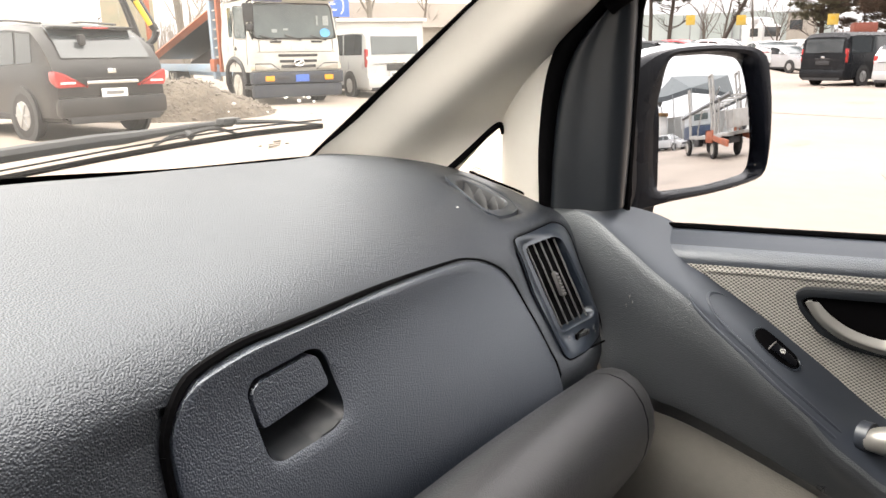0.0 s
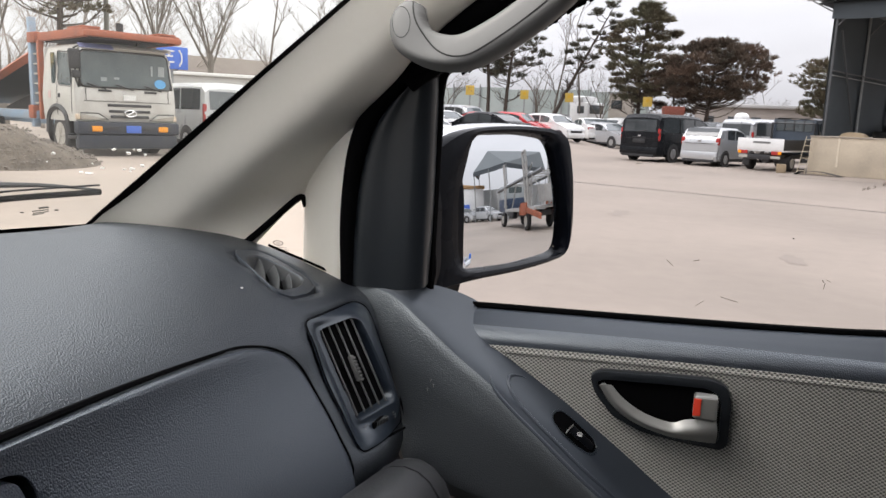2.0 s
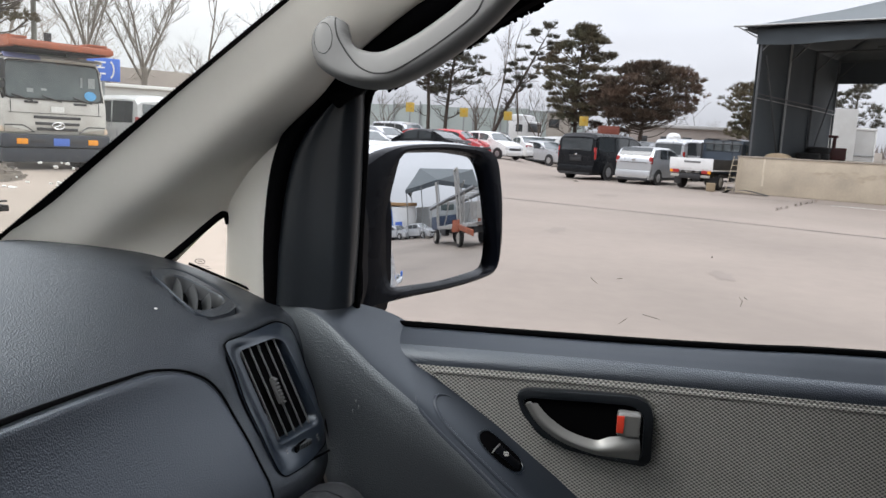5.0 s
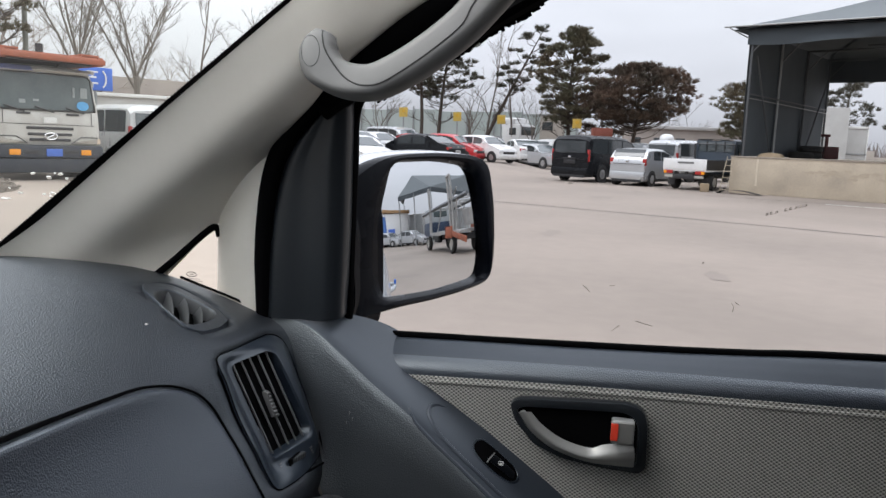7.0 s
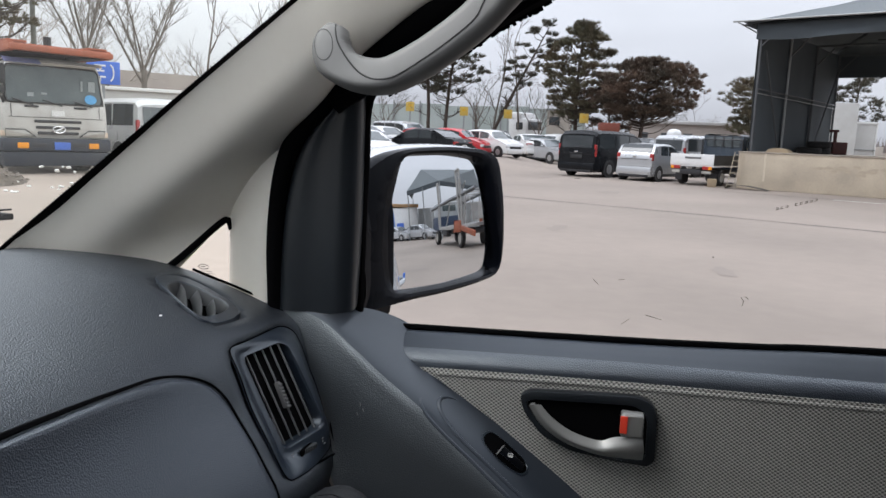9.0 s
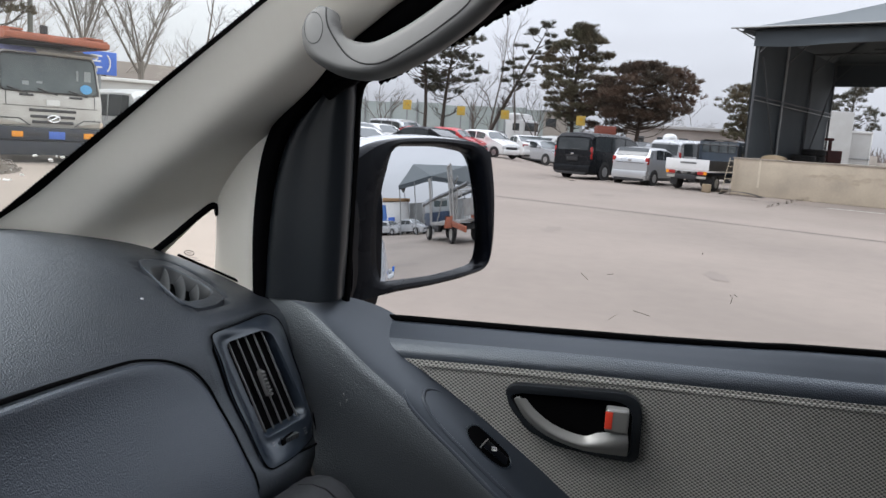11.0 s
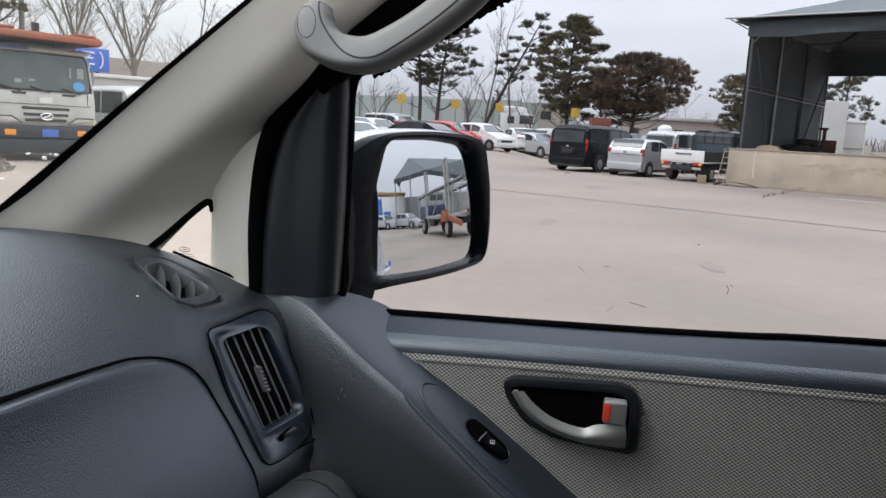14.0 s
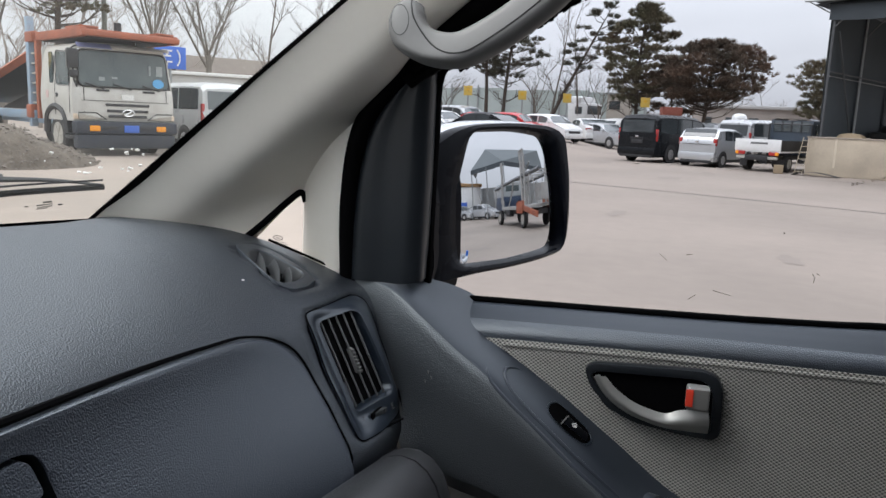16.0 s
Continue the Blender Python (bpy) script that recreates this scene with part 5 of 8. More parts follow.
def wheel(parent, at, radius, width, rim, side):
    """Tyre with a rounded tread, a rim with spokes, a hub."""
    bm = bmesh.new()
    rings = []
    for r, y in ((0.62, -0.5), (0.9, -0.5), (0.985, -0.36), (1.0, 0), (0.985, 0.36), (0.9, 0.5), (0.62, 0.5)):
        rings.append([bm.verts.new((radius * r * math.cos(a), width * y, radius * r * math.sin(a))) for a in (2 * math.pi * k / 24 for k in range(24))])
    for a, b in zip(rings, rings[1:]):
        for k in range(24):
            bm.faces.new((a[k], a[(k + 1) % 24], b[(k + 1) % 24], b[k]))
    bm.faces.new(rings[0])
    bm.faces.new(rings[-1])
    tyre = part("wheel", bm, TYRE, parent, "black tyre")
    tyre.location = at
    bm = bmesh.new()
    y = side * width * 0.46
    disc(bm, (0, y, 0), (0, 1, 0), radius * 0.60, 0.03, n=20)
    for k in range(6):
        a = k * math.pi / 3
        box(bm, (radius * 0.5, 0.03, radius * 0.11), (radius * 0.32 * math.cos(a), y + side * 0.018, radius * 0.32 * math.sin(a)), 0.006, Matrix.Rotation(-a, 4, "Y"))
    disc(bm, (0, y + side * 0.025, 0), (0, 1, 0), radius * 0.14, 0.04, n=12)
    part("rim", bm, rim, tyre)


# side outlines, front to rear: x, belt height, roof height, half width at the belt
KINDS = {
    "van": dict(w=0.94, z0=0.24, r=0.34, axles=(1.62, -1.50), top=0.80, st=[(2.55, 0.62, 0.62, 0.80), (2.48, 0.88, 0.88, 0.88), (2.20, 1.02, 1.02, 0.92), (1.72, 1.14, 1.16, 0.93), (1.05, 1.14, 1.72, 0.93), (0.70, 1.14, 1.86, 0.93), (0.0, 1.14, 1.92, 0.93), (-1.8, 1.15, 1.92, 0.93), (-2.36, 1.16, 1.88, 0.92), (-2.52, 1.10, 1.74, 0.90), (-2.58, 1.02, 1.10, 0.88)], doors=[(1.02, 0.18), (0.10, -0.98), (-1.06, -2.28)]),
    "suv": dict(w=0.93, z0=0.30, r=0.37, axles=(1.36, -1.38), top=0.76, st=[(2.30, 0.62, 0.62, 0.78), (2.22, 0.86, 0.86, 0.86), (1.75, 1.00, 1.00, 0.92), (1.05, 1.07, 1.10, 0.92), (0.40, 1.08, 1.60, 0.92), (0.0, 1.08, 1.71, 0.92), (-1.0, 1.10, 1.74, 0.92), (-1.75, 1.13, 1.67, 0.91), (-2.10, 1.14, 1.42, 0.90), (-2.30, 1.08, 1.16, 0.88), (-2.36, 0.92, 0.98, 0.86)], doors=[(0.30, -0.48), (-0.56, -1.20), (-1.28, -1.75)]),
    "sedan": dict(w=0.90, z0=0.20, r=0.31, axles=(1.38, -1.32), top=0.72, st=[(2.32, 0.50, 0.50, 0.72), (2.24, 0.70, 0.70, 0.82), (1.80, 0.82, 0.82, 0.88), (1.05, 0.93, 0.95, 0.89), (0.35, 0.95, 1.36, 0.89), (-0.05, 0.95, 1.44, 0.89), (-0.75, 0.96, 1.44, 0.89), (-1.25, 0.98, 1.28, 0.88), (-1.75, 1.00, 1.04, 0.87), (-2.20, 0.98, 0.98, 0.84), (-2.33, 0.80, 0.80, 0.78)], doors=[(0.45, -0.30), (-0.38, -1.05)]),
    "hatch": dict(w=0.79, z0=0.20, r=0.28, axles=(1.16, -1.14), top=0.74, st=[(1.75, 0.52, 0.52, 0.64), (1.68, 0.72, 0.72, 0.73), (1.35, 0.86, 0.86, 0.78), (0.90, 0.95, 0.98, 0.79), (0.35, 0.97, 1.36, 0.79), (-0.05, 0.98, 1.46, 0.79), (-0.85, 1.00, 1.47, 0.79), (-1.46, 1.03, 1.41, 0.78), (-1.68, 1.02, 1.10, 0.76), (-1.75, 0.86, 0.90, 0.74)], doors=[(0.40, -0.30), (-0.38, -1.00)]),
}


def car(kind, name, label, material, at, turn, rim=RIM, window=CARGLASS, group="", rails=False, plates=True):
    k = KINDS[kind]
    ob = thing(name, label, {"van": "van", "suv": "car", "sedan": "car", "hatch": "car"}[kind], (at[0], at[1], at[2] if len(at) > 2 else 0.0), turn, group)
    st, z0, w = k["st"], k["z0"], k["w"]
    X = [s[0] for s in st]

    def sec(x):
        b, r, h = (float(np.interp(-x, [-v for v in X], [s[i] for s in st])) for i in (1, 2, 3))
        return b, r, h

    def around(x, side):
        """The half section at x, sill to roof centre."""
        b, r, h = sec(x)
        up = max(0.0, r - b)
        inner = h - (h - k["top"] * w / 0.93) * min(1.0, up / 0.7) * 0.75
        lift = z0 + 0.06
        return [(x, side * h * 0.93, z0), (x, side * h * 0.985, lift), (x, side * h * 1.0, (lift + b) * 0.52), (x, side * h * 0.99, b - 0.10), (x, side * h * 0.965, b), (x, side * (inner + 0.02), b + up * 0.86), (x, side * (inner * 0.90), b + up * 0.97 + 0.01), (x, side * inner * 0.5, r + 0.02), (x, 0, r + 0.03)]

    bm = bmesh.new()
    xs = []
    for a, b in zip(X, X[1:]):
        m = max(1, int((a - b) / 0.22))
        xs += [a + (b - a) * i / m for i in range(m)]
    xs.append(X[-1])
    rings = []
    for x in xs:
        left = around(x, 1)
        ring = left + [(p[0], -p[1], p[2]) for p in reversed(left[:-1])]
        rings.append([bm.verts.new(p) for p in ring])
    for a, b in zip(rings, rings[1:]):
        for i in range(len(a) - 1):
            bm.faces.new((a[i], a[i + 1], b[i + 1], b[i]))
        bm.faces.new((a[-1], a[0], b[0], b[-1]))
    bm.faces.new(rings[0])
    bm.faces.new(rings[-1][::-1])
    part("body", bm, material, ob, auto=28)
    # side windows lie on the body between belt and roof
    for s in (1, -1):
        for x1, x2 in k["doors"]:
            v = []
            for x in np.linspace(x1, x2, 5):
                b, r, h = sec(x)
                p = around(x, s)
                lo, hi = Vector(p[4]), Vector(p[5])
                out = Vector((0, s * 0.008, 0.0))
                v += [lo + (hi - lo) * 0.06 + out, lo + (hi - lo) * 0.93 + out]
            part("side_window", _ribbon(v), CARGLASS, ob)
        for ax in k["axles"]:
            bm = bmesh.new()
            disc(bm, (ax, s * (w - 0.012), k["r"] * 1.02), (0, 1, 0), k["r"] * 1.2, 0.05, n=24)
            part("wheel_arch", bm, TRIMBLACK, ob)
            wheel(ob, (ax, s * (w - 0.085), k["r"]), k["r"], 0.2, rim, s)
        part("door_mirror", boxed((0.10, 0.16, 0.13), (X[3] - 0.35, s * (w + 0.09), st[3][1] + 0.08), 0.03), material if kind != "van" else TRIMBLACK, ob)
        part("sill", boxed((k["axles"][0] - k["axles"][1] - 0.7, 0.05, 0.10), (0, s * (w - 0.02), z0 + 0.05), 0.02), TRIMBLACK, ob)
        part("door_handle", boxed((0.16, 0.03, 0.03), (0.0, s * (w + 0.0), st[5][1] - 0.14), 0.01), material, ob)
    # windscreen and rear screen follow the sloping parts of the roofline
    i0 = next(i for i, s in enumerate(st) if s[2] - s[1] > 0.3)
    v = []
    for f in (0.06, 0.5, 0.97):
        x = X[i0 - 1] + (X[i0] - X[i0 - 1]) * f
        p = around(x, 1)
        top, side = Vector(p[8]), Vector(p[5])
        v.append([Vector((x + 0.012, side.y * s * 0.94, (side.z if abs(s) == 1 else top.z) + 0.014)) for s in (-1, -0.5, 0, 0.5, 1)])
    part("windscreen", _grid(v), window, ob)
    i1 = max(i for i, s in enumerate(st) if s[2] - s[1] > 0.12)
    tall = kind in ("van", "suv", "hatch")
    v = []
    a, b = (X[i1 - 1], X[i1 + 1] + 0.02) if tall else (X[7] + 0.30, X[8])
    if kind == "hatch":
        a, b = X[i1] + 0.03, X[i1 + 1] + 0.01
    if kind == "van":
        a, b = X[9] + 0.0, X[9] - 0.001
    for f in np.linspace(0.02, 1.0, 4):
        x = a + (b - a) * f
        p = around(x, 1)
        z = p[7][2] if not kind == "van" else 1.70 - 0.50 * f
        y = abs(p[5][1]) * (0.80 if kind == "suv" else 0.86 if tall else 0.92)
        v.append([Vector((-2.540 - 0.047 * f if kind == "van" else x - 0.02, y * s, z + (0.012 if kind != "van" else 0))) for s in (-1, -0.5, 0, 0.5, 1)])
    part("rear_window", _grid(v), window, ob)
    end = X[-1]
    zb = st[-2][1]
    if kind == "van":
        lamps, size = (0.865, 1.10), (0.13, 0.085, 0.50)
    elif kind == "suv":
        lamps, size = (0.76, 0.98), (0.16, 0.36, 0.14)
    elif kind == "hatch":
        lamps, size = (0.70, 0.95), (0.13, 0.14, 0.28)
    else:
        lamps, size = (0.66, 0.82), (0.12, 0.36, 0.14)
    for s in (1, -1):
        if kind == "suv" and rails:
            continue
        part("tail_lamp", boxed(size, (end + 0.07, s * lamps[0], lamps[1]), 0.03), LAMPRED, ob, "red tail lamp")
        part("head_lamp", boxed((0.26, 0.34, 0.16), (X[1] - 0.05, s * (w - 0.24), st[1][1] - 0.13), 0.05), LAMPCLEAR, ob, "clear headlamp")
    part("rear_bumper", boxed((0.22, 2 * w * 0.94, 0.30), (end + 0.04, 0, z0 + 0.20), 0.07), material, ob)
    part("bumper_foot", boxed((0.20, 2 * w * 0.80, 0.12), (end + 0.05, 0, z0 + 0.02), 0.03), TRIMBLACK, ob)
    part("badge", boxed((0.02, 0.14, 0.07), (end - 0.02, 0, zb - 0.06), 0.01), CHROME, ob)
    part("front_bumper", boxed((0.22, 2 * w * 0.86, 0.24), (X[0] - 0.06, 0, z0 + 0.16), 0.07), material, ob)
    part("grille", boxed((0.06, 0.9, 0.14), (X[0] + 0.0, 0, z0 + 0.34), 0.02), TRIMBLACK, ob)
    part("under_tray", boxed((X[0] - X[-1] - 0.5, 2 * w - 0.3, 0.06), (0, 0, z0 + 0.0), 0.01), TRIMBLACK, ob)
    if plates:
        part("rear_plate", boxed((0.02, 0.42, 0.13), (end - 0.035 if kind != "van" else end - 0.05, 0, zb - 0.30 if kind != "van" else 0.66), 0.006), PLATE, ob, "white plate with unreadable marks")
        part("plate_marks", boxed((0.006, 0.28, 0.05), (end - 0.048 if kind != "van" else end - 0.063, 0, zb - 0.30 if kind != "van" else 0.66), 0.0), GREYINK, ob)
    part("tailgate_line", boxed((0.012, w * 1.5, 0.015), (end - 0.012, 0, zb - 0.16), 0.0), TRIMBLACK, ob)
    if kind == "van":
        part("tail_bar", boxed((0.03, 0.62, 0.045), (end - 0.03, 0, 0.98), 0.012), CHROME if material is not BLACKP else TRIMBLACK, ob)
        part("rear_wiper", bar([(end - 0.02, 0.1, 1.22), (end - 0.01, -0.38, 1.27)], 0.012, n=6, steps=1), TRIMBLACK, ob)
        part("plate_recess", boxed((0.02, 0.56, 0.17), (end - 0.015, 0, 0.84), 0.02), TRIMBLACK, ob)
    if rails:
        for s in (1, -1):
            part("roof_rail", bar([(0.3, s * 0.60, st[5][2] + 0.02), (-0.4, s * 0.62, st[6][2] + 0.07), (-1.6, s * 0.60, st[7][2] + 0.06)], 0.02, n=6), TRIMBLACK, ob)
    return ob


def _ribbon(v):
    bm = bmesh.new()
    b = [bm.verts.new(p) for p in v]
    for i in range(0, len(b) - 2, 2):
        bm.faces.new((b[i], b[i + 1], b[i + 3], b[i + 2]))
    return bm


def _grid(rows):
    bm = bmesh.new()
    g = [[bm.verts.new(p) for p in r] for r in rows]
    for a, b in zip(g, g[1:]):
        for i in range(len(a) - 1):
            bm.faces.new((a[i], a[i + 1], b[i + 1], b[i]))
    return bm


# the black van, the small hatchback and the vans by the loading dock
car("van", "van", "black passenger van parked beside a small hatchback", BLACKP, (33.95, 0.40), -30, window=CARGLASS, plates=False)
car("hatch", "hatchback", "silver small hatchback parked between a van and a truck", SILVERP, (32.05, -1.45), -28, window=CARGLASS, plates=False)
car("van", "van", "grey van with side windows behind the flatbed truck", SILVERP, (38.6, -3.9), -40)
car("suv", "estate_car", "dark blue estate car parked behind the black van", GREYP, (41.5, -1.7), -25)
# the SUV and the white van ahead
DUSTYBLACK = mat("dusty black car paint", (0.010, 0.010, 0.011), 0.3, col2=(0.030, 0.028, 0.026), scale=1.6, amount=0.8, spec=0.3, coat=0.15)
suv = car("suv", "suv", "black sport utility car with a spare mirror on the tailgate", DUSTYBLACK, (7.90, 12.55, 0.21), 82, rails=True, window=CARGLASS, plates=False)
part("rear_plate", boxed((0.02, 0.42, 0.13), (-2.40, 0, 0.70), 0.006), PLATE, suv, "white plate with unreadable marks")
part("plate_marks", boxed((0.006, 0.28, 0.05), (-2.413, 0, 0.70), 0.0), GREYINK, suv)
for s in (1, -1):
    bm = plate(rounded([(s * 0.40, 0.80), (s * 0.86, 0.79), (s * 0.90, 0.92), (s * 0.89, 1.04), (s * 0.76, 1.00), (s * 0.58, 0.90)], 0.03, 3), 0.20, "x", 0.02)
    part("lamp_lens", bm, LAMPRED, suv, "large red tail lamp").location = (-2.42, 0, 0)
    part("lamp_clear", boxed((0.02, 0.22, 0.03), (-2.425, s * 0.72, 0.86), 0.008), LAMPCLEAR, suv, "clear strip in the lamp")
part("tailgate_strip", boxed((0.03, 0.84, 0.05), (-2.39, 0, 0.86), 0.012), CHROME, suv, "bright strip above the plate")
part("rear_badge", boxed((0.02, 0.06, 0.09), (-2.345, 0, 1.02), 0.01), CHROME, suv)
part("tailgate_mirror", boxed((0.10, 0.10, 0.16), (-2.16, 0.30, 1.48), 0.03), TRIMBLACK, suv, "black rear view mirror on a stalk")
part("roof_spoiler", boxed((0.26, 1.3, 0.04), (-1.92, 0, 1.66), 0.015), DUSTYBLACK, suv)
part("high_brake_lamp", boxed((0.05, 0.4, 0.03), (-2.05, 0, 1.655), 0.01), LAMPRED, suv)
part("rear_wiper", bar([(-2.30, 0.0, 1.20), (-2.27, -0.3, 1.235)], 0.012, n=6, steps=1), TRIMBLACK, suv)
part("lower_bumper", boxed((0.16, 1.6, 0.16), (-2.33, 0, 0.40), 0.05), TRIMBLACK, suv, "dark lower bumper")
car("van", "van", "pale silver passenger van parked beside the car carrier", paint("pale silver van paint", (0.50, 0.51, 0.51), 0.1), (19.5, 14.1, 0.2), 60, window=PALEGLASS)
# rows of used cars at the far side of the yard
FAR = [
    ("hatch", "hatchback", "white hatchback facing the yard at the row's end", WHITE, (42.5, 7.0), 236),
    ("sedan", "sedan", "silver saloon parked nose out in the far row", SILVERP, (47.2, 4.35), 225),
    ("sedan", "sedan", "white saloon with its tail to the yard", WHITE, (49.0, 5.75), 25),
    ("sedan", "sedan", "white saloon behind the silver one", WHITE, (52.5, 3.6), 248),
    ("hatch", "hatchback", "red hatchback in the far row of cars", REDP, (41.4, 8.75), 255),
    ("sedan", "sedan", "red saloon beside the red hatchback", REDP, (44.0, 11.2), 247),
    ("sedan", "sedan", "black saloon in front of the far row", BLACKP, (35.0, 9.2), 72),
    ("sedan", "sedan", "white saloon with a broad grille in the far row", WHITE, (33.5, 11.6), 225),
    ("sedan", "sedan", "white saloon parked under the trees", WHITE, (42.5, 13.4), 240),
    ("sedan", "sedan", "silver saloon parked under the trees", SILVERP, (39.0, 13.6), 240),
    ("van", "van", "silver van parked before the far fence", SILVERP, (50.5, 14.6), 235),
    ("van", "van", "white van with dark windows by the booth", WHITE, (56.5, 4.4), 150),
    ("sedan", "sedan", "white saloon behind the red hatchback", WHITE, (53.5, 11.5), 240),
    ("sedan", "sedan", "white saloon at the row's end", WHITE, (45.0, 16.3), 235),
    ("suv", "suv", "silver sport utility car at the row's end", SILVERP, (49.5, 18.0), 200),
    ("sedan", "sedan", "blue grey saloon in the far row", GREYP, (55.0, 8.6), 190),
    ("sedan", "sedan", "silver saloon seen behind the van in the mirror", SILVERP, (1.9, -35.5), 45),
    ("sedan", "sedan", "silver saloon seen beside the carrier in the mirror", SILVERP, (4.7, -33.5), 45),
]
for kind, name, label, material, at, turn in FAR:
    car(kind, name, label, material, (*at, rise(*at)), turn, group="parked used cars", window=PALEGLASS if material is not BLACKP else CARGLASS)


def light_truck(name, label, at, turn, bed, cabpaint):
    """A small flatbed: cab, frame, drop sides, lamps, wheels."""
    ob = thing(name, label, "truck", (*at, 0), turn)
    cabin_ = part("cab", sheet([[(x, y, 0.55), (x, y * 1.0, 1.2), (x - 0.02, y * 0.97, 1.25), (x - t, y * 0.86, 1.90), (x - t - 0.05, y * 0.4, 1.95), (x - t - 0.05, 0, 1.96)] for x, y, t in ((0.75, 0.84, 0.0), (1.4, 0.84, 0.0), (2.25, 0.82, 0.55), (2.40, 0.70, 0.60))], 3, 3), cabpaint, ob)
    part("cab", sheet([[(x, -y, 0.55), (x, -y * 1.0, 1.2), (x - 0.02, -y * 0.97, 1.25), (x - t, -y * 0.86, 1.90), (x - t - 0.05, -y * 0.4, 1.95), (x - t - 0.05, 0, 1.96)] for x, y, t in ((0.75, 0.84, 0.0), (1.4, 0.84, 0.0), (2.25, 0.82, 0.55), (2.40, 0.70, 0.60))], 3, 3), cabpaint, ob)
    part("cab_back", boxed((0.04, 1.60, 1.36), (0.76, 0, 1.22), 0.03), cabpaint, ob)
    part("back_window", boxed((0.03, 1.36, 0.40), (0.735, 0, 1.66), 0.04), PALEGLASS, ob)
    for y in (-0.36, 0.0, 0.36):
        part("window_bar", boxed((0.03, 0.05, 0.42), (0.715, y, 1.66), 0.0), TRIMBLACK, ob)
    part("chassis", boxed((4.4, 0.8, 0.18), (-0.1, 0, 0.50), 0.02), TRIMBLACK, ob)
    part("load_floor", boxed((2.85, 1.66, 0.08), (-0.78, 0, 0.74), 0.01), bed, ob)
    part("tail_board", boxed((0.05, 1.66, 0.40), (-2.20, 0, 0.96), 0.012), bed, ob, "white tail board with a row of letters")
    part("board_letters", boxed((0.008, 0.62, 0.07), (-2.23, -0.05, 1.02), 0.0), GREYINK, ob, "grey lettering bar")
    for s in (1, -1):
        part("side_board", boxed((2.80, 0.04, 0.38), (-0.78, s * 0.82, 0.95), 0.01), TRIMBLACK, ob)
        part("side_window", boxed((0.7, 0.02, 0.45), (1.35, s * 0.80, 1.55), 0.05), CARGLASS, ob)
        part("tail_lamp", boxed((0.06, 0.34, 0.13), (-2.22, s * 0.60, 0.66), 0.02), LAMPRED, ob)
        part("amber_lamp", boxed((0.065, 0.12, 0.12), (-2.222, s * 0.72, 0.66), 0.02), LAMPAMBER, ob)
        for ax in (1.45, -1.25):
            wheel(ob, (ax, s * 0.70, 0.30), 0.30, 0.22, STEELRIM, s)
        part("mud_flap", boxed((0.02, 0.26, 0.3), (-1.75, s * 0.66, 0.32), 0.0), TRIMBLACK, ob)
    part("rear_bar", boxed((0.06, 1.5, 0.10), (-2.20, 0, 0.50), 0.02), STEELRIM, ob)
    part("guard_frame", rod([(0.62, -0.8, 0.8), (0.62, -0.8, 1.75), (0.62, 0.8, 1.75), (0.62, 0.8, 0.8)], 0.03), TRIMBLACK, ob)
    return ob


light_truck("flatbed_truck", "small white flatbed truck backed up beside the dock", (31.14, -3.71), -28, WHITE, mat("blue truck paint", (0.05, 0.065, 0.085), 0.35, scale=3))

# ---- the car carrier ahead: cab, orange deck, blue posts ----
ORANGE = mat("worn orange steel", (0.36, 0.100, 0.048), 0.6, col2=(0.20, 0.078, 0.05), scale=3, amount=0.7)
BLUEST = mat("faded blue steel", (0.22, 0.33, 0.45), 0.6, col2=(0.30, 0.30, 0.30), scale=4, amount=0.7)
CABP = mat("dusty pale cab paint", (0.54, 0.53, 0.50), 0.36, col2=(0.36, 0.34, 0.305), scale=2.5, amount=0.7)
NAVY = mat("dusty navy bumper", (0.014, 0.021, 0.036), 0.5, col2=(0.045, 0.046, 0.048), scale=5, amount=0.6)
BLUEP = mat("blue plate", (0.06, 0.15, 0.55), 0.5, scale=10)
TEALGLASS = mat("teal reflecting screen", (0.045, 0.065, 0.068), 0.06, scale=1.6, spec=0.6, amount=0.8, col2=(0.10, 0.12, 0.12))
carrier = thing("car_carrier_truck", "dusty cream car carrier truck with an orange upper deck", "truck", (15.0, 12.75, 0.2), -116)
CAB = ((1.19, 0.82), (1.215, 1.30), (1.205, 1.58), (1.15, 2.10), (1.08, 2.46), (0.90, 2.60), (0.0, 2.64))
part("cab_shell", sheet([[(x - t * max(0.0, z - 1.55), y * k, z) for y, z in CAB] + [(x - t * max(0.0, z - 1.55), -y * k, z) for y, z in reversed(CAB[:-1])] for x, t, k in ((-2.0, 0.0, 1.0), (-1.0, 0.0, 1.0), (-0.16, 0.08, 1.0), (-0.04, 0.13, 0.985), (0.0, 0.15, 0.95))], 4, 4), CABP, carrier, "dusty cream cab")
part("cab_back", boxed((0.06, 2.30, 1.70), (-2.0, 0, 1.70), 0.03), CABP, carrier)
part("cab_front", sheet([[(b - 0.05 * (abs(y) > 1.1), y, z) for y in (-1.19, -1.08, -0.6, 0, 0.6, 1.08, 1.19)] for z, b in ((0.82, -0.01), (1.0, 0.05), (1.3, 0.055), (1.52, 0.03), (1.62, -0.01))], 4, 4), CABP, carrier, "dusty cream front panel")
LEAN = Matrix.Translation((0.012, 0, 1.62)) @ Matrix.Rotation(radians(-8.5), 4, "Y")
part("screen", plate(rounded([(-1.07, 0.02), (1.07, 0.02), (1.02, 0.82), (-1.02, 0.82)], 0.12, 5), 0.015, "x"), TEALGLASS, carrier, "broad teal-tinted windscreen").matrix_basis = LEAN
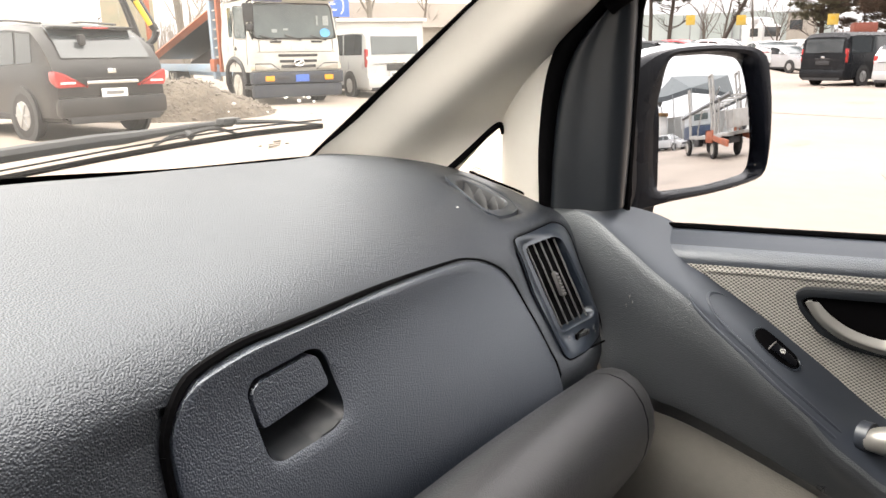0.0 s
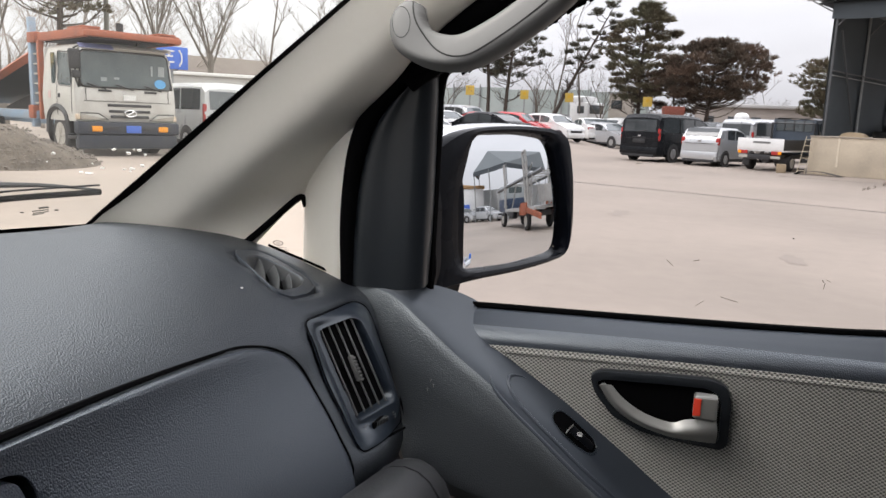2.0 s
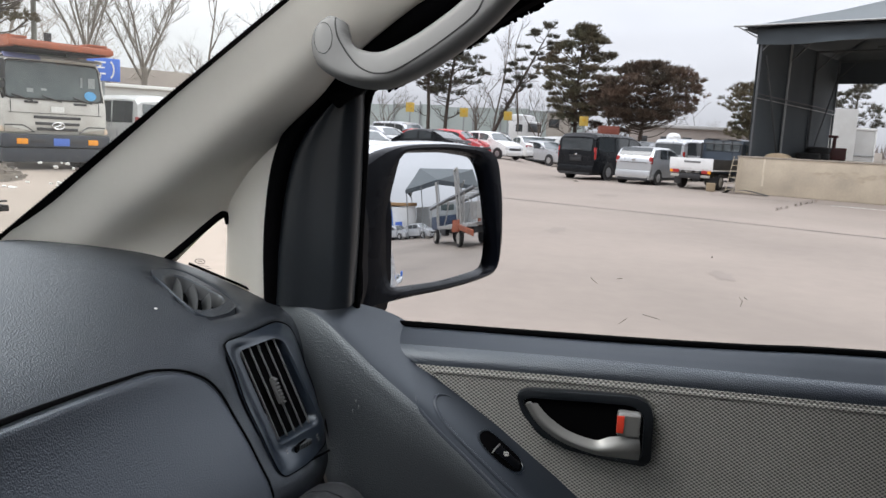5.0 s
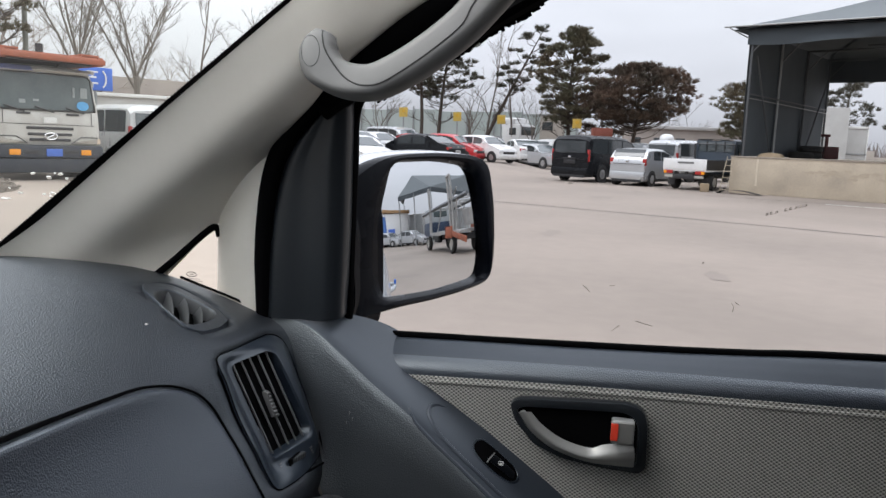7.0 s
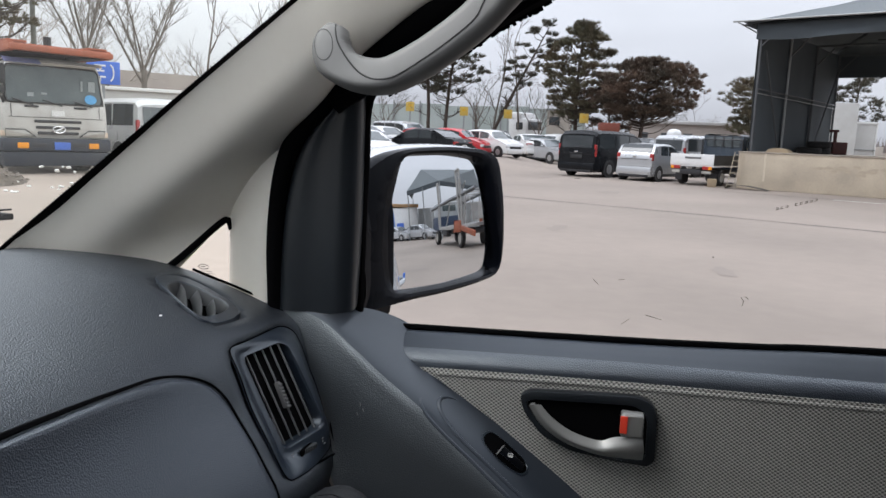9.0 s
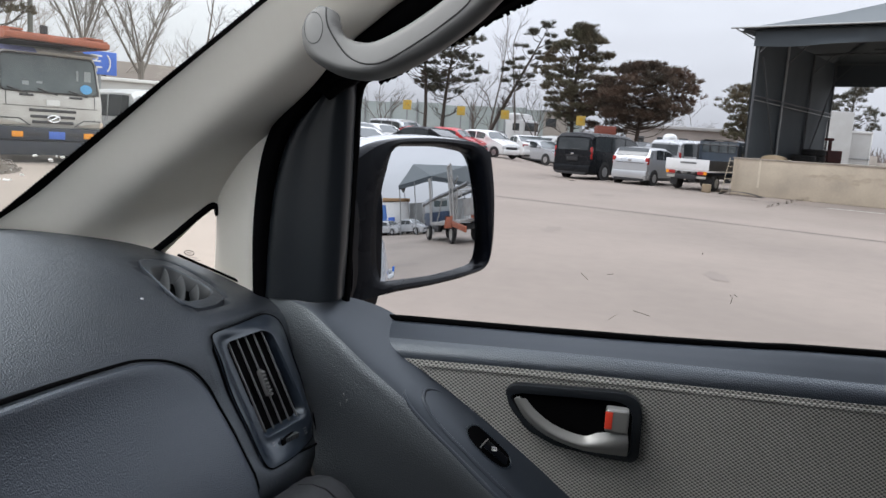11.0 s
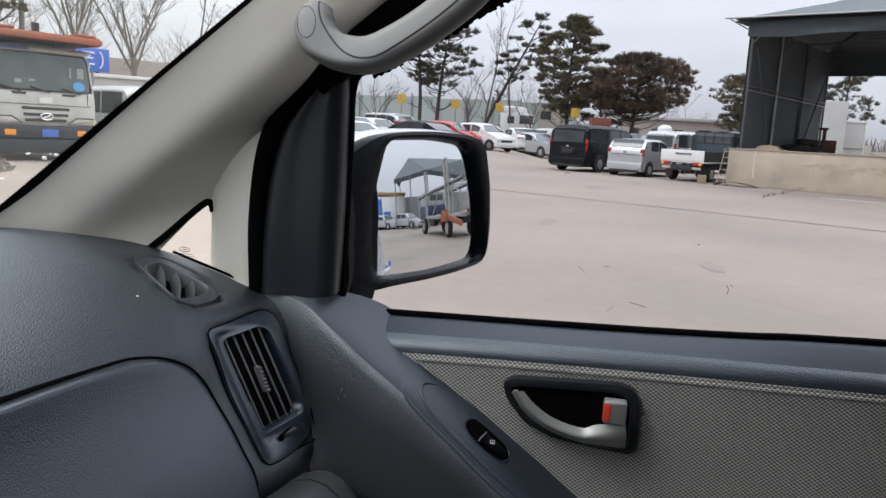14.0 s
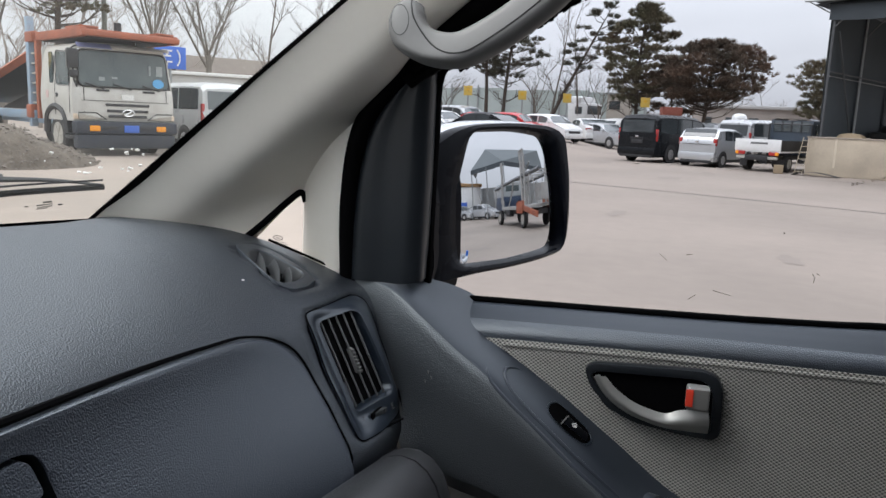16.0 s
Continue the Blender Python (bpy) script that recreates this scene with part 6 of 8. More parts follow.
part("screen_rubber", bar([(0.012, y, z) for y, z in rounded([(-1.09, 0.0), (1.09, 0.0), (1.04, 0.84), (-1.04, 0.84)], 0.13, 5) + [(-1.09, 0.13)]], 0.018, n=6, steps=1), TRIMBLACK, carrier).matrix_basis = LEAN
part("brow", boxed((0.10, 2.0, 0.09), (-0.10, 0, 2.52), 0.03), CABP, carrier)
# pale plates on the screen: papers, and sheen put in as colour
SHEEN = mat("papers and sheen on glass", (0.30, 0.33, 0.33), 0.4, scale=6)
for y, z, w, h in ((-0.55, 1.80, 0.14, 0.10), (-0.25, 1.84, 0.13, 0.05), (0.62, 1.98, 0.05, 0.40), (0.86, 1.98, 0.16, 0.40)):
    part("screen_patch", boxed((0.006, w, h), (0.030 - 0.15 * (z - 1.62), y, z), 0.0), SHEEN, carrier, "pale papers and painted sheen on the glass")
part("sticker", plate([(0.15 * math.cos(a) * (1.0 if math.cos(a) > 0 else 0.9), 0.11 * math.sin(a)) for a in (2 * math.pi * k / 20 for k in range(20))], 0.006, "x"), mat("blue sticker", (0.10, 0.36, 0.66), 0.5, scale=10), carrier, "round blue screen sticker").matrix_basis = Matrix.Translation((0.018, 0.80, 1.76)) @ Matrix.Rotation(radians(-8.5), 4, "Y")
VISOR = mat("faded violet visor", (0.20, 0.22, 0.40), 0.4, scale=4)
part("sun_visor", sheet([[(-0.02 + 0.14 * f, y, 2.58 - 0.10 * f) for f in (0, 0.5, 1)] for y in (-1.12, -0.8, -0.35)], 3, 3, thick=0.02), VISOR, carrier, "faded violet-blue visor")
part("visor_rest", sheet([[(-0.02 + 0.10 * f, y, 2.58 - 0.07 * f) for f in (0, 0.5, 1)] for y in (-0.34, 0.3, 1.08)], 3, 3, thick=0.02), CABP, carrier, "pale dusty visor")
part("roof_aerial", boxed((0.05, 0.05, 0.10), (-0.06, 0.30, 2.68), 0.01), TRIMBLACK, carrier)
HEADLAMP = mat("dull clear headlamp", (0.50, 0.49, 0.45), 0.15, metal=0.4, scale=8, col2=(0.30, 0.28, 0.24), amount=0.8)
for s in (1, -1):
    part("side_window", plate(rounded([(-0.98, 1.66), (-0.26, 1.62), (-0.30, 2.36), (-0.98, 2.40)], 0.07, 3), 0.02 * s, "y"), TEALGLASS, carrier).location = (0, s * 1.185, 0)
    part("window_rubber", bar([(x, 0, z) for x, z in rounded([(-1.0, 1.64), (-0.24, 1.60), (-0.28, 2.38), (-1.0, 2.42)], 0.08, 3) + [(-1.0, 1.72)]], 0.014, n=5, steps=1), TRIMBLACK, carrier).location = (0, s * 1.195, 0)
    part("quarter_glass", plate(rounded([(-1.42, 1.68), (-1.20, 1.68), (-1.20, 2.40), (-1.42, 2.40)], 0.05, 3), 0.02 * s, "y"), TEALGLASS, carrier).location = (0, s * 1.185, 0)
    part("door_seam", rod([(-0.20, s * 1.222, 1.0), (-0.20, s * 1.212, 1.56), (-0.24, s * 1.13, 2.44)], 0.008, n=4), TRIMBLACK, carrier)
    part("door_seam", rod([(-1.08, s * 1.215, 0.95), (-1.08, s * 1.212, 1.56), (-1.08, s * 1.12, 2.46)], 0.008, n=4), TRIMBLACK, carrier)
    part("door_handle", boxed((0.12, 0.04, 0.10), (-0.95, s * 1.215, 1.40), 0.02), TRIMBLACK, carrier)
    part("head_lamp", plate(rounded([(s * 0.52, 0.875), (s * 1.12, 0.86), (s * 1.13, 1.01), (s * 0.72, 1.01)], 0.03, 3), 0.06, "x", 0.012), HEADLAMP, carrier, "clear swept headlamp").location = (0.0, 0, 0)
    part("lamp_rim", bar([(0.064, y, z) for y, z in ((s * 0.50, 0.87), (s * 0.72, 1.02), (s * 1.13, 1.02))], 0.012, n=5, steps=1), TRIMBLACK, carrier)
    part("corner_lamp", boxed((0.10, 0.10, 0.13), (-0.02, s * 1.165, 0.93), 0.02), mat("pale amber lens", (0.62, 0.50, 0.38), 0.3, scale=8), carrier, "pale amber corner lamp")
    part("marker_lamp", boxed((0.05, 0.24, 0.13), (0.135, s * 0.80, 0.665), 0.02), LAMPAMBER, carrier, "amber marker lamp")
    wheel(carrier, (-1.1, s * 1.02, 0.47), 0.50, 0.30, STEELRIM, s)
    wheel(carrier, (-7.0, s * 0.95, 0.47), 0.50, 0.45, STEELRIM, s)
    part("wheel_arch", bar([(-1.78, s * 1.17, 0.52), (-1.60, s * 1.19, 0.98), (-1.1, s * 1.19, 1.14), (-0.62, s * 1.19, 0.98), (-0.46, s * 1.17, 0.52)], 0.08, n=6), TRIMBLACK, carrier)
    part("door_step", boxed((0.5, 0.2, 0.08), (-0.30, s * 1.12, 0.45), 0.02), TRIMBLACK, carrier)
    part("panel_seam", boxed((0.012, 0.014, 0.62), (0.052, s * 0.99, 1.28), 0.0), TRIMBLACK, carrier)
    part("cowl_slot", boxed((0.03, 0.30, 0.045), (0.045, s * 0.55, 1.545), 0.012), TRIMBLACK, carrier)
part("wing_mirror", boxed((0.12, 0.26, 0.44), (0.10, -1.24, 2.22), 0.05), TRIMBLACK, carrier, "large black wing mirror")
part("lower_mirror", boxed((0.10, 0.18, 0.18), (0.10, -1.22, 1.88), 0.05), TRIMBLACK, carrier)
part("mirror_arm", rod([(-0.05, -1.08, 2.52), (0.10, -1.24, 2.46), (0.10, -1.22, 1.76), (0.02, -1.13, 1.60)], 0.02), TRIMBLACK, carrier)
part("door_label", boxed((0.14, 0.008, 0.18), (-1.55, -1.218, 1.42), 0.0), mat("faded red and white label", (0.62, 0.50, 0.48), 0.6, scale=14, col2=(0.45, 0.14, 0.12)), carrier, "faded label with unreadable marks")
for k, (z, w2) in enumerate(((1.215, 0.53), (1.075, 0.50), (0.95, 0.46))):
    part("grille_slat", boxed((0.05, 2 * w2, 0.065), (0.050, 0.02, z), 0.014), TRIMBLACK, carrier, "dark grille slot")
part("grille_badge", bar([(0.085, 0.02 + 0.14 * math.cos(a), 1.03 + 0.075 * math.sin(a)) for a in (2 * math.pi * k / 16 for k in range(17))], 0.016, n=6, steps=1), CHROME, carrier, "plain oval badge")
part("badge_stroke", bar([(0.085, -0.06, 0.99), (0.09, 0.02, 1.03), (0.085, 0.10, 1.07)], 0.016, n=6), CHROME, carrier)
part("upper_seam", boxed((0.012, 2.1, 0.012), (0.060, 0, 1.30), 0.0), TRIMBLACK, carrier)
part("white_card", boxed((0.012, 0.30, 0.13), (0.064, 0.02, 1.40), 0.0), PLATE, carrier)
part("bumper", boxed((0.28, 2.46, 0.30), (0.0, 0, 0.68), 0.06), NAVY, carrier, "navy steel bumper")
part("lower_bumper", boxed((0.26, 2.40, 0.34), (-0.03, 0, 0.36), 0.07), NAVY, carrier, "dark lower bumper")
for y in (-0.45, 0.45):
    part("bumper_slot", boxed((0.03, 0.34, 0.10), (0.132, y, 0.68), 0.02), TRIMBLACK, carrier)
part("front_plate", boxed((0.02, 0.36, 0.17), (0.15, 0.06, 0.66), 0.006), BLUEP, carrier, "blue plate with unreadable marks")
for y in (-0.95, -0.30, 0.40):
    part("wiper", bar([(0.065, y + 0.42, 1.58), (0.045, y, 1.70)], 0.016, n=6, steps=1), TRIMBLACK, carrier)
part("chassis_rail", boxed((9.4, 0.9, 0.28), (-5.4, 0, 0.78), 0.02), BLUEST, carrier)
# upper deck over the cab, posts and the sloping ramp behind
for s in (1, -1):
    part("deck_beam", boxed((3.1, 0.14, 0.20), (-1.15, s * 1.08, 2.80), 0.02), ORANGE, carrier)
    part("deck_plate", boxed((0.85, 0.42, 0.05), (-0.15, s * 0.90, 2.93), 0.012), ORANGE, carrier)
    part("deck_post", boxed((0.20, 0.16, 2.50 - 0.20 * s), (-2.78, s * 1.14, 1.85 - 0.10 * s), 0.02), BLUEST, carrier, "faded blue post")
    part("post_foot", boxed((0.34, 0.20, 0.34), (-2.78, s * 1.16, 0.98), 0.05), ORANGE, carrier, "orange post foot")
    part("post_head", boxed((0.50, 0.18, 0.26), (-2.62, s * 1.15, 2.80), 0.04), ORANGE, carrier)
    part("inner_post", boxed((0.14, 0.14, 1.9), (-2.25, s * 1.14, 1.76), 0.02), ORANGE, carrier, "orange post")
    part("rear_post", boxed((0.18, 0.16, 2.9), (-9.4, s * 1.12, 2.1), 0.02), ORANGE, carrier, "orange rear post")
    part("ramp_beam", rod([(-2.85, s * 1.12, 2.40), (-9.4, s * 1.12, 1.15)], 0.13, n=4), ORANGE, carrier, "sloping orange ramp beam")
    part("lower_beam", boxed((7.6, 0.12, 0.22), (-6.4, s * 1.12, 0.90), 0.02), BLUEST, carrier)
    for k in range(6):
        part("post_rung", boxed((0.40, 0.05, 0.04), (-2.5, s * 1.14, 1.2 + 0.24 * k), 0.0), STEELRIM, carrier)
for k in range(7):
    part("deck_plank", boxed((0.26, 2.1, 0.05), (0.25 - 0.42 * k, 0, 2.86), 0.01), ORANGE, carrier)
part("deck_underside", boxed((2.7, 1.9, 0.05), (-1.1, 0, 2.72), 0.0), TRIMBLACK, carrier)
part("deck_lip", boxed((0.16, 2.30, 0.13), (0.42, 0, 2.785), 0.03), ORANGE, carrier)
part("ramp_deck", boxed((6.7, 2.0, 0.06), (-6.1, 0, 1.80), 0.0, Matrix.Rotation(radians(-10.8), 4, "Y")), TRIMBLACK, carrier, "dark ramp deck")
part("under_deck", plate([(-2.9, 1.02), (-2.9, 2.10), (-8.8, 1.04), (-8.8, 0.99)], 1.9, "y"), TRIMBLACK, carrier, "dark gear under the ramp")
part("exhaust_stack", bar([(-0.55, 0.10, 2.8), (-0.55, 0.10, 3.08), (-0.55, 0.10, 3.16)], 0.085, n=10, steps=1), TRIMBLACK, carrier)

# ---- the carrier that shows in the mirror ----
WORN = mat("worn pale grey steel", (0.36, 0.36, 0.35), 0.55, col2=(0.22, 0.20, 0.18), scale=3, amount=0.7)
low = thing("flatbed_carrier", "grey flatbed carrier with ladder towers and an orange tail", "truck", (6.35, -18.9, 0), 261)
low.scale = (1.07, 1.07, 1.07)
part("bed", boxed((5.6, 2.1, 0.12), (-0.8, 0, 0.98), 0.02), WORN, low)
DARKRAIL = mat("dull dark steel rail", (0.13, 0.135, 0.14), 0.5, metal=0.3, scale=5)
part("chassis", boxed((6.6, 0.8, 0.25), (0, 0, 0.72), 0.02), TRIMBLACK, low)
part("tail_box", boxed((0.9, 1.3, 0.7), (-3.6, 0.1, 1.55), 0.05), WORN, low, "pale tool box on the tail")
part("hose_reel", bar([(-3.0, 0.9, 1.35), (-3.0, 1.0, 1.35)], 0.3, n=14, steps=1), TRIMBLACK, low)
part("tank", boxed((0.9, 0.4, 0.4), (0.6, -0.9, 0.70), 0.08), TRIMBLACK, low)
cab_ = part("cab", boxed((1.5, 2.0, 0.75), (2.9, 0, 1.20), 0.10), mat("navy cab paint", (0.035, 0.055, 0.10), 0.4, scale=3), low, "navy lower cab")
part("cab_top", boxed((1.4, 1.86, 0.85), (2.95, 0, 1.98), 0.14), mat("pale cab paint", (0.45, 0.48, 0.49), 0.4, scale=3), cab_, "pale upper cab")
part("cab_glass", boxed((0.04, 1.2, 0.42), (2.24, 0, 2.08), 0.01), TEALGLASS, cab_)
for s in (1, -1):
    for ax in (2.6, -2.2):
        wheel(low, (ax, s * 0.92, 0.42), 0.42, 0.28, STEELRIM, s)
    for x, h, w2 in ((2.1, 3.45, 0.30), (-2.0, 3.5, 0.50)):
        part("tower", rod([(x, s * 1.0, 0.9), (x, s * 1.0, h), (x - w2, s * 1.0, h), (x - w2, s * 1.0, 0.9)], 0.055 if w2 < 0.4 else 0.085, n=4), WORN, low, "grey ladder tower")
        for k in range(8 if w2 < 0.4 else 3):
            part("rung", boxed((w2, 0.05, 0.05), (x - w2 / 2, s * 1.0, 1.15 + (0.25 if w2 < 0.4 else 0.7) * k), 0.0), WORN, low)
    part("brace", rod([(0.6, s * 1.0, 1.0), (-0.5, s * 1.0, 2.2)], 0.05, n=4), WORN, low)
    part("brace", rod([(-2.7, s * 1.0, 1.0), (-3.3, s * 1.0, 2.5)], 0.05, n=4), WORN, low)
    part("upper_ramp", rod([(4.0, s * 0.95, 2.10), (0.0, s * 0.95, 2.30), (-4.6, s * 0.95, 2.45)], 0.10, n=4), DARKRAIL, low)
    part("tail_strut", rod([(-2.6, s * 0.7, 1.0), (-2.3, s * 0.75, 2.6), (-3.0, s * 0.8, 2.9)], 0.05, n=4), WORN, low)
    part("tail_strut", rod([(-3.4, s * 0.5, 1.0), (-2.9, s * 0.6, 2.3)], 0.045, n=4), WORN, low)
    part("side_rail", boxed((5.4, 0.06, 0.14), (-0.8, s * 1.06, 0.93), 0.01), WORN, low)
    part("mud_guard", bar([(-2.75, s * 0.95, 0.50), (-2.6, s * 0.97, 0.86), (-2.2, s * 0.97, 0.98), (-1.8, s * 0.97, 0.86), (-1.65, s * 0.95, 0.50)], 0.05, n=5), TRIMBLACK, low)
    part("orange_tail", boxed((1.1, 0.10, 0.55), (-1.9, s * 1.10, 0.98), 0.12), ORANGE, low, "orange tail plate")
    part("orange_arm", boxed((2.4, 0.12, 0.24), (-3.3, s * 1.08, 0.80), 0.03, Matrix.Rotation(radians(-7), 4, "Y")), ORANGE, low)
for k in range(9):
    part("ramp_rung", boxed((0.08, 1.9, 0.06), (3.4 - 0.9 * k, 0, 2.13 + 0.04 * k), 0.0), WORN, low)
# ---- loading dock with its canvas shed ----
DOCKWALL = mat("weathered concrete dock wall", (0.51, 0.435, 0.33), 0.85, col2=(0.33, 0.28, 0.22), scale=0.9, amount=0.9, bump=0.3, bscale=12, bdist=0.02)
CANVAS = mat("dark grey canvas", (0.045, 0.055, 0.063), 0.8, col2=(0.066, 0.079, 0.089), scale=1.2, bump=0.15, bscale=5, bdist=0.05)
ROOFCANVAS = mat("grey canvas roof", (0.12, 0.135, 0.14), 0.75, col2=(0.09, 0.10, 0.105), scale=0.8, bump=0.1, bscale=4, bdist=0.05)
DULLSTEEL = mat("dull dark tube", (0.10, 0.105, 0.11), 0.6, metal=0.3, scale=6)
STEEL = mat("galvanised tube", (0.30, 0.31, 0.31), 0.5, metal=0.5, scale=6)
A, ALG, DEEP = Vector((28.95, -4.25, 0)), Vector((-0.465, -0.885, 0)), Vector((0.885, -0.465, 0))


def dk(a, d, z):
    """a metres along the dock's front, d into it."""
    p = A + a * ALG + d * DEEP
    return (p.x, p.y, z)


STREAK = mat("dark wall streak", (0.20, 0.17, 0.14), 0.9, col2=(0.38, 0.33, 0.27), scale=4, amount=0.9)
SMEAR = mat("faded wall smear", (0.34, 0.285, 0.215), 0.9, col2=(0.45, 0.38, 0.29), scale=5, amount=0.95)
PALERUN = mat("pale lime run", (0.60, 0.53, 0.42), 0.9, col2=(0.48, 0.41, 0.31), scale=4, amount=0.9)
dock_turn = math.degrees(math.atan2(ALG.y, ALG.x))
dock = thing("loading_dock", "weathered concrete loading dock with stained face", "loading dock", kind="structure")
bm = boxed((26, 14, 1.32), (13, 7, 0.66), 0.03)
part("dock_block", bm, DOCKWALL, dock).matrix_basis = Matrix(((ALG.x, DEEP.x, 0, A.x), (ALG.y, DEEP.y, 0, A.y), (0, 0, 1, 0), (0, 0, 0, 1)))
DOCKM = part("dock_lip", boxed((26.05, 0.05, 0.05), (13, 0.0, 1.31), 0.015), STREAK, dock, "worn dark edge of the dock")
DOCKM.matrix_basis = Matrix(((ALG.x, DEEP.x, 0, A.x), (ALG.y, DEEP.y, 0, A.y), (0, 0, 1, 0), (0, 0, 0, 1)))
rng = random.Random(5)
for k in range(26):
    bm = plate(rounded([(0.22 * rng.uniform(0.3, 1) * math.cos(t) , 0.075 * rng.uniform(0.35, 1) * math.sin(t)) for t in (2 * math.pi * i / 8 for i in range(8))], 0.01, 2), 0.004, "y")
    part("wall_smear", bm, SMEAR, dock, "faded dark smear").matrix_basis = Matrix.Translation(dk(2.8 + 0.17 * k + rng.uniform(-0.1, 0.1), -0.004 - 0.0002 * k, 0.84 + rng.gauss(0, 0.07))) @ Matrix.Rotation(radians(dock_turn), 4, "Z")
part("pale_run", boxed((0.07, 0.006, 1.0), (0, 0, 0), 0.0), PALERUN, dock, "pale lime run").matrix_basis = Matrix.Translation(dk(0.95, -0.004, 0.80)) @ Matrix.Rotation(radians(dock_turn), 4, "Z")
shed = thing("canvas_shed", "dark grey canvas shed on steel posts over the dock", "shed")
EAVE, RIDGE, BACK = 5.85, 7.6, 10.8
for d in (0.15, 3.6, 7.2, BACK):
    part("post", rod([dk(0.35, d, 1.32), dk(0.35, d, EAVE)], 0.05, n=8), DULLSTEEL if d != 3.6 else STEEL, shed)
    part("knee_brace", rod([dk(0.4, d, EAVE - 0.8), dk(1.1, d, EAVE - 0.05)], 0.03), DULLSTEEL, shed)
    part("roof_truss", rod([dk(0.3, d, EAVE - 0.04), dk(22, d, EAVE - 0.04)], 0.05), DULLSTEEL, shed)
part("wall_rail", rod([dk(0.40, 0.15, 3.55), dk(0.40, BACK, 3.55)], 0.03), DULLSTEEL, shed)
part("wall_rail", rod([dk(0.40, 0.15, 3.40), dk(0.40, BACK, 3.40)], 0.02), STEEL, shed)
# side canvas in bays, sagging a little between the posts
for d, z1, d2, z2 in ((0.45, 4.9, 2.9, 1.36), (BACK - 0.2, 5.2, 7.4, 1.36)):
    part("diagonal_brace", rod([dk(0.45, d, z1), dk(0.45, d2, z2)], 0.035, n=6), DULLSTEEL, shed)
for d1, d2 in ((0.15, 3.6), (3.6, 7.2), (7.2, BACK)):
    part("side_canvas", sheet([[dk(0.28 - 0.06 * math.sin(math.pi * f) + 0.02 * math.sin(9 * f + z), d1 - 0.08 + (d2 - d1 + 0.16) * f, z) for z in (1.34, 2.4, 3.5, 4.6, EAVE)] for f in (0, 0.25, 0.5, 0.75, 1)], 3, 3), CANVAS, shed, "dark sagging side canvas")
part("front_valance", sheet([[dk(a, 0.05 + 0.03 * math.sin(a * 2), EAVE - 0.02), dk(a, 0.03 + 0.05 * math.sin(a * 2.6), EAVE - 0.3), dk(a, 0.02 + 0.08 * math.sin(a * 1.7), EAVE - 0.62 + 0.01 * a + 0.04 * math.sin(a * 3))] for a in (0.2, 1.5, 3, 4.5, 6, 8, 11, 15, 22)], 3, 3), CANVAS, shed, "canvas valance along the eave")
part("back_valance", sheet([[dk(a, BACK, EAVE + 0.2), dk(a, BACK, EAVE - 1.05)] for a in (0.3, 8, 22)], 3, 3), CANVAS, shed)
part("roof_canvas", sheet([[dk(a + h * sh, d, z) for d, z, sh in ((-0.25, EAVE - 0.02, 0.0), (2.7, EAVE + 0.85, 0.5), (5.4, RIDGE, 1.0), (8.2, EAVE + 0.85, 0.5), (11.1, EAVE, 0.0))] for a, h in ((-0.2, 4.6), (2.6, 3.0), (7, 0.5), (12, 0), (22.5, 0))], 3, 3), ROOFCANVAS, shed, "grey canvas roof")
hip = [dk(-0.2, -0.25, EAVE - 0.02), dk(2.1, 2.7, EAVE + 0.85), dk(4.4, 5.4, RIDGE), dk(2.1, 8.2, EAVE + 0.85), dk(-0.2, 11.1, EAVE)]
raw("hip_canvas", hip, [(0, 1, 4), (1, 3, 4), (1, 2, 3)], ROOFCANVAS, shed, "sloping end of the canvas roof")
# undersides repeat the roof in darker canvas, shade put into the colour
raw("hip_dark_underside", [Vector(q) - Vector((0, 0, 0.08)) for q in hip], [(0, 1, 4), (1, 3, 4), (1, 2, 3)], CANVAS, shed)
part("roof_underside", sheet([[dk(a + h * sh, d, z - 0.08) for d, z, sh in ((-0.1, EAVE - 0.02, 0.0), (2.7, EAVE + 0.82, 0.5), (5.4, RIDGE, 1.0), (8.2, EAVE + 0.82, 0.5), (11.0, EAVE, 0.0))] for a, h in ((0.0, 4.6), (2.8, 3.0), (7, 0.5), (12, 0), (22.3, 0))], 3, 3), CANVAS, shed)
part("eave_pole", rod([dk(-0.55, -0.25, EAVE + 0.02), dk(22, -0.25, EAVE - 0.04)], 0.035), STEEL, shed)
part("eave_stay", rod([dk(-0.4, -0.2, EAVE + 0.0), dk(0.3, 0.1, EAVE - 0.42)], 0.025), STEEL, shed)
for d in (1.9, 5.4, 9.0):
    part("purlin", rod([dk(4.6 if d == 5.4 else 2.2, d, EAVE + (0.34 if d != 5.4 else 1.5)), dk(22, d, EAVE + (0.34 if d != 5.4 else 1.5))], 0.04), DULLSTEEL, shed)

# things on and by the dock
RUST = mat("red oxide machine paint", (0.12, 0.030, 0.028), 0.5, col2=(0.05, 0.022, 0.02), scale=5)
TIMBER = mat("pale weathered timber", (0.42, 0.36, 0.27), 0.75, col2=(0.30, 0.25, 0.18), scale=5, amount=0.8)
CARDB = mat("brown cardboard", (0.30, 0.23, 0.15), 0.85, scale=5)
press = thing("tyre_press", "red oxide workshop press standing on the dock", "machine")
part("base", boxed((0.6, 0.6, 0.55), (36.6, -9.5, 1.6), 0.05), RUST, press)
part("column", boxed((0.14, 0.14, 0.6), (36.7, -9.35, 2.05), 0.03), RUST, press)
part("arm", boxed((0.4, 0.12, 0.12), (36.72, -9.3, 2.36), 0.03, Matrix.Rotation(radians(dock_turn), 4, "Z")), RUST, press)
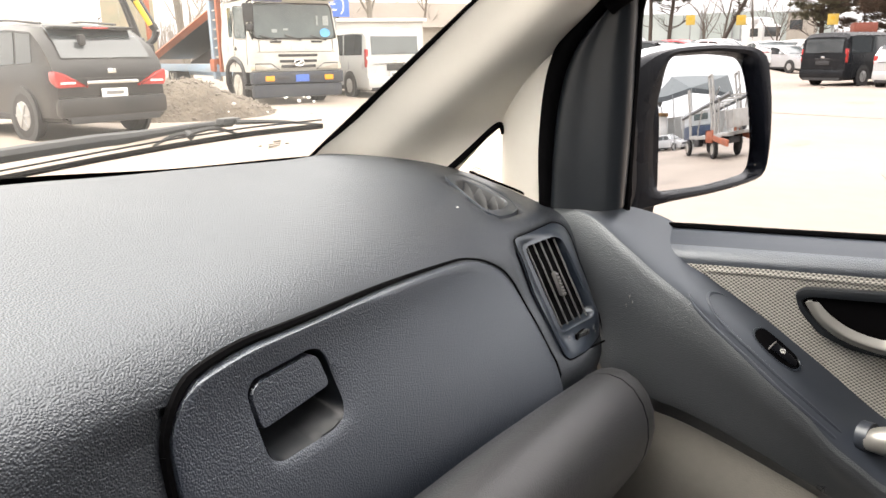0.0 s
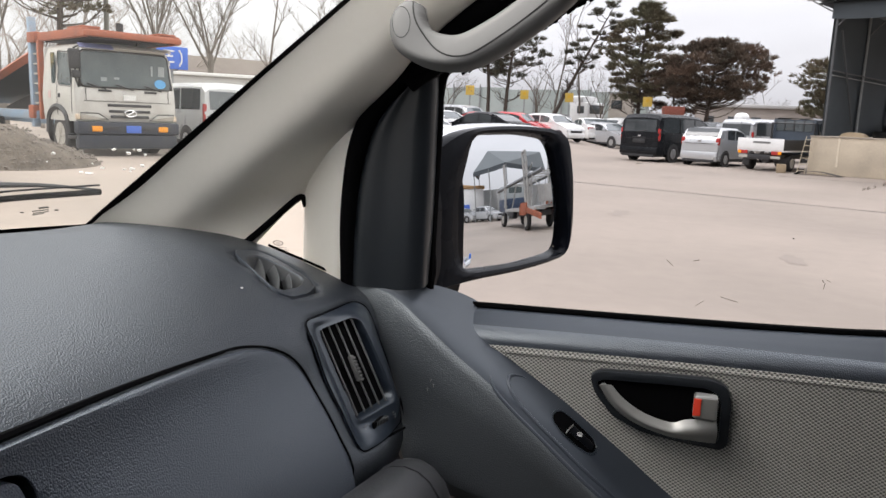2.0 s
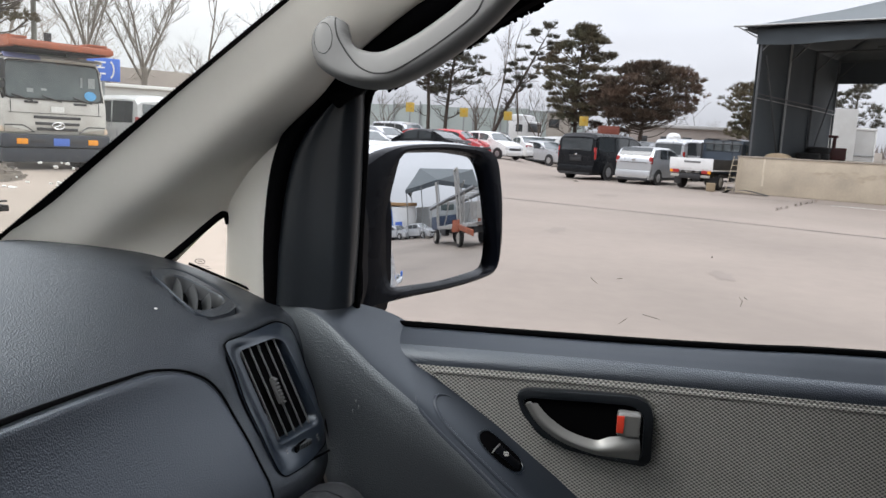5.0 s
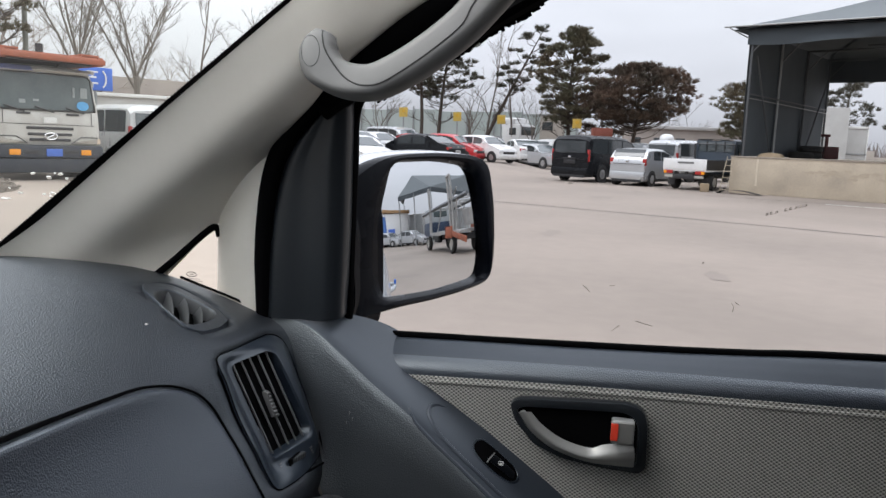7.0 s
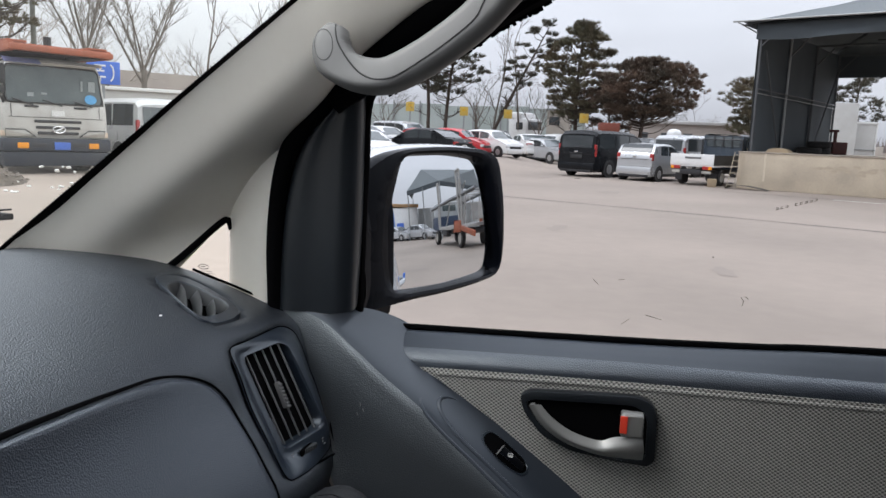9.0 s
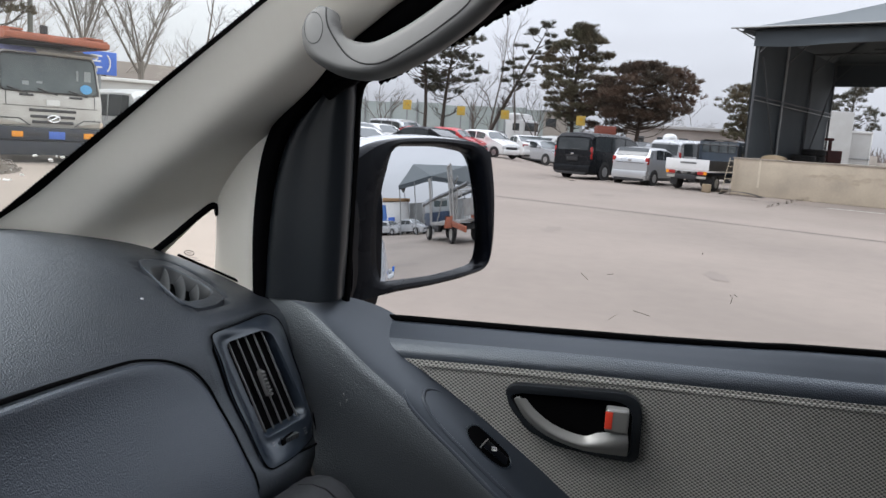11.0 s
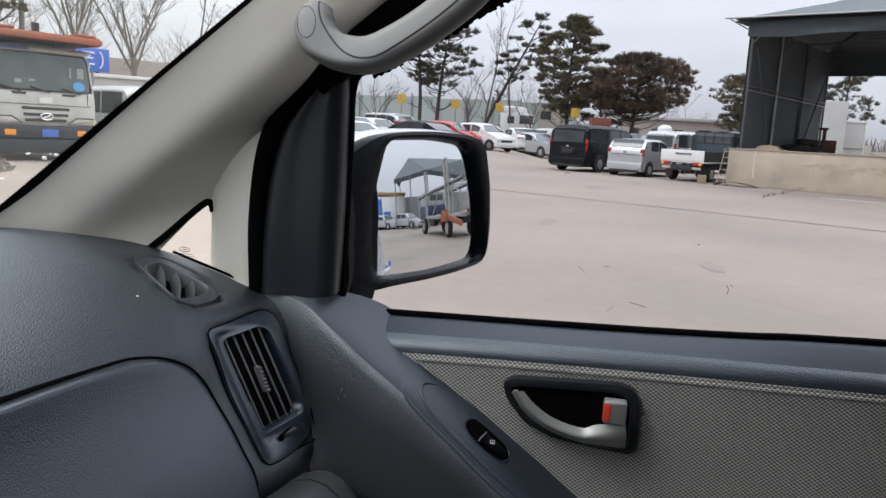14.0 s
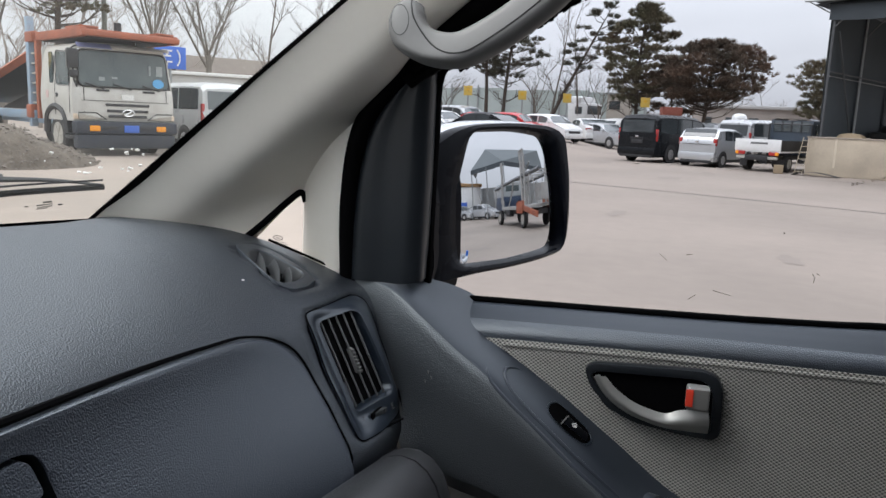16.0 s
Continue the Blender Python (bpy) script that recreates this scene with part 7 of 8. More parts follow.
for a, d, r in ((0.92, 6.7, 0.0), (0.85, 5.6, 0.0), (0.95, 6.6, 0.26)):
    tyre_ = thing("loose_tyre", "black tyre lying on the dock", "tyre", dk(a, d, 1.32 + r), group="loose tyres")
    bm = bmesh.new()
    rings = [[bm.verts.new((q * math.cos(t), q * math.sin(t), z)) for t in (2 * math.pi * i / 20 for i in range(20))] for q, z in ((0.30, 0.02), (0.42, 0.0), (0.48, 0.06), (0.48, 0.20), (0.42, 0.26), (0.30, 0.24))]
    for u, w_ in zip(rings, rings[1:] + rings[:1]):
        for i in range(20):
            bm.faces.new((u[i], u[(i + 1) % 20], w_[(i + 1) % 20], w_[i]))
    part("tread", bm, TYRE, tyre_)
sack = thing("straw_sack", "pale brown sack lying on the dock edge", "sack")
part("sack_cloth", sheet([[dk(0.7 + x, 0.6 + y, 1.33 + h * k_) for x, h in ((0, 0.0), (0.1, 0.13), (0.45, 0.17), (0.75, 0.12), (0.85, 0.0))] for y, k_ in ((0.0, 0.0), (0.08, 0.85), (0.28, 1.0), (0.5, 0.8), (0.58, 0.0))], 3, 3), CARDB, sack)
ladder = thing("wooden_ladder", "pale wooden ladder leaning on the dock's corner", "ladder")
for a in (-0.13, 0.13):
    part("rail", rod([dk(-0.1 + a, -0.30, 0.0), dk(0.02 + a, -0.06, 1.30)], 0.017, n=4), TIMBER, ladder)
for k in range(6):
    f = (k + 0.5) / 6
    part("rung", rod([dk(-0.23 + 0.12 * f, -0.30 + 0.24 * f, 1.30 * f), dk(0.03 + 0.12 * f, -0.30 + 0.24 * f, 1.30 * f)], 0.012, n=5), TIMBER, ladder)
crate = thing("cardboard_box", "open brown cardboard box beside the flatbed truck", "box")
part("carton", boxed((0.26, 0.30, 0.30), dk(-0.62, -0.7, 0.15), 0.02), CARDB, crate)
scrap = thing("black_bag", "black plastic bag lying by the dock", "bag")
part("bag_skin", sheet([[dk(-0.1 + x, -0.7 + y, h) for x, h in ((0, 0.0), (0.2, 0.10), (0.7, 0.13), (1.2, 0.07), (1.5, 0.0))] for y in (-0.25, 0.0, 0.25)], 3, 3), TRIMBLACK, scrap)
for a, d, w_, h, label in ((49.6, -12.7, 1.5, 4.3, "white box container behind the shed"), (51.2, -14.35, 1.4, 3.3, "white container with pale doors behind the shed")):
    c = thing("container", label, "container", (a, d, 0), -90)
    part("container_box", boxed((w_, 2.2, h), (0, 0, h / 2), 0.03), DULLWHITE, c)
    if h < 4:
        for x in (-0.5, 0.5):
            part("door_post", boxed((0.07, 0.06, h * 0.96), (x * (w_ - 0.1), -1.12, h / 2), 0.01), PLATE, c)
        part("door_head", boxed((w_, 0.06, 0.12), (0, -1.12, h - 0.08), 0.01), PLATE, c)
        part("door_sill", boxed((w_, 0.06, 0.08), (0, -1.12, 1.62), 0.01), STEEL, c)

# ---- rubble pile between the cars ahead ----
DIRT = mat("dark gravelly rubble", (0.088, 0.071, 0.056), 0.95, col2=(0.15, 0.125, 0.098), scale=3, amount=0.9, bump=0.8, bscale=14, bdist=0.08)
pile = thing("rubble_pile", "dark heap of gravel and rubble with pale scraps", "rubble", kind="stuff")
rng = random.Random(11)
v, f, N = [], [], 44
for i in range(N):
    for j in range(N):
        u, w_ = -1 + 2 * i / (N - 1), -1 + 2 * j / (N - 1)
        x, y = 11.35 + 2.1 * u, 12.9 + 1.9 * w_
        r = math.hypot(u, w_)
        h = 1.25 * max(0.0, 1 - r * r) ** 0.8 * (0.75 + 0.5 * noise.noise(Vector((x * 0.7, y * 0.7, 3)))) * (1.0 - 0.62 * max(0, u + 0.25))
        h += 0.10 * noise.noise(Vector((x * 2.3, y * 2.3, 1))) * max(0, 1 - r) ** 0.4
        v.append((x, y, rise(x, y) - 0.06 + max(0, h)))
for i in range(N - 1):
    for j in range(N - 1):
        f.append((i * N + j, (i + 1) * N + j, (i + 1) * N + j + 1, i * N + j + 1))
heap = raw("heap", v, f, DIRT, pile, "", True)
bm = bmesh.new()
for k in range(1500):
    i, j = rng.randrange(N), rng.randrange(N)
    p = Vector(v[i * N + j]) + Vector((rng.uniform(-0.1, 0.1), rng.uniform(-0.1, 0.1), 0.02))
    s = rng.uniform(0.008, 0.034)
    made = bmesh.ops.create_icosphere(bm, subdivisions=1, radius=s)["verts"]
    for q in made:
        q.co = Vector((q.co.x * rng.uniform(0.7, 1.3), q.co.y * rng.uniform(0.7, 1.3), q.co.z * 0.7)) + p
part("rubble_stones", bm, mat("rubble stone", (0.13, 0.11, 0.095), 0.9, col2=(0.22, 0.19, 0.165), scale=5, amount=0.9), pile, smooth=False)
bm = bmesh.new()
for k in range(18):
    x, y = rng.uniform(10.8, 13.6), rng.uniform(10.0, 11.4)
    box(bm, (rng.uniform(0.03, 0.11), rng.uniform(0.03, 0.08), 0.03), (x, y, rise(x, y) + rng.uniform(0.02, 0.35) * (y > 11.0)), 0.0, Matrix.Rotation(rng.uniform(0, 3), 4, (0.3, 0.5, 1)))
part("pale_scraps", bm, PLATE, pile, "white scraps", smooth=False)

# ---- low buildings, fences, signs ----
YELLOW = mat("yellow sign sheet", (0.56, 0.38, 0.07), 0.5, scale=6)
FENCE = mat("grey green panel fence", (0.33, 0.38, 0.36), 0.6, col2=(0.42, 0.45, 0.44), scale=0.6)


def tank_bm():
    """An upright round tank with a domed top."""
    bm = bmesh.new()
    rings = [[bm.verts.new((r * math.cos(a), r * math.sin(a), z)) for a in (2 * math.pi * i / 20 for i in range(20))] for r, z in ((0.34, 0.0), (0.37, 0.1), (0.37, 2.02), (0.34, 2.15), (0.24, 2.24), (0.09, 2.28))]
    for u, w_ in zip(rings, rings[1:]):
        for i in range(20):
            bm.faces.new((u[i], u[(i + 1) % 20], w_[(i + 1) % 20], w_[i]))
    bm.faces.new(rings[-1])
    return bm


fence = thing("panel_fence", "tall grey-green panel fence at the yard's far edge", "fence", kind="structure")
for k in range(17):
    y0 = 46 - 2.6 * k
    part("fence_panel", boxed((0.08, 2.56, 4.0 + 0.15 * (k % 3)), (70 + 0.03 * k, y0, 2.3), 0.0), FENCE, fence)
    part("fence_post", boxed((0.16, 0.12, 4.4), (69.9 + 0.03 * k, y0 + 1.3, 2.5), 0.0), STEEL, fence)
low_wall = thing("boundary_wall", "low pale block wall behind the parked vans", "wall", kind="structure")
for k in range(14):
    part("wall_panel", boxed((0.2, 2.9, 1.5 + 0.25 * (k % 3)), (68 + 0.2 * k, 4.0 - 3.0 * k, 0.75 + 0.125 * (k % 3)), 0.02), mat("pale block wall", (0.42, 0.38, 0.33), 0.85, scale=1.5), low_wall)
SIGNS = [((51.8, 14.55), 3.42), ((55.7, 11.45), 3.35), ((56.2, 8.2), 3.26), ((53.8, 2.5), 3.06)]
for (x, y), z in SIGNS:
    s = thing("yellow_sign", "yellow square sign on a thin pole", "sign", (x, y, 0), group="yellow bay signs")
    part("pole", rod([(0.05, 0, 0), (0.05, 0, z + 0.4)], 0.05), STEEL, s)
    part("sign_sheet", boxed((0.04, 0.62, 0.66), (0, 0, z), 0.01), YELLOW, s)
    part("sign_mark", boxed((0.01, 0.24, 0.20), (-0.027, 0, z + 0.08), 0.0), mat("dark sign mark", (0.62, 0.36, 0.02), 0.5, scale=6), s)
works = thing("far_workshop", "long pale brown workshop beyond the parked vans", "building", (84.0, -8.0, 0), -90)
# wall and roof colours have the distance haze mixed in
part("wall", boxed((14.0, 5.0, 3.6), (0, 0, 1.8), 0.05), mat("hazy brown wall", (0.34, 0.30, 0.27), 0.9, scale=1.0), works)
part("roof", boxed((14.6, 5.6, 0.35), (0, 0, 3.75), 0.1), mat("hazy grey roof", (0.42, 0.41, 0.40), 0.8, scale=1.0), works)
for k_ in range(6):
    part("window", boxed((0.9, 0.06, 0.8), (-5.6 + 2.2 * k_, -2.52, 2.3), 0.02), CARGLASS, works)
booth = thing("guard_booth", "small grey booth with a window near the fence", "booth", (66.5, 5.2, 0.4))
part("booth_wall", boxed((2.6, 1.9, 3.6), (0, 0, 1.8), 0.05), mat("grey booth panel", (0.42, 0.38, 0.33), 0.7, scale=2), booth)
part("booth_window", boxed((0.05, 0.9, 0.7), (-1.31, 0.3, 2.7), 0.02), CARGLASS, booth)
part("booth_roof", boxed((2.9, 2.2, 0.15), (0, 0, 3.65), 0.03), STEEL, booth)
ftruck = thing("box_truck", "white truck with a curved wind deflector in the far row", "truck", (63.0, 9.2, 0.4), 240)
part("cab", boxed((1.9, 2.2, 2.0), (1.9, 0, 1.7), 0.25), WHITE, ftruck)
part("deflector", boxed((1.5, 2.0, 0.9), (1.5, 0, 2.75), 0.3), WHITE, ftruck)
part("screen", boxed((0.1, 1.8, 0.7), (2.83, 0, 2.15), 0.05), CARGLASS, ftruck)
part("side_window", boxed((0.7, 2.24, 0.6), (2.1, 0, 2.1), 0.05), CARGLASS, ftruck)
part("flat_bed", boxed((4.0, 2.2, 0.8), (-1.2, 0, 1.3), 0.05), GREYP, ftruck)
for s in (1, -1):
    for ax in (1.9, -1.8):
        wheel(ftruck, (ax, s * 0.95, 0.45), 0.45, 0.28, STEELRIM, s)
skip = thing("rusty_skip", "rust-red steel skip among the parked vehicles", "skip", (52, 0.75, 0.0), 10)
part("skip_tub", boxed((1.4, 1.25, 0.6), (0, 0, 2.45), 0.08), mat("rusty red steel", (0.20, 0.055, 0.035), 0.7, scale=3), skip)
part("skip_legs", boxed((1.3, 1.15, 2.2), (0, 0, 1.1), 0.02), TRIMBLACK, skip)
house = thing("low_house", "low house with a brown tiled roof behind bare trees", "house", (45.2, 27.4, 0.2), -38)
part("wall", boxed((12, 6, 2.9), (0, 0, 1.45), 0.05), mat("dull plaster", (0.40, 0.36, 0.31), 0.85, scale=2), house)
part("roof", sheet([[(-6.5, -3.6, 2.8), (-5.0, 0, 4.5), (-6.5, 3.6, 2.8)], [(6.5, -3.6, 2.8), (5.0, 0, 4.5), (6.5, 3.6, 2.8)]], 2, 1), mat("brown roof", (0.15, 0.125, 0.108), 0.85, col2=(0.20, 0.168, 0.145), scale=2, bump=0.4, bscale=6, bdist=0.05), house)
hut = thing("prefab_hut", "dull white prefabricated hut behind the silver van", "hut", (31, 22.5, 0.2), -45)
part("hut_wall", boxed((6.5, 2.6, 2.7), (0, 0, 1.35), 0.04), DULLWHITE, hut)
part("hut_roof", boxed((6.8, 2.9, 0.15), (0, 0, 2.77), 0.03), PLATE, hut)
for k in range(4):
    part("hut_window", boxed((0.8, 0.05, 0.7), (-2.3 + 1.5 * k, -1.32, 1.6), 0.02), CARGLASS, hut)
bsign = thing("blue_sign", "blue panel sign with a white stroke on a post", "sign", (20.63, 15.71, -0.18), -122)
part("panel", boxed((0.06, 1.0, 0.70), (0, 0, 3.15), 0.02), BLUEP, bsign)
part("white_stroke", bar([(0.035, 0.20, 3.40), (0.035, 0.27, 3.29), (0.035, 0.29, 3.15), (0.035, 0.27, 3.01), (0.035, 0.20, 2.90)], 0.026, n=6), PLATE, bsign)
for y_, z_, w_, h_ in ((-0.12, 3.36, 0.34, 0.05), (-0.12, 3.20, 0.26, 0.05), (-0.12, 3.02, 0.34, 0.05), (-0.12, 2.94, 0.05, 0.12), (-0.12, 3.28, 0.05, 0.12)):
    part("lettering_bar", boxed((0.01, w_, h_), (0.034, y_, z_), 0.0), PLATE, bsign)
part("post", rod([(-0.05, 0, 0), (-0.05, 0, 3.5)], 0.05), STEEL, bsign)
shack = thing("white_panel_wall", "white panel wall beyond the parked car", "wall", (13.4, 26.3, 0.2), -38, kind="structure")
for k in range(5):
    part("white_panel", boxed((1.985, 0.10, 6.0), (-4 + 2 * k, 0, 3.0), 0.01), WHITE, shack)
tan = thing("timber_hoarding", "tan timber hoarding beyond the parked car", "fence", (17.91, 22.65, 0.2), -38.9, kind="structure")
TANWOOD = mat("tan boarding", (0.34, 0.28, 0.20), 0.8, col2=(0.24, 0.25, 0.18), scale=3, amount=0.8)
for k_ in range(3):
    part("hoarding_board", boxed((0.56, 0.08, 3.3), (-0.41 + 0.565 * k_, 0, 1.65), 0.01), TANWOOD, tan)
tank = thing("white_tank", "white domed plastic tank behind the grey van", "tank", (41.0, -2.75, 0))
part("tank_shell", tank_bm(), WHITE, tank)
digger = thing("excavator", "parked excavator with a dark folded boom behind the carrier", "excavator", (14.0, 19.4, 0.2), -39.8)
DIGGERYELLOW = mat("digger yellow", (0.70, 0.45, 0.03), 0.5, scale=4)
part("boom", bar([(1.38, 0, 1.6), (1.05, 0, 2.75), (0.75, 0, 3.7), (0.50, 0, 4.6)], [0.11, 0.10, 0.09, 0.08], n=8), TRIMBLACK, digger)
part("stick", bar([(0.50, -0.2, 4.6), (1.10, -0.2, 3.3), (1.50, -0.2, 2.6), (1.84, -0.2, 1.95)], [0.08, 0.11, 0.13, 0.10], n=8), TRIMBLACK, digger)
part("cylinder", bar([(1.38, -0.42, 2.75), (1.70, -0.42, 2.10)], 0.075, n=10, steps=1), DIGGERYELLOW, digger, "yellow hydraulic cylinder")
part("linkage", bar([(1.84, -0.2, 1.95), (1.74, -0.2, 1.70), (1.45, -0.2, 1.52)], [0.10, 0.09, 0.07], n=8), TRIMBLACK, digger)
part("bucket", boxed((0.6, 0.7, 0.5), (1.45, -0.1, 1.35), 0.12), TRIMBLACK, digger)
part("engine_house", boxed((1.9, 1.7, 1.1), (0.6, 0.6, 1.25), 0.2), TRIMBLACK, digger)
part("tracks", boxed((2.3, 2.0, 0.8), (0.6, 0.5, 0.38), 0.25), TRIMBLACK, digger)

# what the mirror shows behind: a canopy, a wall, hoardings
canopy = thing("canvas_canopy", "grey canvas canopy on thin posts behind the carrier", "canopy", (9.5, -31.0, 0))
K, A_, P_, Q_, B_, D_ = (-3.0, 3.3, 4.7), (-6.3, -2.1, 4.7), (-4.0, -3.4, 6.8), (5.4, -7.4, 6.7), (5.7, -6.4, 4.66), (-4.9, -11.0, 4.7)
raw("canopy_roof", [K, A_, P_, Q_, B_, D_], [(1, 0, 2), (0, 4, 3, 2), (1, 2, 5)], ROOFCANVAS, canopy, "grey canvas roof")
# a darker copy of the canopy roof paints its shaded underside
raw("canopy_dark_underside", [Vector(q) - Vector((0, 0, 0.08)) for q in (K, A_, P_, Q_, B_, D_)], [(1, 0, 2), (0, 4, 3, 2), (1, 2, 5)], CANVAS, canopy)
for u, w in ((A_, K), (K, B_)):
    part("canopy_skirt", sheet([[Vector(u).lerp(Vector(w), f) + Vector((0, 0, dz)) for dz in (0.02, -0.38)] for f in (0, 0.33, 0.66, 1)], 2, 2), CANVAS, canopy)
for x, y in ((-6.2, -2.1), (-4.6, 0.6), (-2.95, 3.2), (1.3, -1.5), (5.6, -6.3), (-4.8, -10.8)):
    part("canopy_post", rod([(x, y, 0), (x, y, 4.65)], 0.07), STEEL, canopy)
rearwall = thing("panel_hoarding", "pale grey panel hoarding behind the yard", "fence", kind="structure")
PANELS = [("white hoarding", (0.62, 0.63, 0.62)), ("pale grey hoarding", (0.45, 0.47, 0.47)), ("blue hoarding", (0.10, 0.22, 0.55))]
for k in range(22):
    nm, c = PANELS[2 if k in (10,) else (0 if k % 4 else 1)]
    part("hoarding_panel", boxed((1.95, 0.08, 3.2), (-18 + 2.0 * k, -38.5, 1.6), 0.0), mat(nm, c, 0.6, scale=1.5), rearwall)
ostore = thing("orange_store", "orange roofed store beside the canopy", "store", (3.2, -38.0, 0))
part("store_wall", boxed((3.0, 2.5, 3.4), (0, 0, 1.7), 0.03), WHITE, ostore)
part("blue_board", boxed((0.9, 0.06, 1.6), (-0.9, 1.30, 1.0), 0.02), BLUEP, ostore, "blue board on the wall")
part("red_drum", bar([(-1.9, 1.6, 0.0), (-1.9, 1.6, 1.0)], 0.3, n=12, steps=1), RUST, ostore)
part("store_roof", boxed((3.5, 2.8, 0.34), (0, 0, 3.58), 0.08, Matrix.Rotation(radians(4), 4, "Y")), mat("ochre tarpaulin", (0.36, 0.22, 0.11), 0.8, scale=3), ostore)

# ---- trees ----
BARK = mat("grey brown bark", (0.10, 0.08, 0.065), 0.95, col2=(0.16, 0.135, 0.115), scale=6, amount=0.9)
MIDBARK = mat("brown grey bark", (0.15, 0.132, 0.112), 0.95, col2=(0.20, 0.178, 0.155), scale=6, amount=0.9)
# bark for distant trees, lightened so that its colour carries the haze
HAZEBARK = mat("twig bark paled for haze", (0.30, 0.265, 0.235), 0.95, col2=(0.22, 0.19, 0.165), scale=6, amount=0.9)
PINEBARK = mat("dark pine bark", (0.055, 0.042, 0.034), 0.95, col2=(0.085, 0.064, 0.05), scale=6, amount=0.9)
NEEDLE = mat("dark pine needles", (0.060, 0.064, 0.050), 0.85, col2=(0.085, 0.070, 0.042), scale=0.9, amount=0.9)
BROWNNEEDLE = mat("browned pine needles", (0.135, 0.080, 0.053), 0.85, col2=(0.058, 0.056, 0.042), scale=0.5, amount=0.95)
OLIVE = mat("olive pine needles", (0.100, 0.100, 0.058), 0.85, col2=(0.118, 0.080, 0.050), scale=0.45, amount=0.9)


def limb_points(rng, start, way, length, bend, steps=5):
    p, d, pts = Vector(start), Vector(way).normalized(), [Vector(start)]
    for _ in range(steps):
        d = (d + Vector((rng.uniform(-bend, bend), rng.uniform(-bend, bend), rng.uniform(-bend * 0.5, bend * 0.8)))).normalized()
        p = p + d * length / steps
        pts.append(p.copy())
    return pts, d


def bare_tree(at, height, seed, spread=0.55, pale=False, label="tall bare deciduous tree with thin twigs", slender=False):
    rng = random.Random(seed)
    ob = thing("bare_tree", label, "tree", at, group="bare trees")
    m = HAZEBARK if pale else BARK
    bm = bmesh.new()
    trunk, d = limb_points(rng, (0, 0, -0.1), (rng.uniform(-0.1, 0.1), rng.uniform(-0.1, 0.1), 1), height * (0.85 if slender else 0.42), 0.05 if slender else 0.12)
    r0 = height * (0.010 if slender else 0.0135)
    tube(bm, trunk, [r0, r0 * (0.25 if slender else 0.65)], n=7, steps=2, caps=False)
    part("trunk", bm, m, ob)
    bm = bmesh.new()

    def grow(start, way, length, radius, depth):
        pts, end = limb_points(rng, start, way, length, 0.20, 4)
        tube(bm, pts, [radius, radius * 0.55], n=4 if depth > 1 else 5, steps=1, caps=False)
        if depth == 4:
            return
        for k in range((3, 3, 4, 5)[depth]):
            i = min(len(pts) - 1, 1 + int(rng.uniform(0.15, 1.0) * (len(pts) - 1)))
            side = Vector((rng.uniform(-1, 1), rng.uniform(-1, 1), rng.uniform(-0.35, 0.6))).normalized()
            grow(pts[i], end * 0.8 + side * spread * 1.5, length * rng.uniform(0.42, 0.68), max(radius * 0.48, 0.005), depth + 1)

    for k in range(9 if slender else 6):
        a = k * 2.4 + rng.uniform(-0.4, 0.4)
        s = trunk[1 + (k % 5)] if slender else trunk[2 + (k % 4)]
        reach = height * (rng.uniform(0.10, 0.2) if slender else rng.uniform(0.30, 0.46))
        grow(s, Vector((math.cos(a) * spread * 1.2, math.sin(a) * spread * 1.2, 1)), reach, r0 * (0.3 if slender else 0.42), 2 if slender else 1)
    part("branches", bm, m, ob)
    return ob


def vase_tree(at, fork, height, seed):
    """A trunk that forks low into long, nearly straight limbs with side shoots."""
    rng = random.Random(seed)
    ob = thing("bare_tree", "bare tree forking into long upright limbs behind the car carrier", "tree", at, group="bare trees")
    bm = bmesh.new()
    trunk, _ = limb_points(rng, (0, 0, -0.1), (rng.uniform(-0.04, 0.04), rng.uniform(-0.04, 0.04), 1), fork, 0.05)
    tube(bm, trunk, [0.20, 0.155], n=9, steps=2, caps=False)
    part("trunk", bm, MIDBARK, ob)
    bm = bmesh.new()

    def shoot(start, way, length, radius, depth):
        pts, end = limb_points(rng, start, way, length, 0.10 if depth == 0 else 0.16, 6)
        tube(bm, pts, [radius, max(radius * 0.3, 0.005)], n=6 if depth == 0 else 4, steps=1, caps=False)
        if depth == 3:
            return
        for k in range((12, 7, 4)[depth]):
            i = 1 + int((k + rng.random()) / (12, 7, 4)[depth] * 5)
            side = Vector((rng.uniform(-1, 1), rng.uniform(-1, 1), rng.uniform(0.0, 0.7))).normalized()
            shoot(pts[i], end * 0.75 + side * 0.75, length * rng.uniform(0.20, 0.38), max(radius * 0.30, 0.006), depth + 1)

    for k in range(7):
        a = k * 2.4 + rng.uniform(-0.3, 0.3)
        lean = rng.uniform(0.25, 0.62)
        shoot(trunk[-1 - k % 2], Vector((math.cos(a) * lean, math.sin(a) * lean, 1)), (height - fork) * rng.uniform(0.8, 1.15), rng.uniform(0.050, 0.082), 0)
    part("branches", bm, MIDBARK, ob)
    return ob


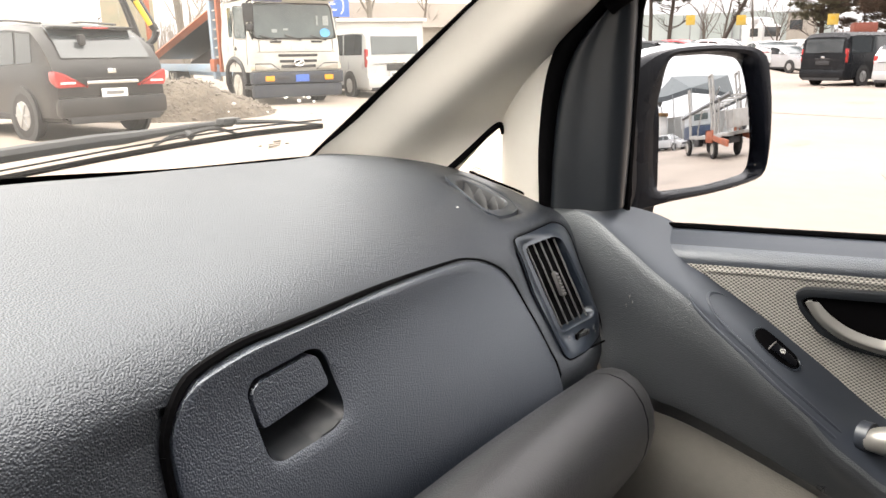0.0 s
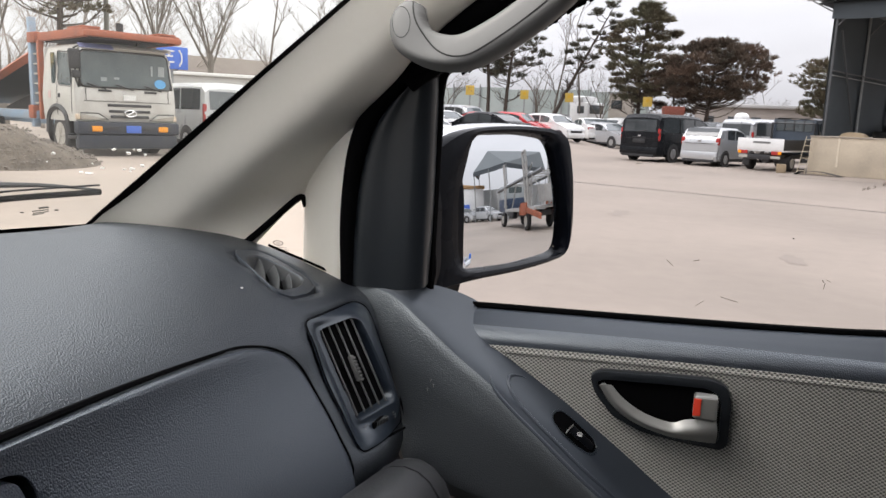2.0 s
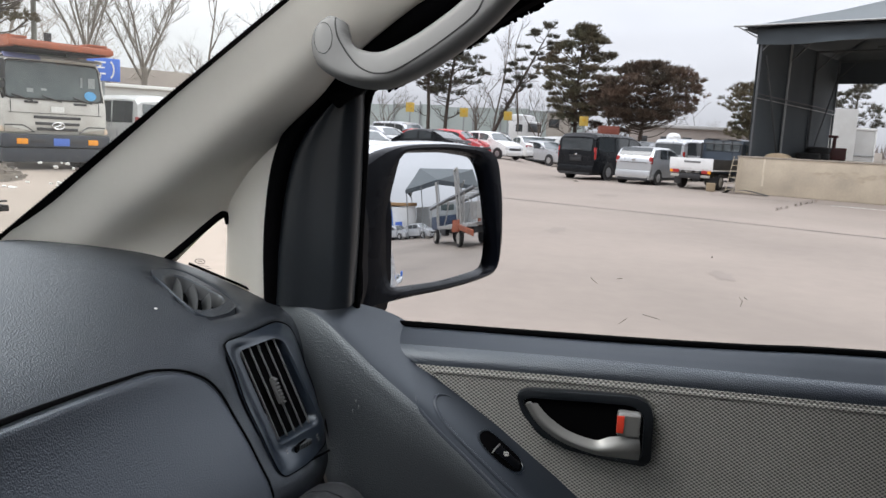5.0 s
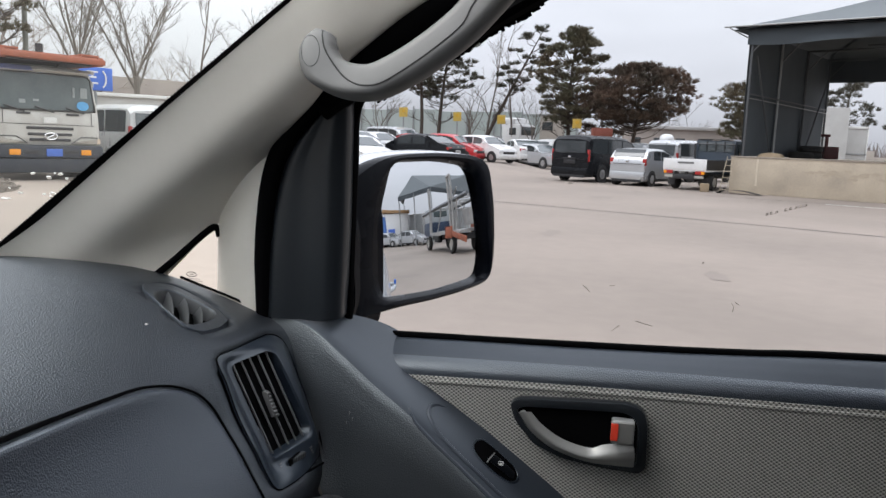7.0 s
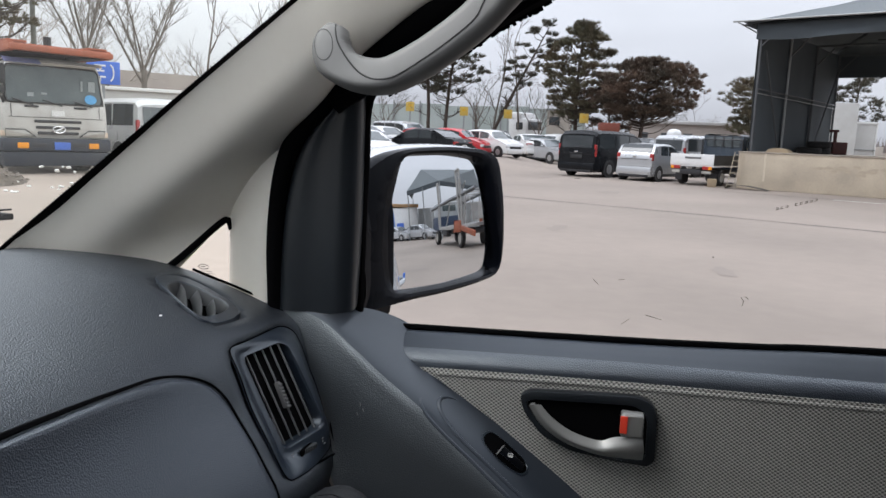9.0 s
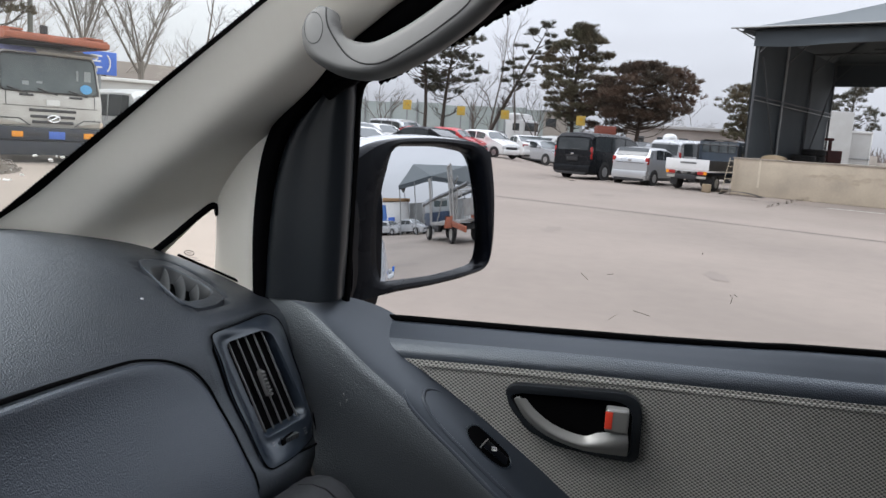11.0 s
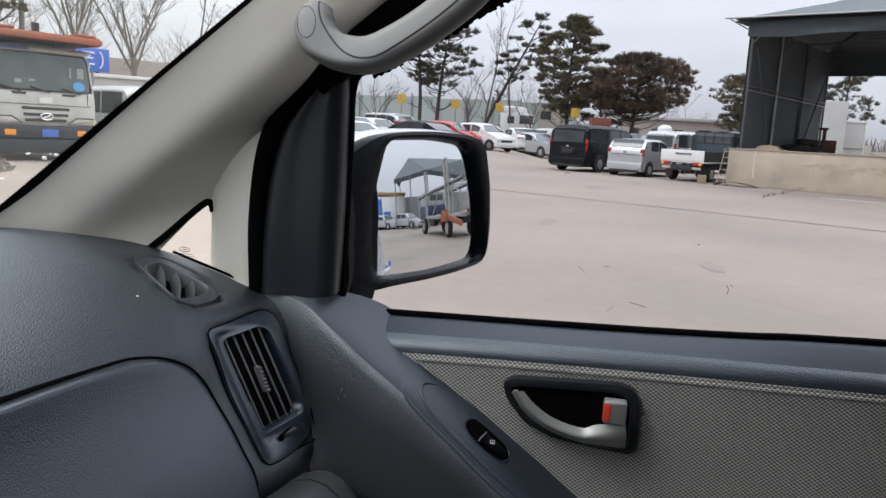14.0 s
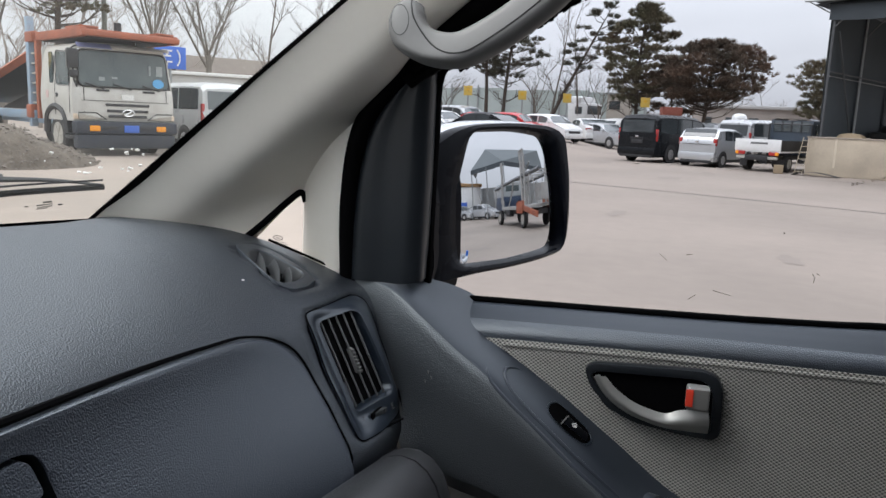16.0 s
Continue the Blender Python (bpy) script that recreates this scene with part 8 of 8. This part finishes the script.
def pine(at, shape, seed, needles, pads=40, lean=(0.0, 0.0), pad=0.56, blade=0.34, thick=0.16, label="pine with layered clumps of dark needles", bare=6):
    """Trunk, limbs to every pad, and pads of upward needle tufts; shape gives the crown's half width at heights."""
    rng = random.Random(seed)
    ob = thing("pine_tree", label, "tree", at, group="pines")
    hs, ws = [p[0] for p in shape], [p[1] for p in shape]
    high = hs[-1]

    def axis(z):
        f = max(0.0, min(1.0, z / high))
        return Vector((lean[0] * f ** 1.3 + 0.12 * math.sin(5 * f + seed), lean[1] * f ** 1.3 + 0.15 * math.sin(4 * f + 2 * seed), z))

    bm = bmesh.new()
    tube(bm, [axis(high * f) for f in (0, 0.2, 0.4, 0.6, 0.8, 0.97)], [thick, thick * 0.75, thick * 0.15], n=7, steps=3, caps=False)
    verts, faces = [], []
    for k in range(pads + bare):
        z = hs[0] + (high - hs[0]) * (k + rng.random()) / pads if k < pads else rng.uniform(hs[0] * 0.6, hs[0] + 0.3 * (high - hs[0]))
        z = min(z, high)
        a = rng.uniform(0, 2 * math.pi)
        r = float(np.interp(z, hs, ws)) * (rng.uniform(0.12, 1.0) ** 0.55)
        root = axis(max(0.3, z - 0.15 - 0.38 * r))
        tip = axis(z) + Vector((math.cos(a) * r, math.sin(a) * r, 0))
        mid = root.lerp(tip, 0.55) + Vector((rng.uniform(-0.15, 0.15), rng.uniform(-0.15, 0.15), -0.12 * r))
        tube(bm, [root, mid, tip], [thick * 0.22, 0.014], n=4, steps=3, caps=False)
        if k >= pads:
            # a dead limb with a few bare twigs
            for _ in range(5):
                way = Vector((rng.uniform(-1, 1), rng.uniform(-1, 1), rng.uniform(-0.2, 0.8))).normalized()
                tube(bm, [mid.lerp(tip, rng.random()), tip + way * rng.uniform(0.3, 0.8)], [0.02, 0.008], n=4, steps=1, caps=False)
            continue
        size = pad * rng.uniform(0.65, 1.25)
        for _ in range(11):
            b = rng.uniform(0, 2 * math.pi)
            q = rng.random() ** 0.5 * size
            c = tip + Vector((math.cos(b) * q, math.sin(b) * q, rng.gauss(0.02, 0.12) * size + 0.10 * (size - q)))
            out = Vector((math.cos(a) * 0.35 + math.cos(b) * 0.45, math.sin(a) * 0.35 + math.sin(b) * 0.45, 0.75))
            for _ in range(24):
                way = (out + Vector((rng.uniform(-0.8, 0.8), rng.uniform(-0.8, 0.8), rng.uniform(-0.7, 0.6)))).normalized() * blade * rng.uniform(0.6, 1.15)
                w_ = way.cross(Vector((rng.uniform(-1, 1), rng.uniform(-1, 1), rng.uniform(-1, 1)))).normalized() * 0.019
                n0 = len(verts)
                verts += [c - w_, c + w_, c + way + w_ * 0.4, c + way - w_ * 0.4]
                faces.append((n0, n0 + 1, n0 + 2, n0 + 3))
    part("trunk", bm, PINEBARK, ob)
    raw("crown", verts, faces, needles, ob, "many small needle tufts with gaps")
    return ob


pine((56.0, 3.1, 0), ((3.0, 1.6), (4.3, 2.5), (5.8, 3.0), (7.1, 2.8), (8.3, 2.0), (9.2, 1.1), (9.7, 0.3)), 3, OLIVE, pads=135, bare=10, label="tall olive-green pine with layered boughs")
pine((54.5, -1.1, 0), ((3.3, 2.4), (3.9, 3.2), (4.8, 3.8), (5.8, 3.7), (6.5, 2.5), (7.1, 1.0)), 8, BROWNNEEDLE, pads=170, bare=6, lean=(0.0, -0.8), pad=0.7, label="broad flat-topped pine with browned needles")
pine((58.0, 0.8, 0), ((2.4, 1.2), (3.4, 2.0), (4.6, 1.8), (5.6, 0.6)), 21, BROWNNEEDLE, pads=28, thick=0.10, label="lower browned pine beside a tall one")
pine((75.4, -11.9, 0), ((2.8, 1.7), (3.8, 2.3), (4.8, 1.4), (5.6, 2.6), (6.6, 2.4), (7.5, 1.0)), 5, OLIVE, pads=90, pad=0.85, blade=0.42, label="small rounded pine beyond the dock")
pine((56.3, 13.2, 0.4), ((4.2, 1.2), (5.2, 2.6), (6.6, 3.3), (7.8, 2.6), (9.0, 0.8)), 12, NEEDLE, pads=46, bare=10, lean=(0.0, -1.2), label="dark pine leaning over the car row")
pine((56.05, 14.3, 0.4), ((5.0, 1.4), (6.4, 2.8), (8.4, 2.8), (9.8, 0.8)), 14, NEEDLE, pads=36, lean=(0.0, 0.5), label="dark slender pine over the car row")
pine((57.0, 9.8, 0.3), ((5.0, 0.6), (6.4, 1.5), (7.8, 1.9), (9.0, 1.3), (9.8, 0.5)), 17, NEEDLE, pads=20, bare=24, lean=(0.5, -4.4), pad=0.42, thick=0.15, label="thin dark pine with a leaning trunk by the yellow signs")
pine((80.0, -22.0, 0), ((2.5, 2.4), (4.5, 3.2), (6.5, 2.6), (8.5, 0.9)), 31, NEEDLE, pads=40, pad=0.85, blade=0.42, label="dark pine behind the shed")
pine((74.0, -27.0, 0), ((2.2, 2.4), (4.0, 3.1), (5.8, 2.4), (7.2, 0.9)), 32, NEEDLE, pads=40, pad=0.85, blade=0.42, label="spreading pine behind the containers")
pine((27.0, 26.0, 0.2), ((5.0, 1.4), (6.0, 2.6), (7.5, 3.0), (9.5, 2.2), (11.0, 0.9)), 41, OLIVE, pads=60, bare=8, pad=0.6, blade=0.26, label="dark pine behind the car carrier")
pine((18.6, 28.5, 0.2), ((2.4, 3.0), (5.0, 3.9), (7.2, 3.0), (9.6, 0.9)), 42, OLIVE, pads=64, pad=0.7, blade=0.28, label="broad dark pine behind the white panels")
k = 50
for x, y, h, thin in ((59.0, 9.9, 10.5, True), (61.3, 7.9, 10.5, True), (60.0, 6.3, 6.8, False), (64.0, 11.8, 8.0, False), (66.0, 4.5, 7.0, False), (52.4, 16.2, 6.5, False), (88, -6.0, 7.5, True), (92, -9.0, 7, False)):
    bare_tree((x, y, 0), h, k, 0.42, slender=thin)
    k += 1
# trees behind the carrier: vase-shaped ones with long limbs, a slender one, and hazy scrub
for x, y, fork, h in ((33.1, 26.0, 4.7, 11.0), (37.5, 26.0, 4.3, 10.5), (26.0, 28.5, 4.6, 11.5), (51.0, 25.0, 4.5, 10.0)):
    vase_tree((x, y, 0.2), fork, h, k)
    k += 1
bare_tree((42.9, 26.0, 0.2), 11.5, k, 0.42, slender=True, label="slender bare tree behind the car carrier")
for x, y, h in ((35.3, 29.5, 7.0), (39.5, 30.0, 7.0), (44.5, 29.0, 6.5), (36.0, 34.0, 10), (30.5, 31.0, 8.5), (41.0, 33.0, 9.5), (48.5, 30.0, 8.0), (32.0, 35.0, 9.0), (38.5, 36.5, 10.5)):
    k += 1
    bare_tree((x, y, 0.2), h, k, 0.50, pale=True, label="hazy pale bare tree behind the low house")
pole = thing("utility_pole", "grey-green round utility pole behind the car carrier", "pole", (29.55, 26.0, 0.2))
part("shaft", bar([(0, 0, -0.1), (0, 0, 9.5)], [0.13, 0.10], n=14, steps=1), mat("weathered grey-green pole", (0.17, 0.17, 0.145), 0.8, col2=(0.11, 0.11, 0.095), scale=3, amount=0.8), pole)
# far woods and low hills that close the view
woods = thing("far_woods", "hazy grey-brown band of far bare woods", "woods", kind="stuff")
rng = random.Random(77)
verts, faces = [], []
for i in range(22000):
    a = rng.uniform(-1.9, 2.7)
    d = rng.uniform(95, 150)
    x, y = d * math.cos(a), d * math.sin(a)
    top = (1.3 + 1.3 * noise.noise(Vector((a * 6, 0, 0))) + rng.uniform(-0.8, 1.0)) * d / 110 * (1 + 1.5 * max(0.0, 1 - abs(a - 0.85) / 0.45)) + 0.9
    wdt = rng.uniform(0.03, 0.11)
    n0 = len(verts)
    c = Vector((-math.sin(a), math.cos(a), 0)) * wdt
    p = Vector((x, y, 0))
    tilt = Vector((rng.uniform(-1.2, 1.2), rng.uniform(-1.2, 1.2), 0))
    verts += [p - c, p + c, p + tilt + c * 0.3 + Vector((0, 0, top)), p + tilt - c * 0.3 + Vector((0, 0, top))]
    faces.append((n0, n0 + 1, n0 + 2, n0 + 3))
# haze is put into the stems' pale colour
raw("woods_stems", verts, faces, mat("hazy far twigs", (0.22, 0.19, 0.175), 1.0, col2=(0.15, 0.13, 0.12), scale=0.2), woods)
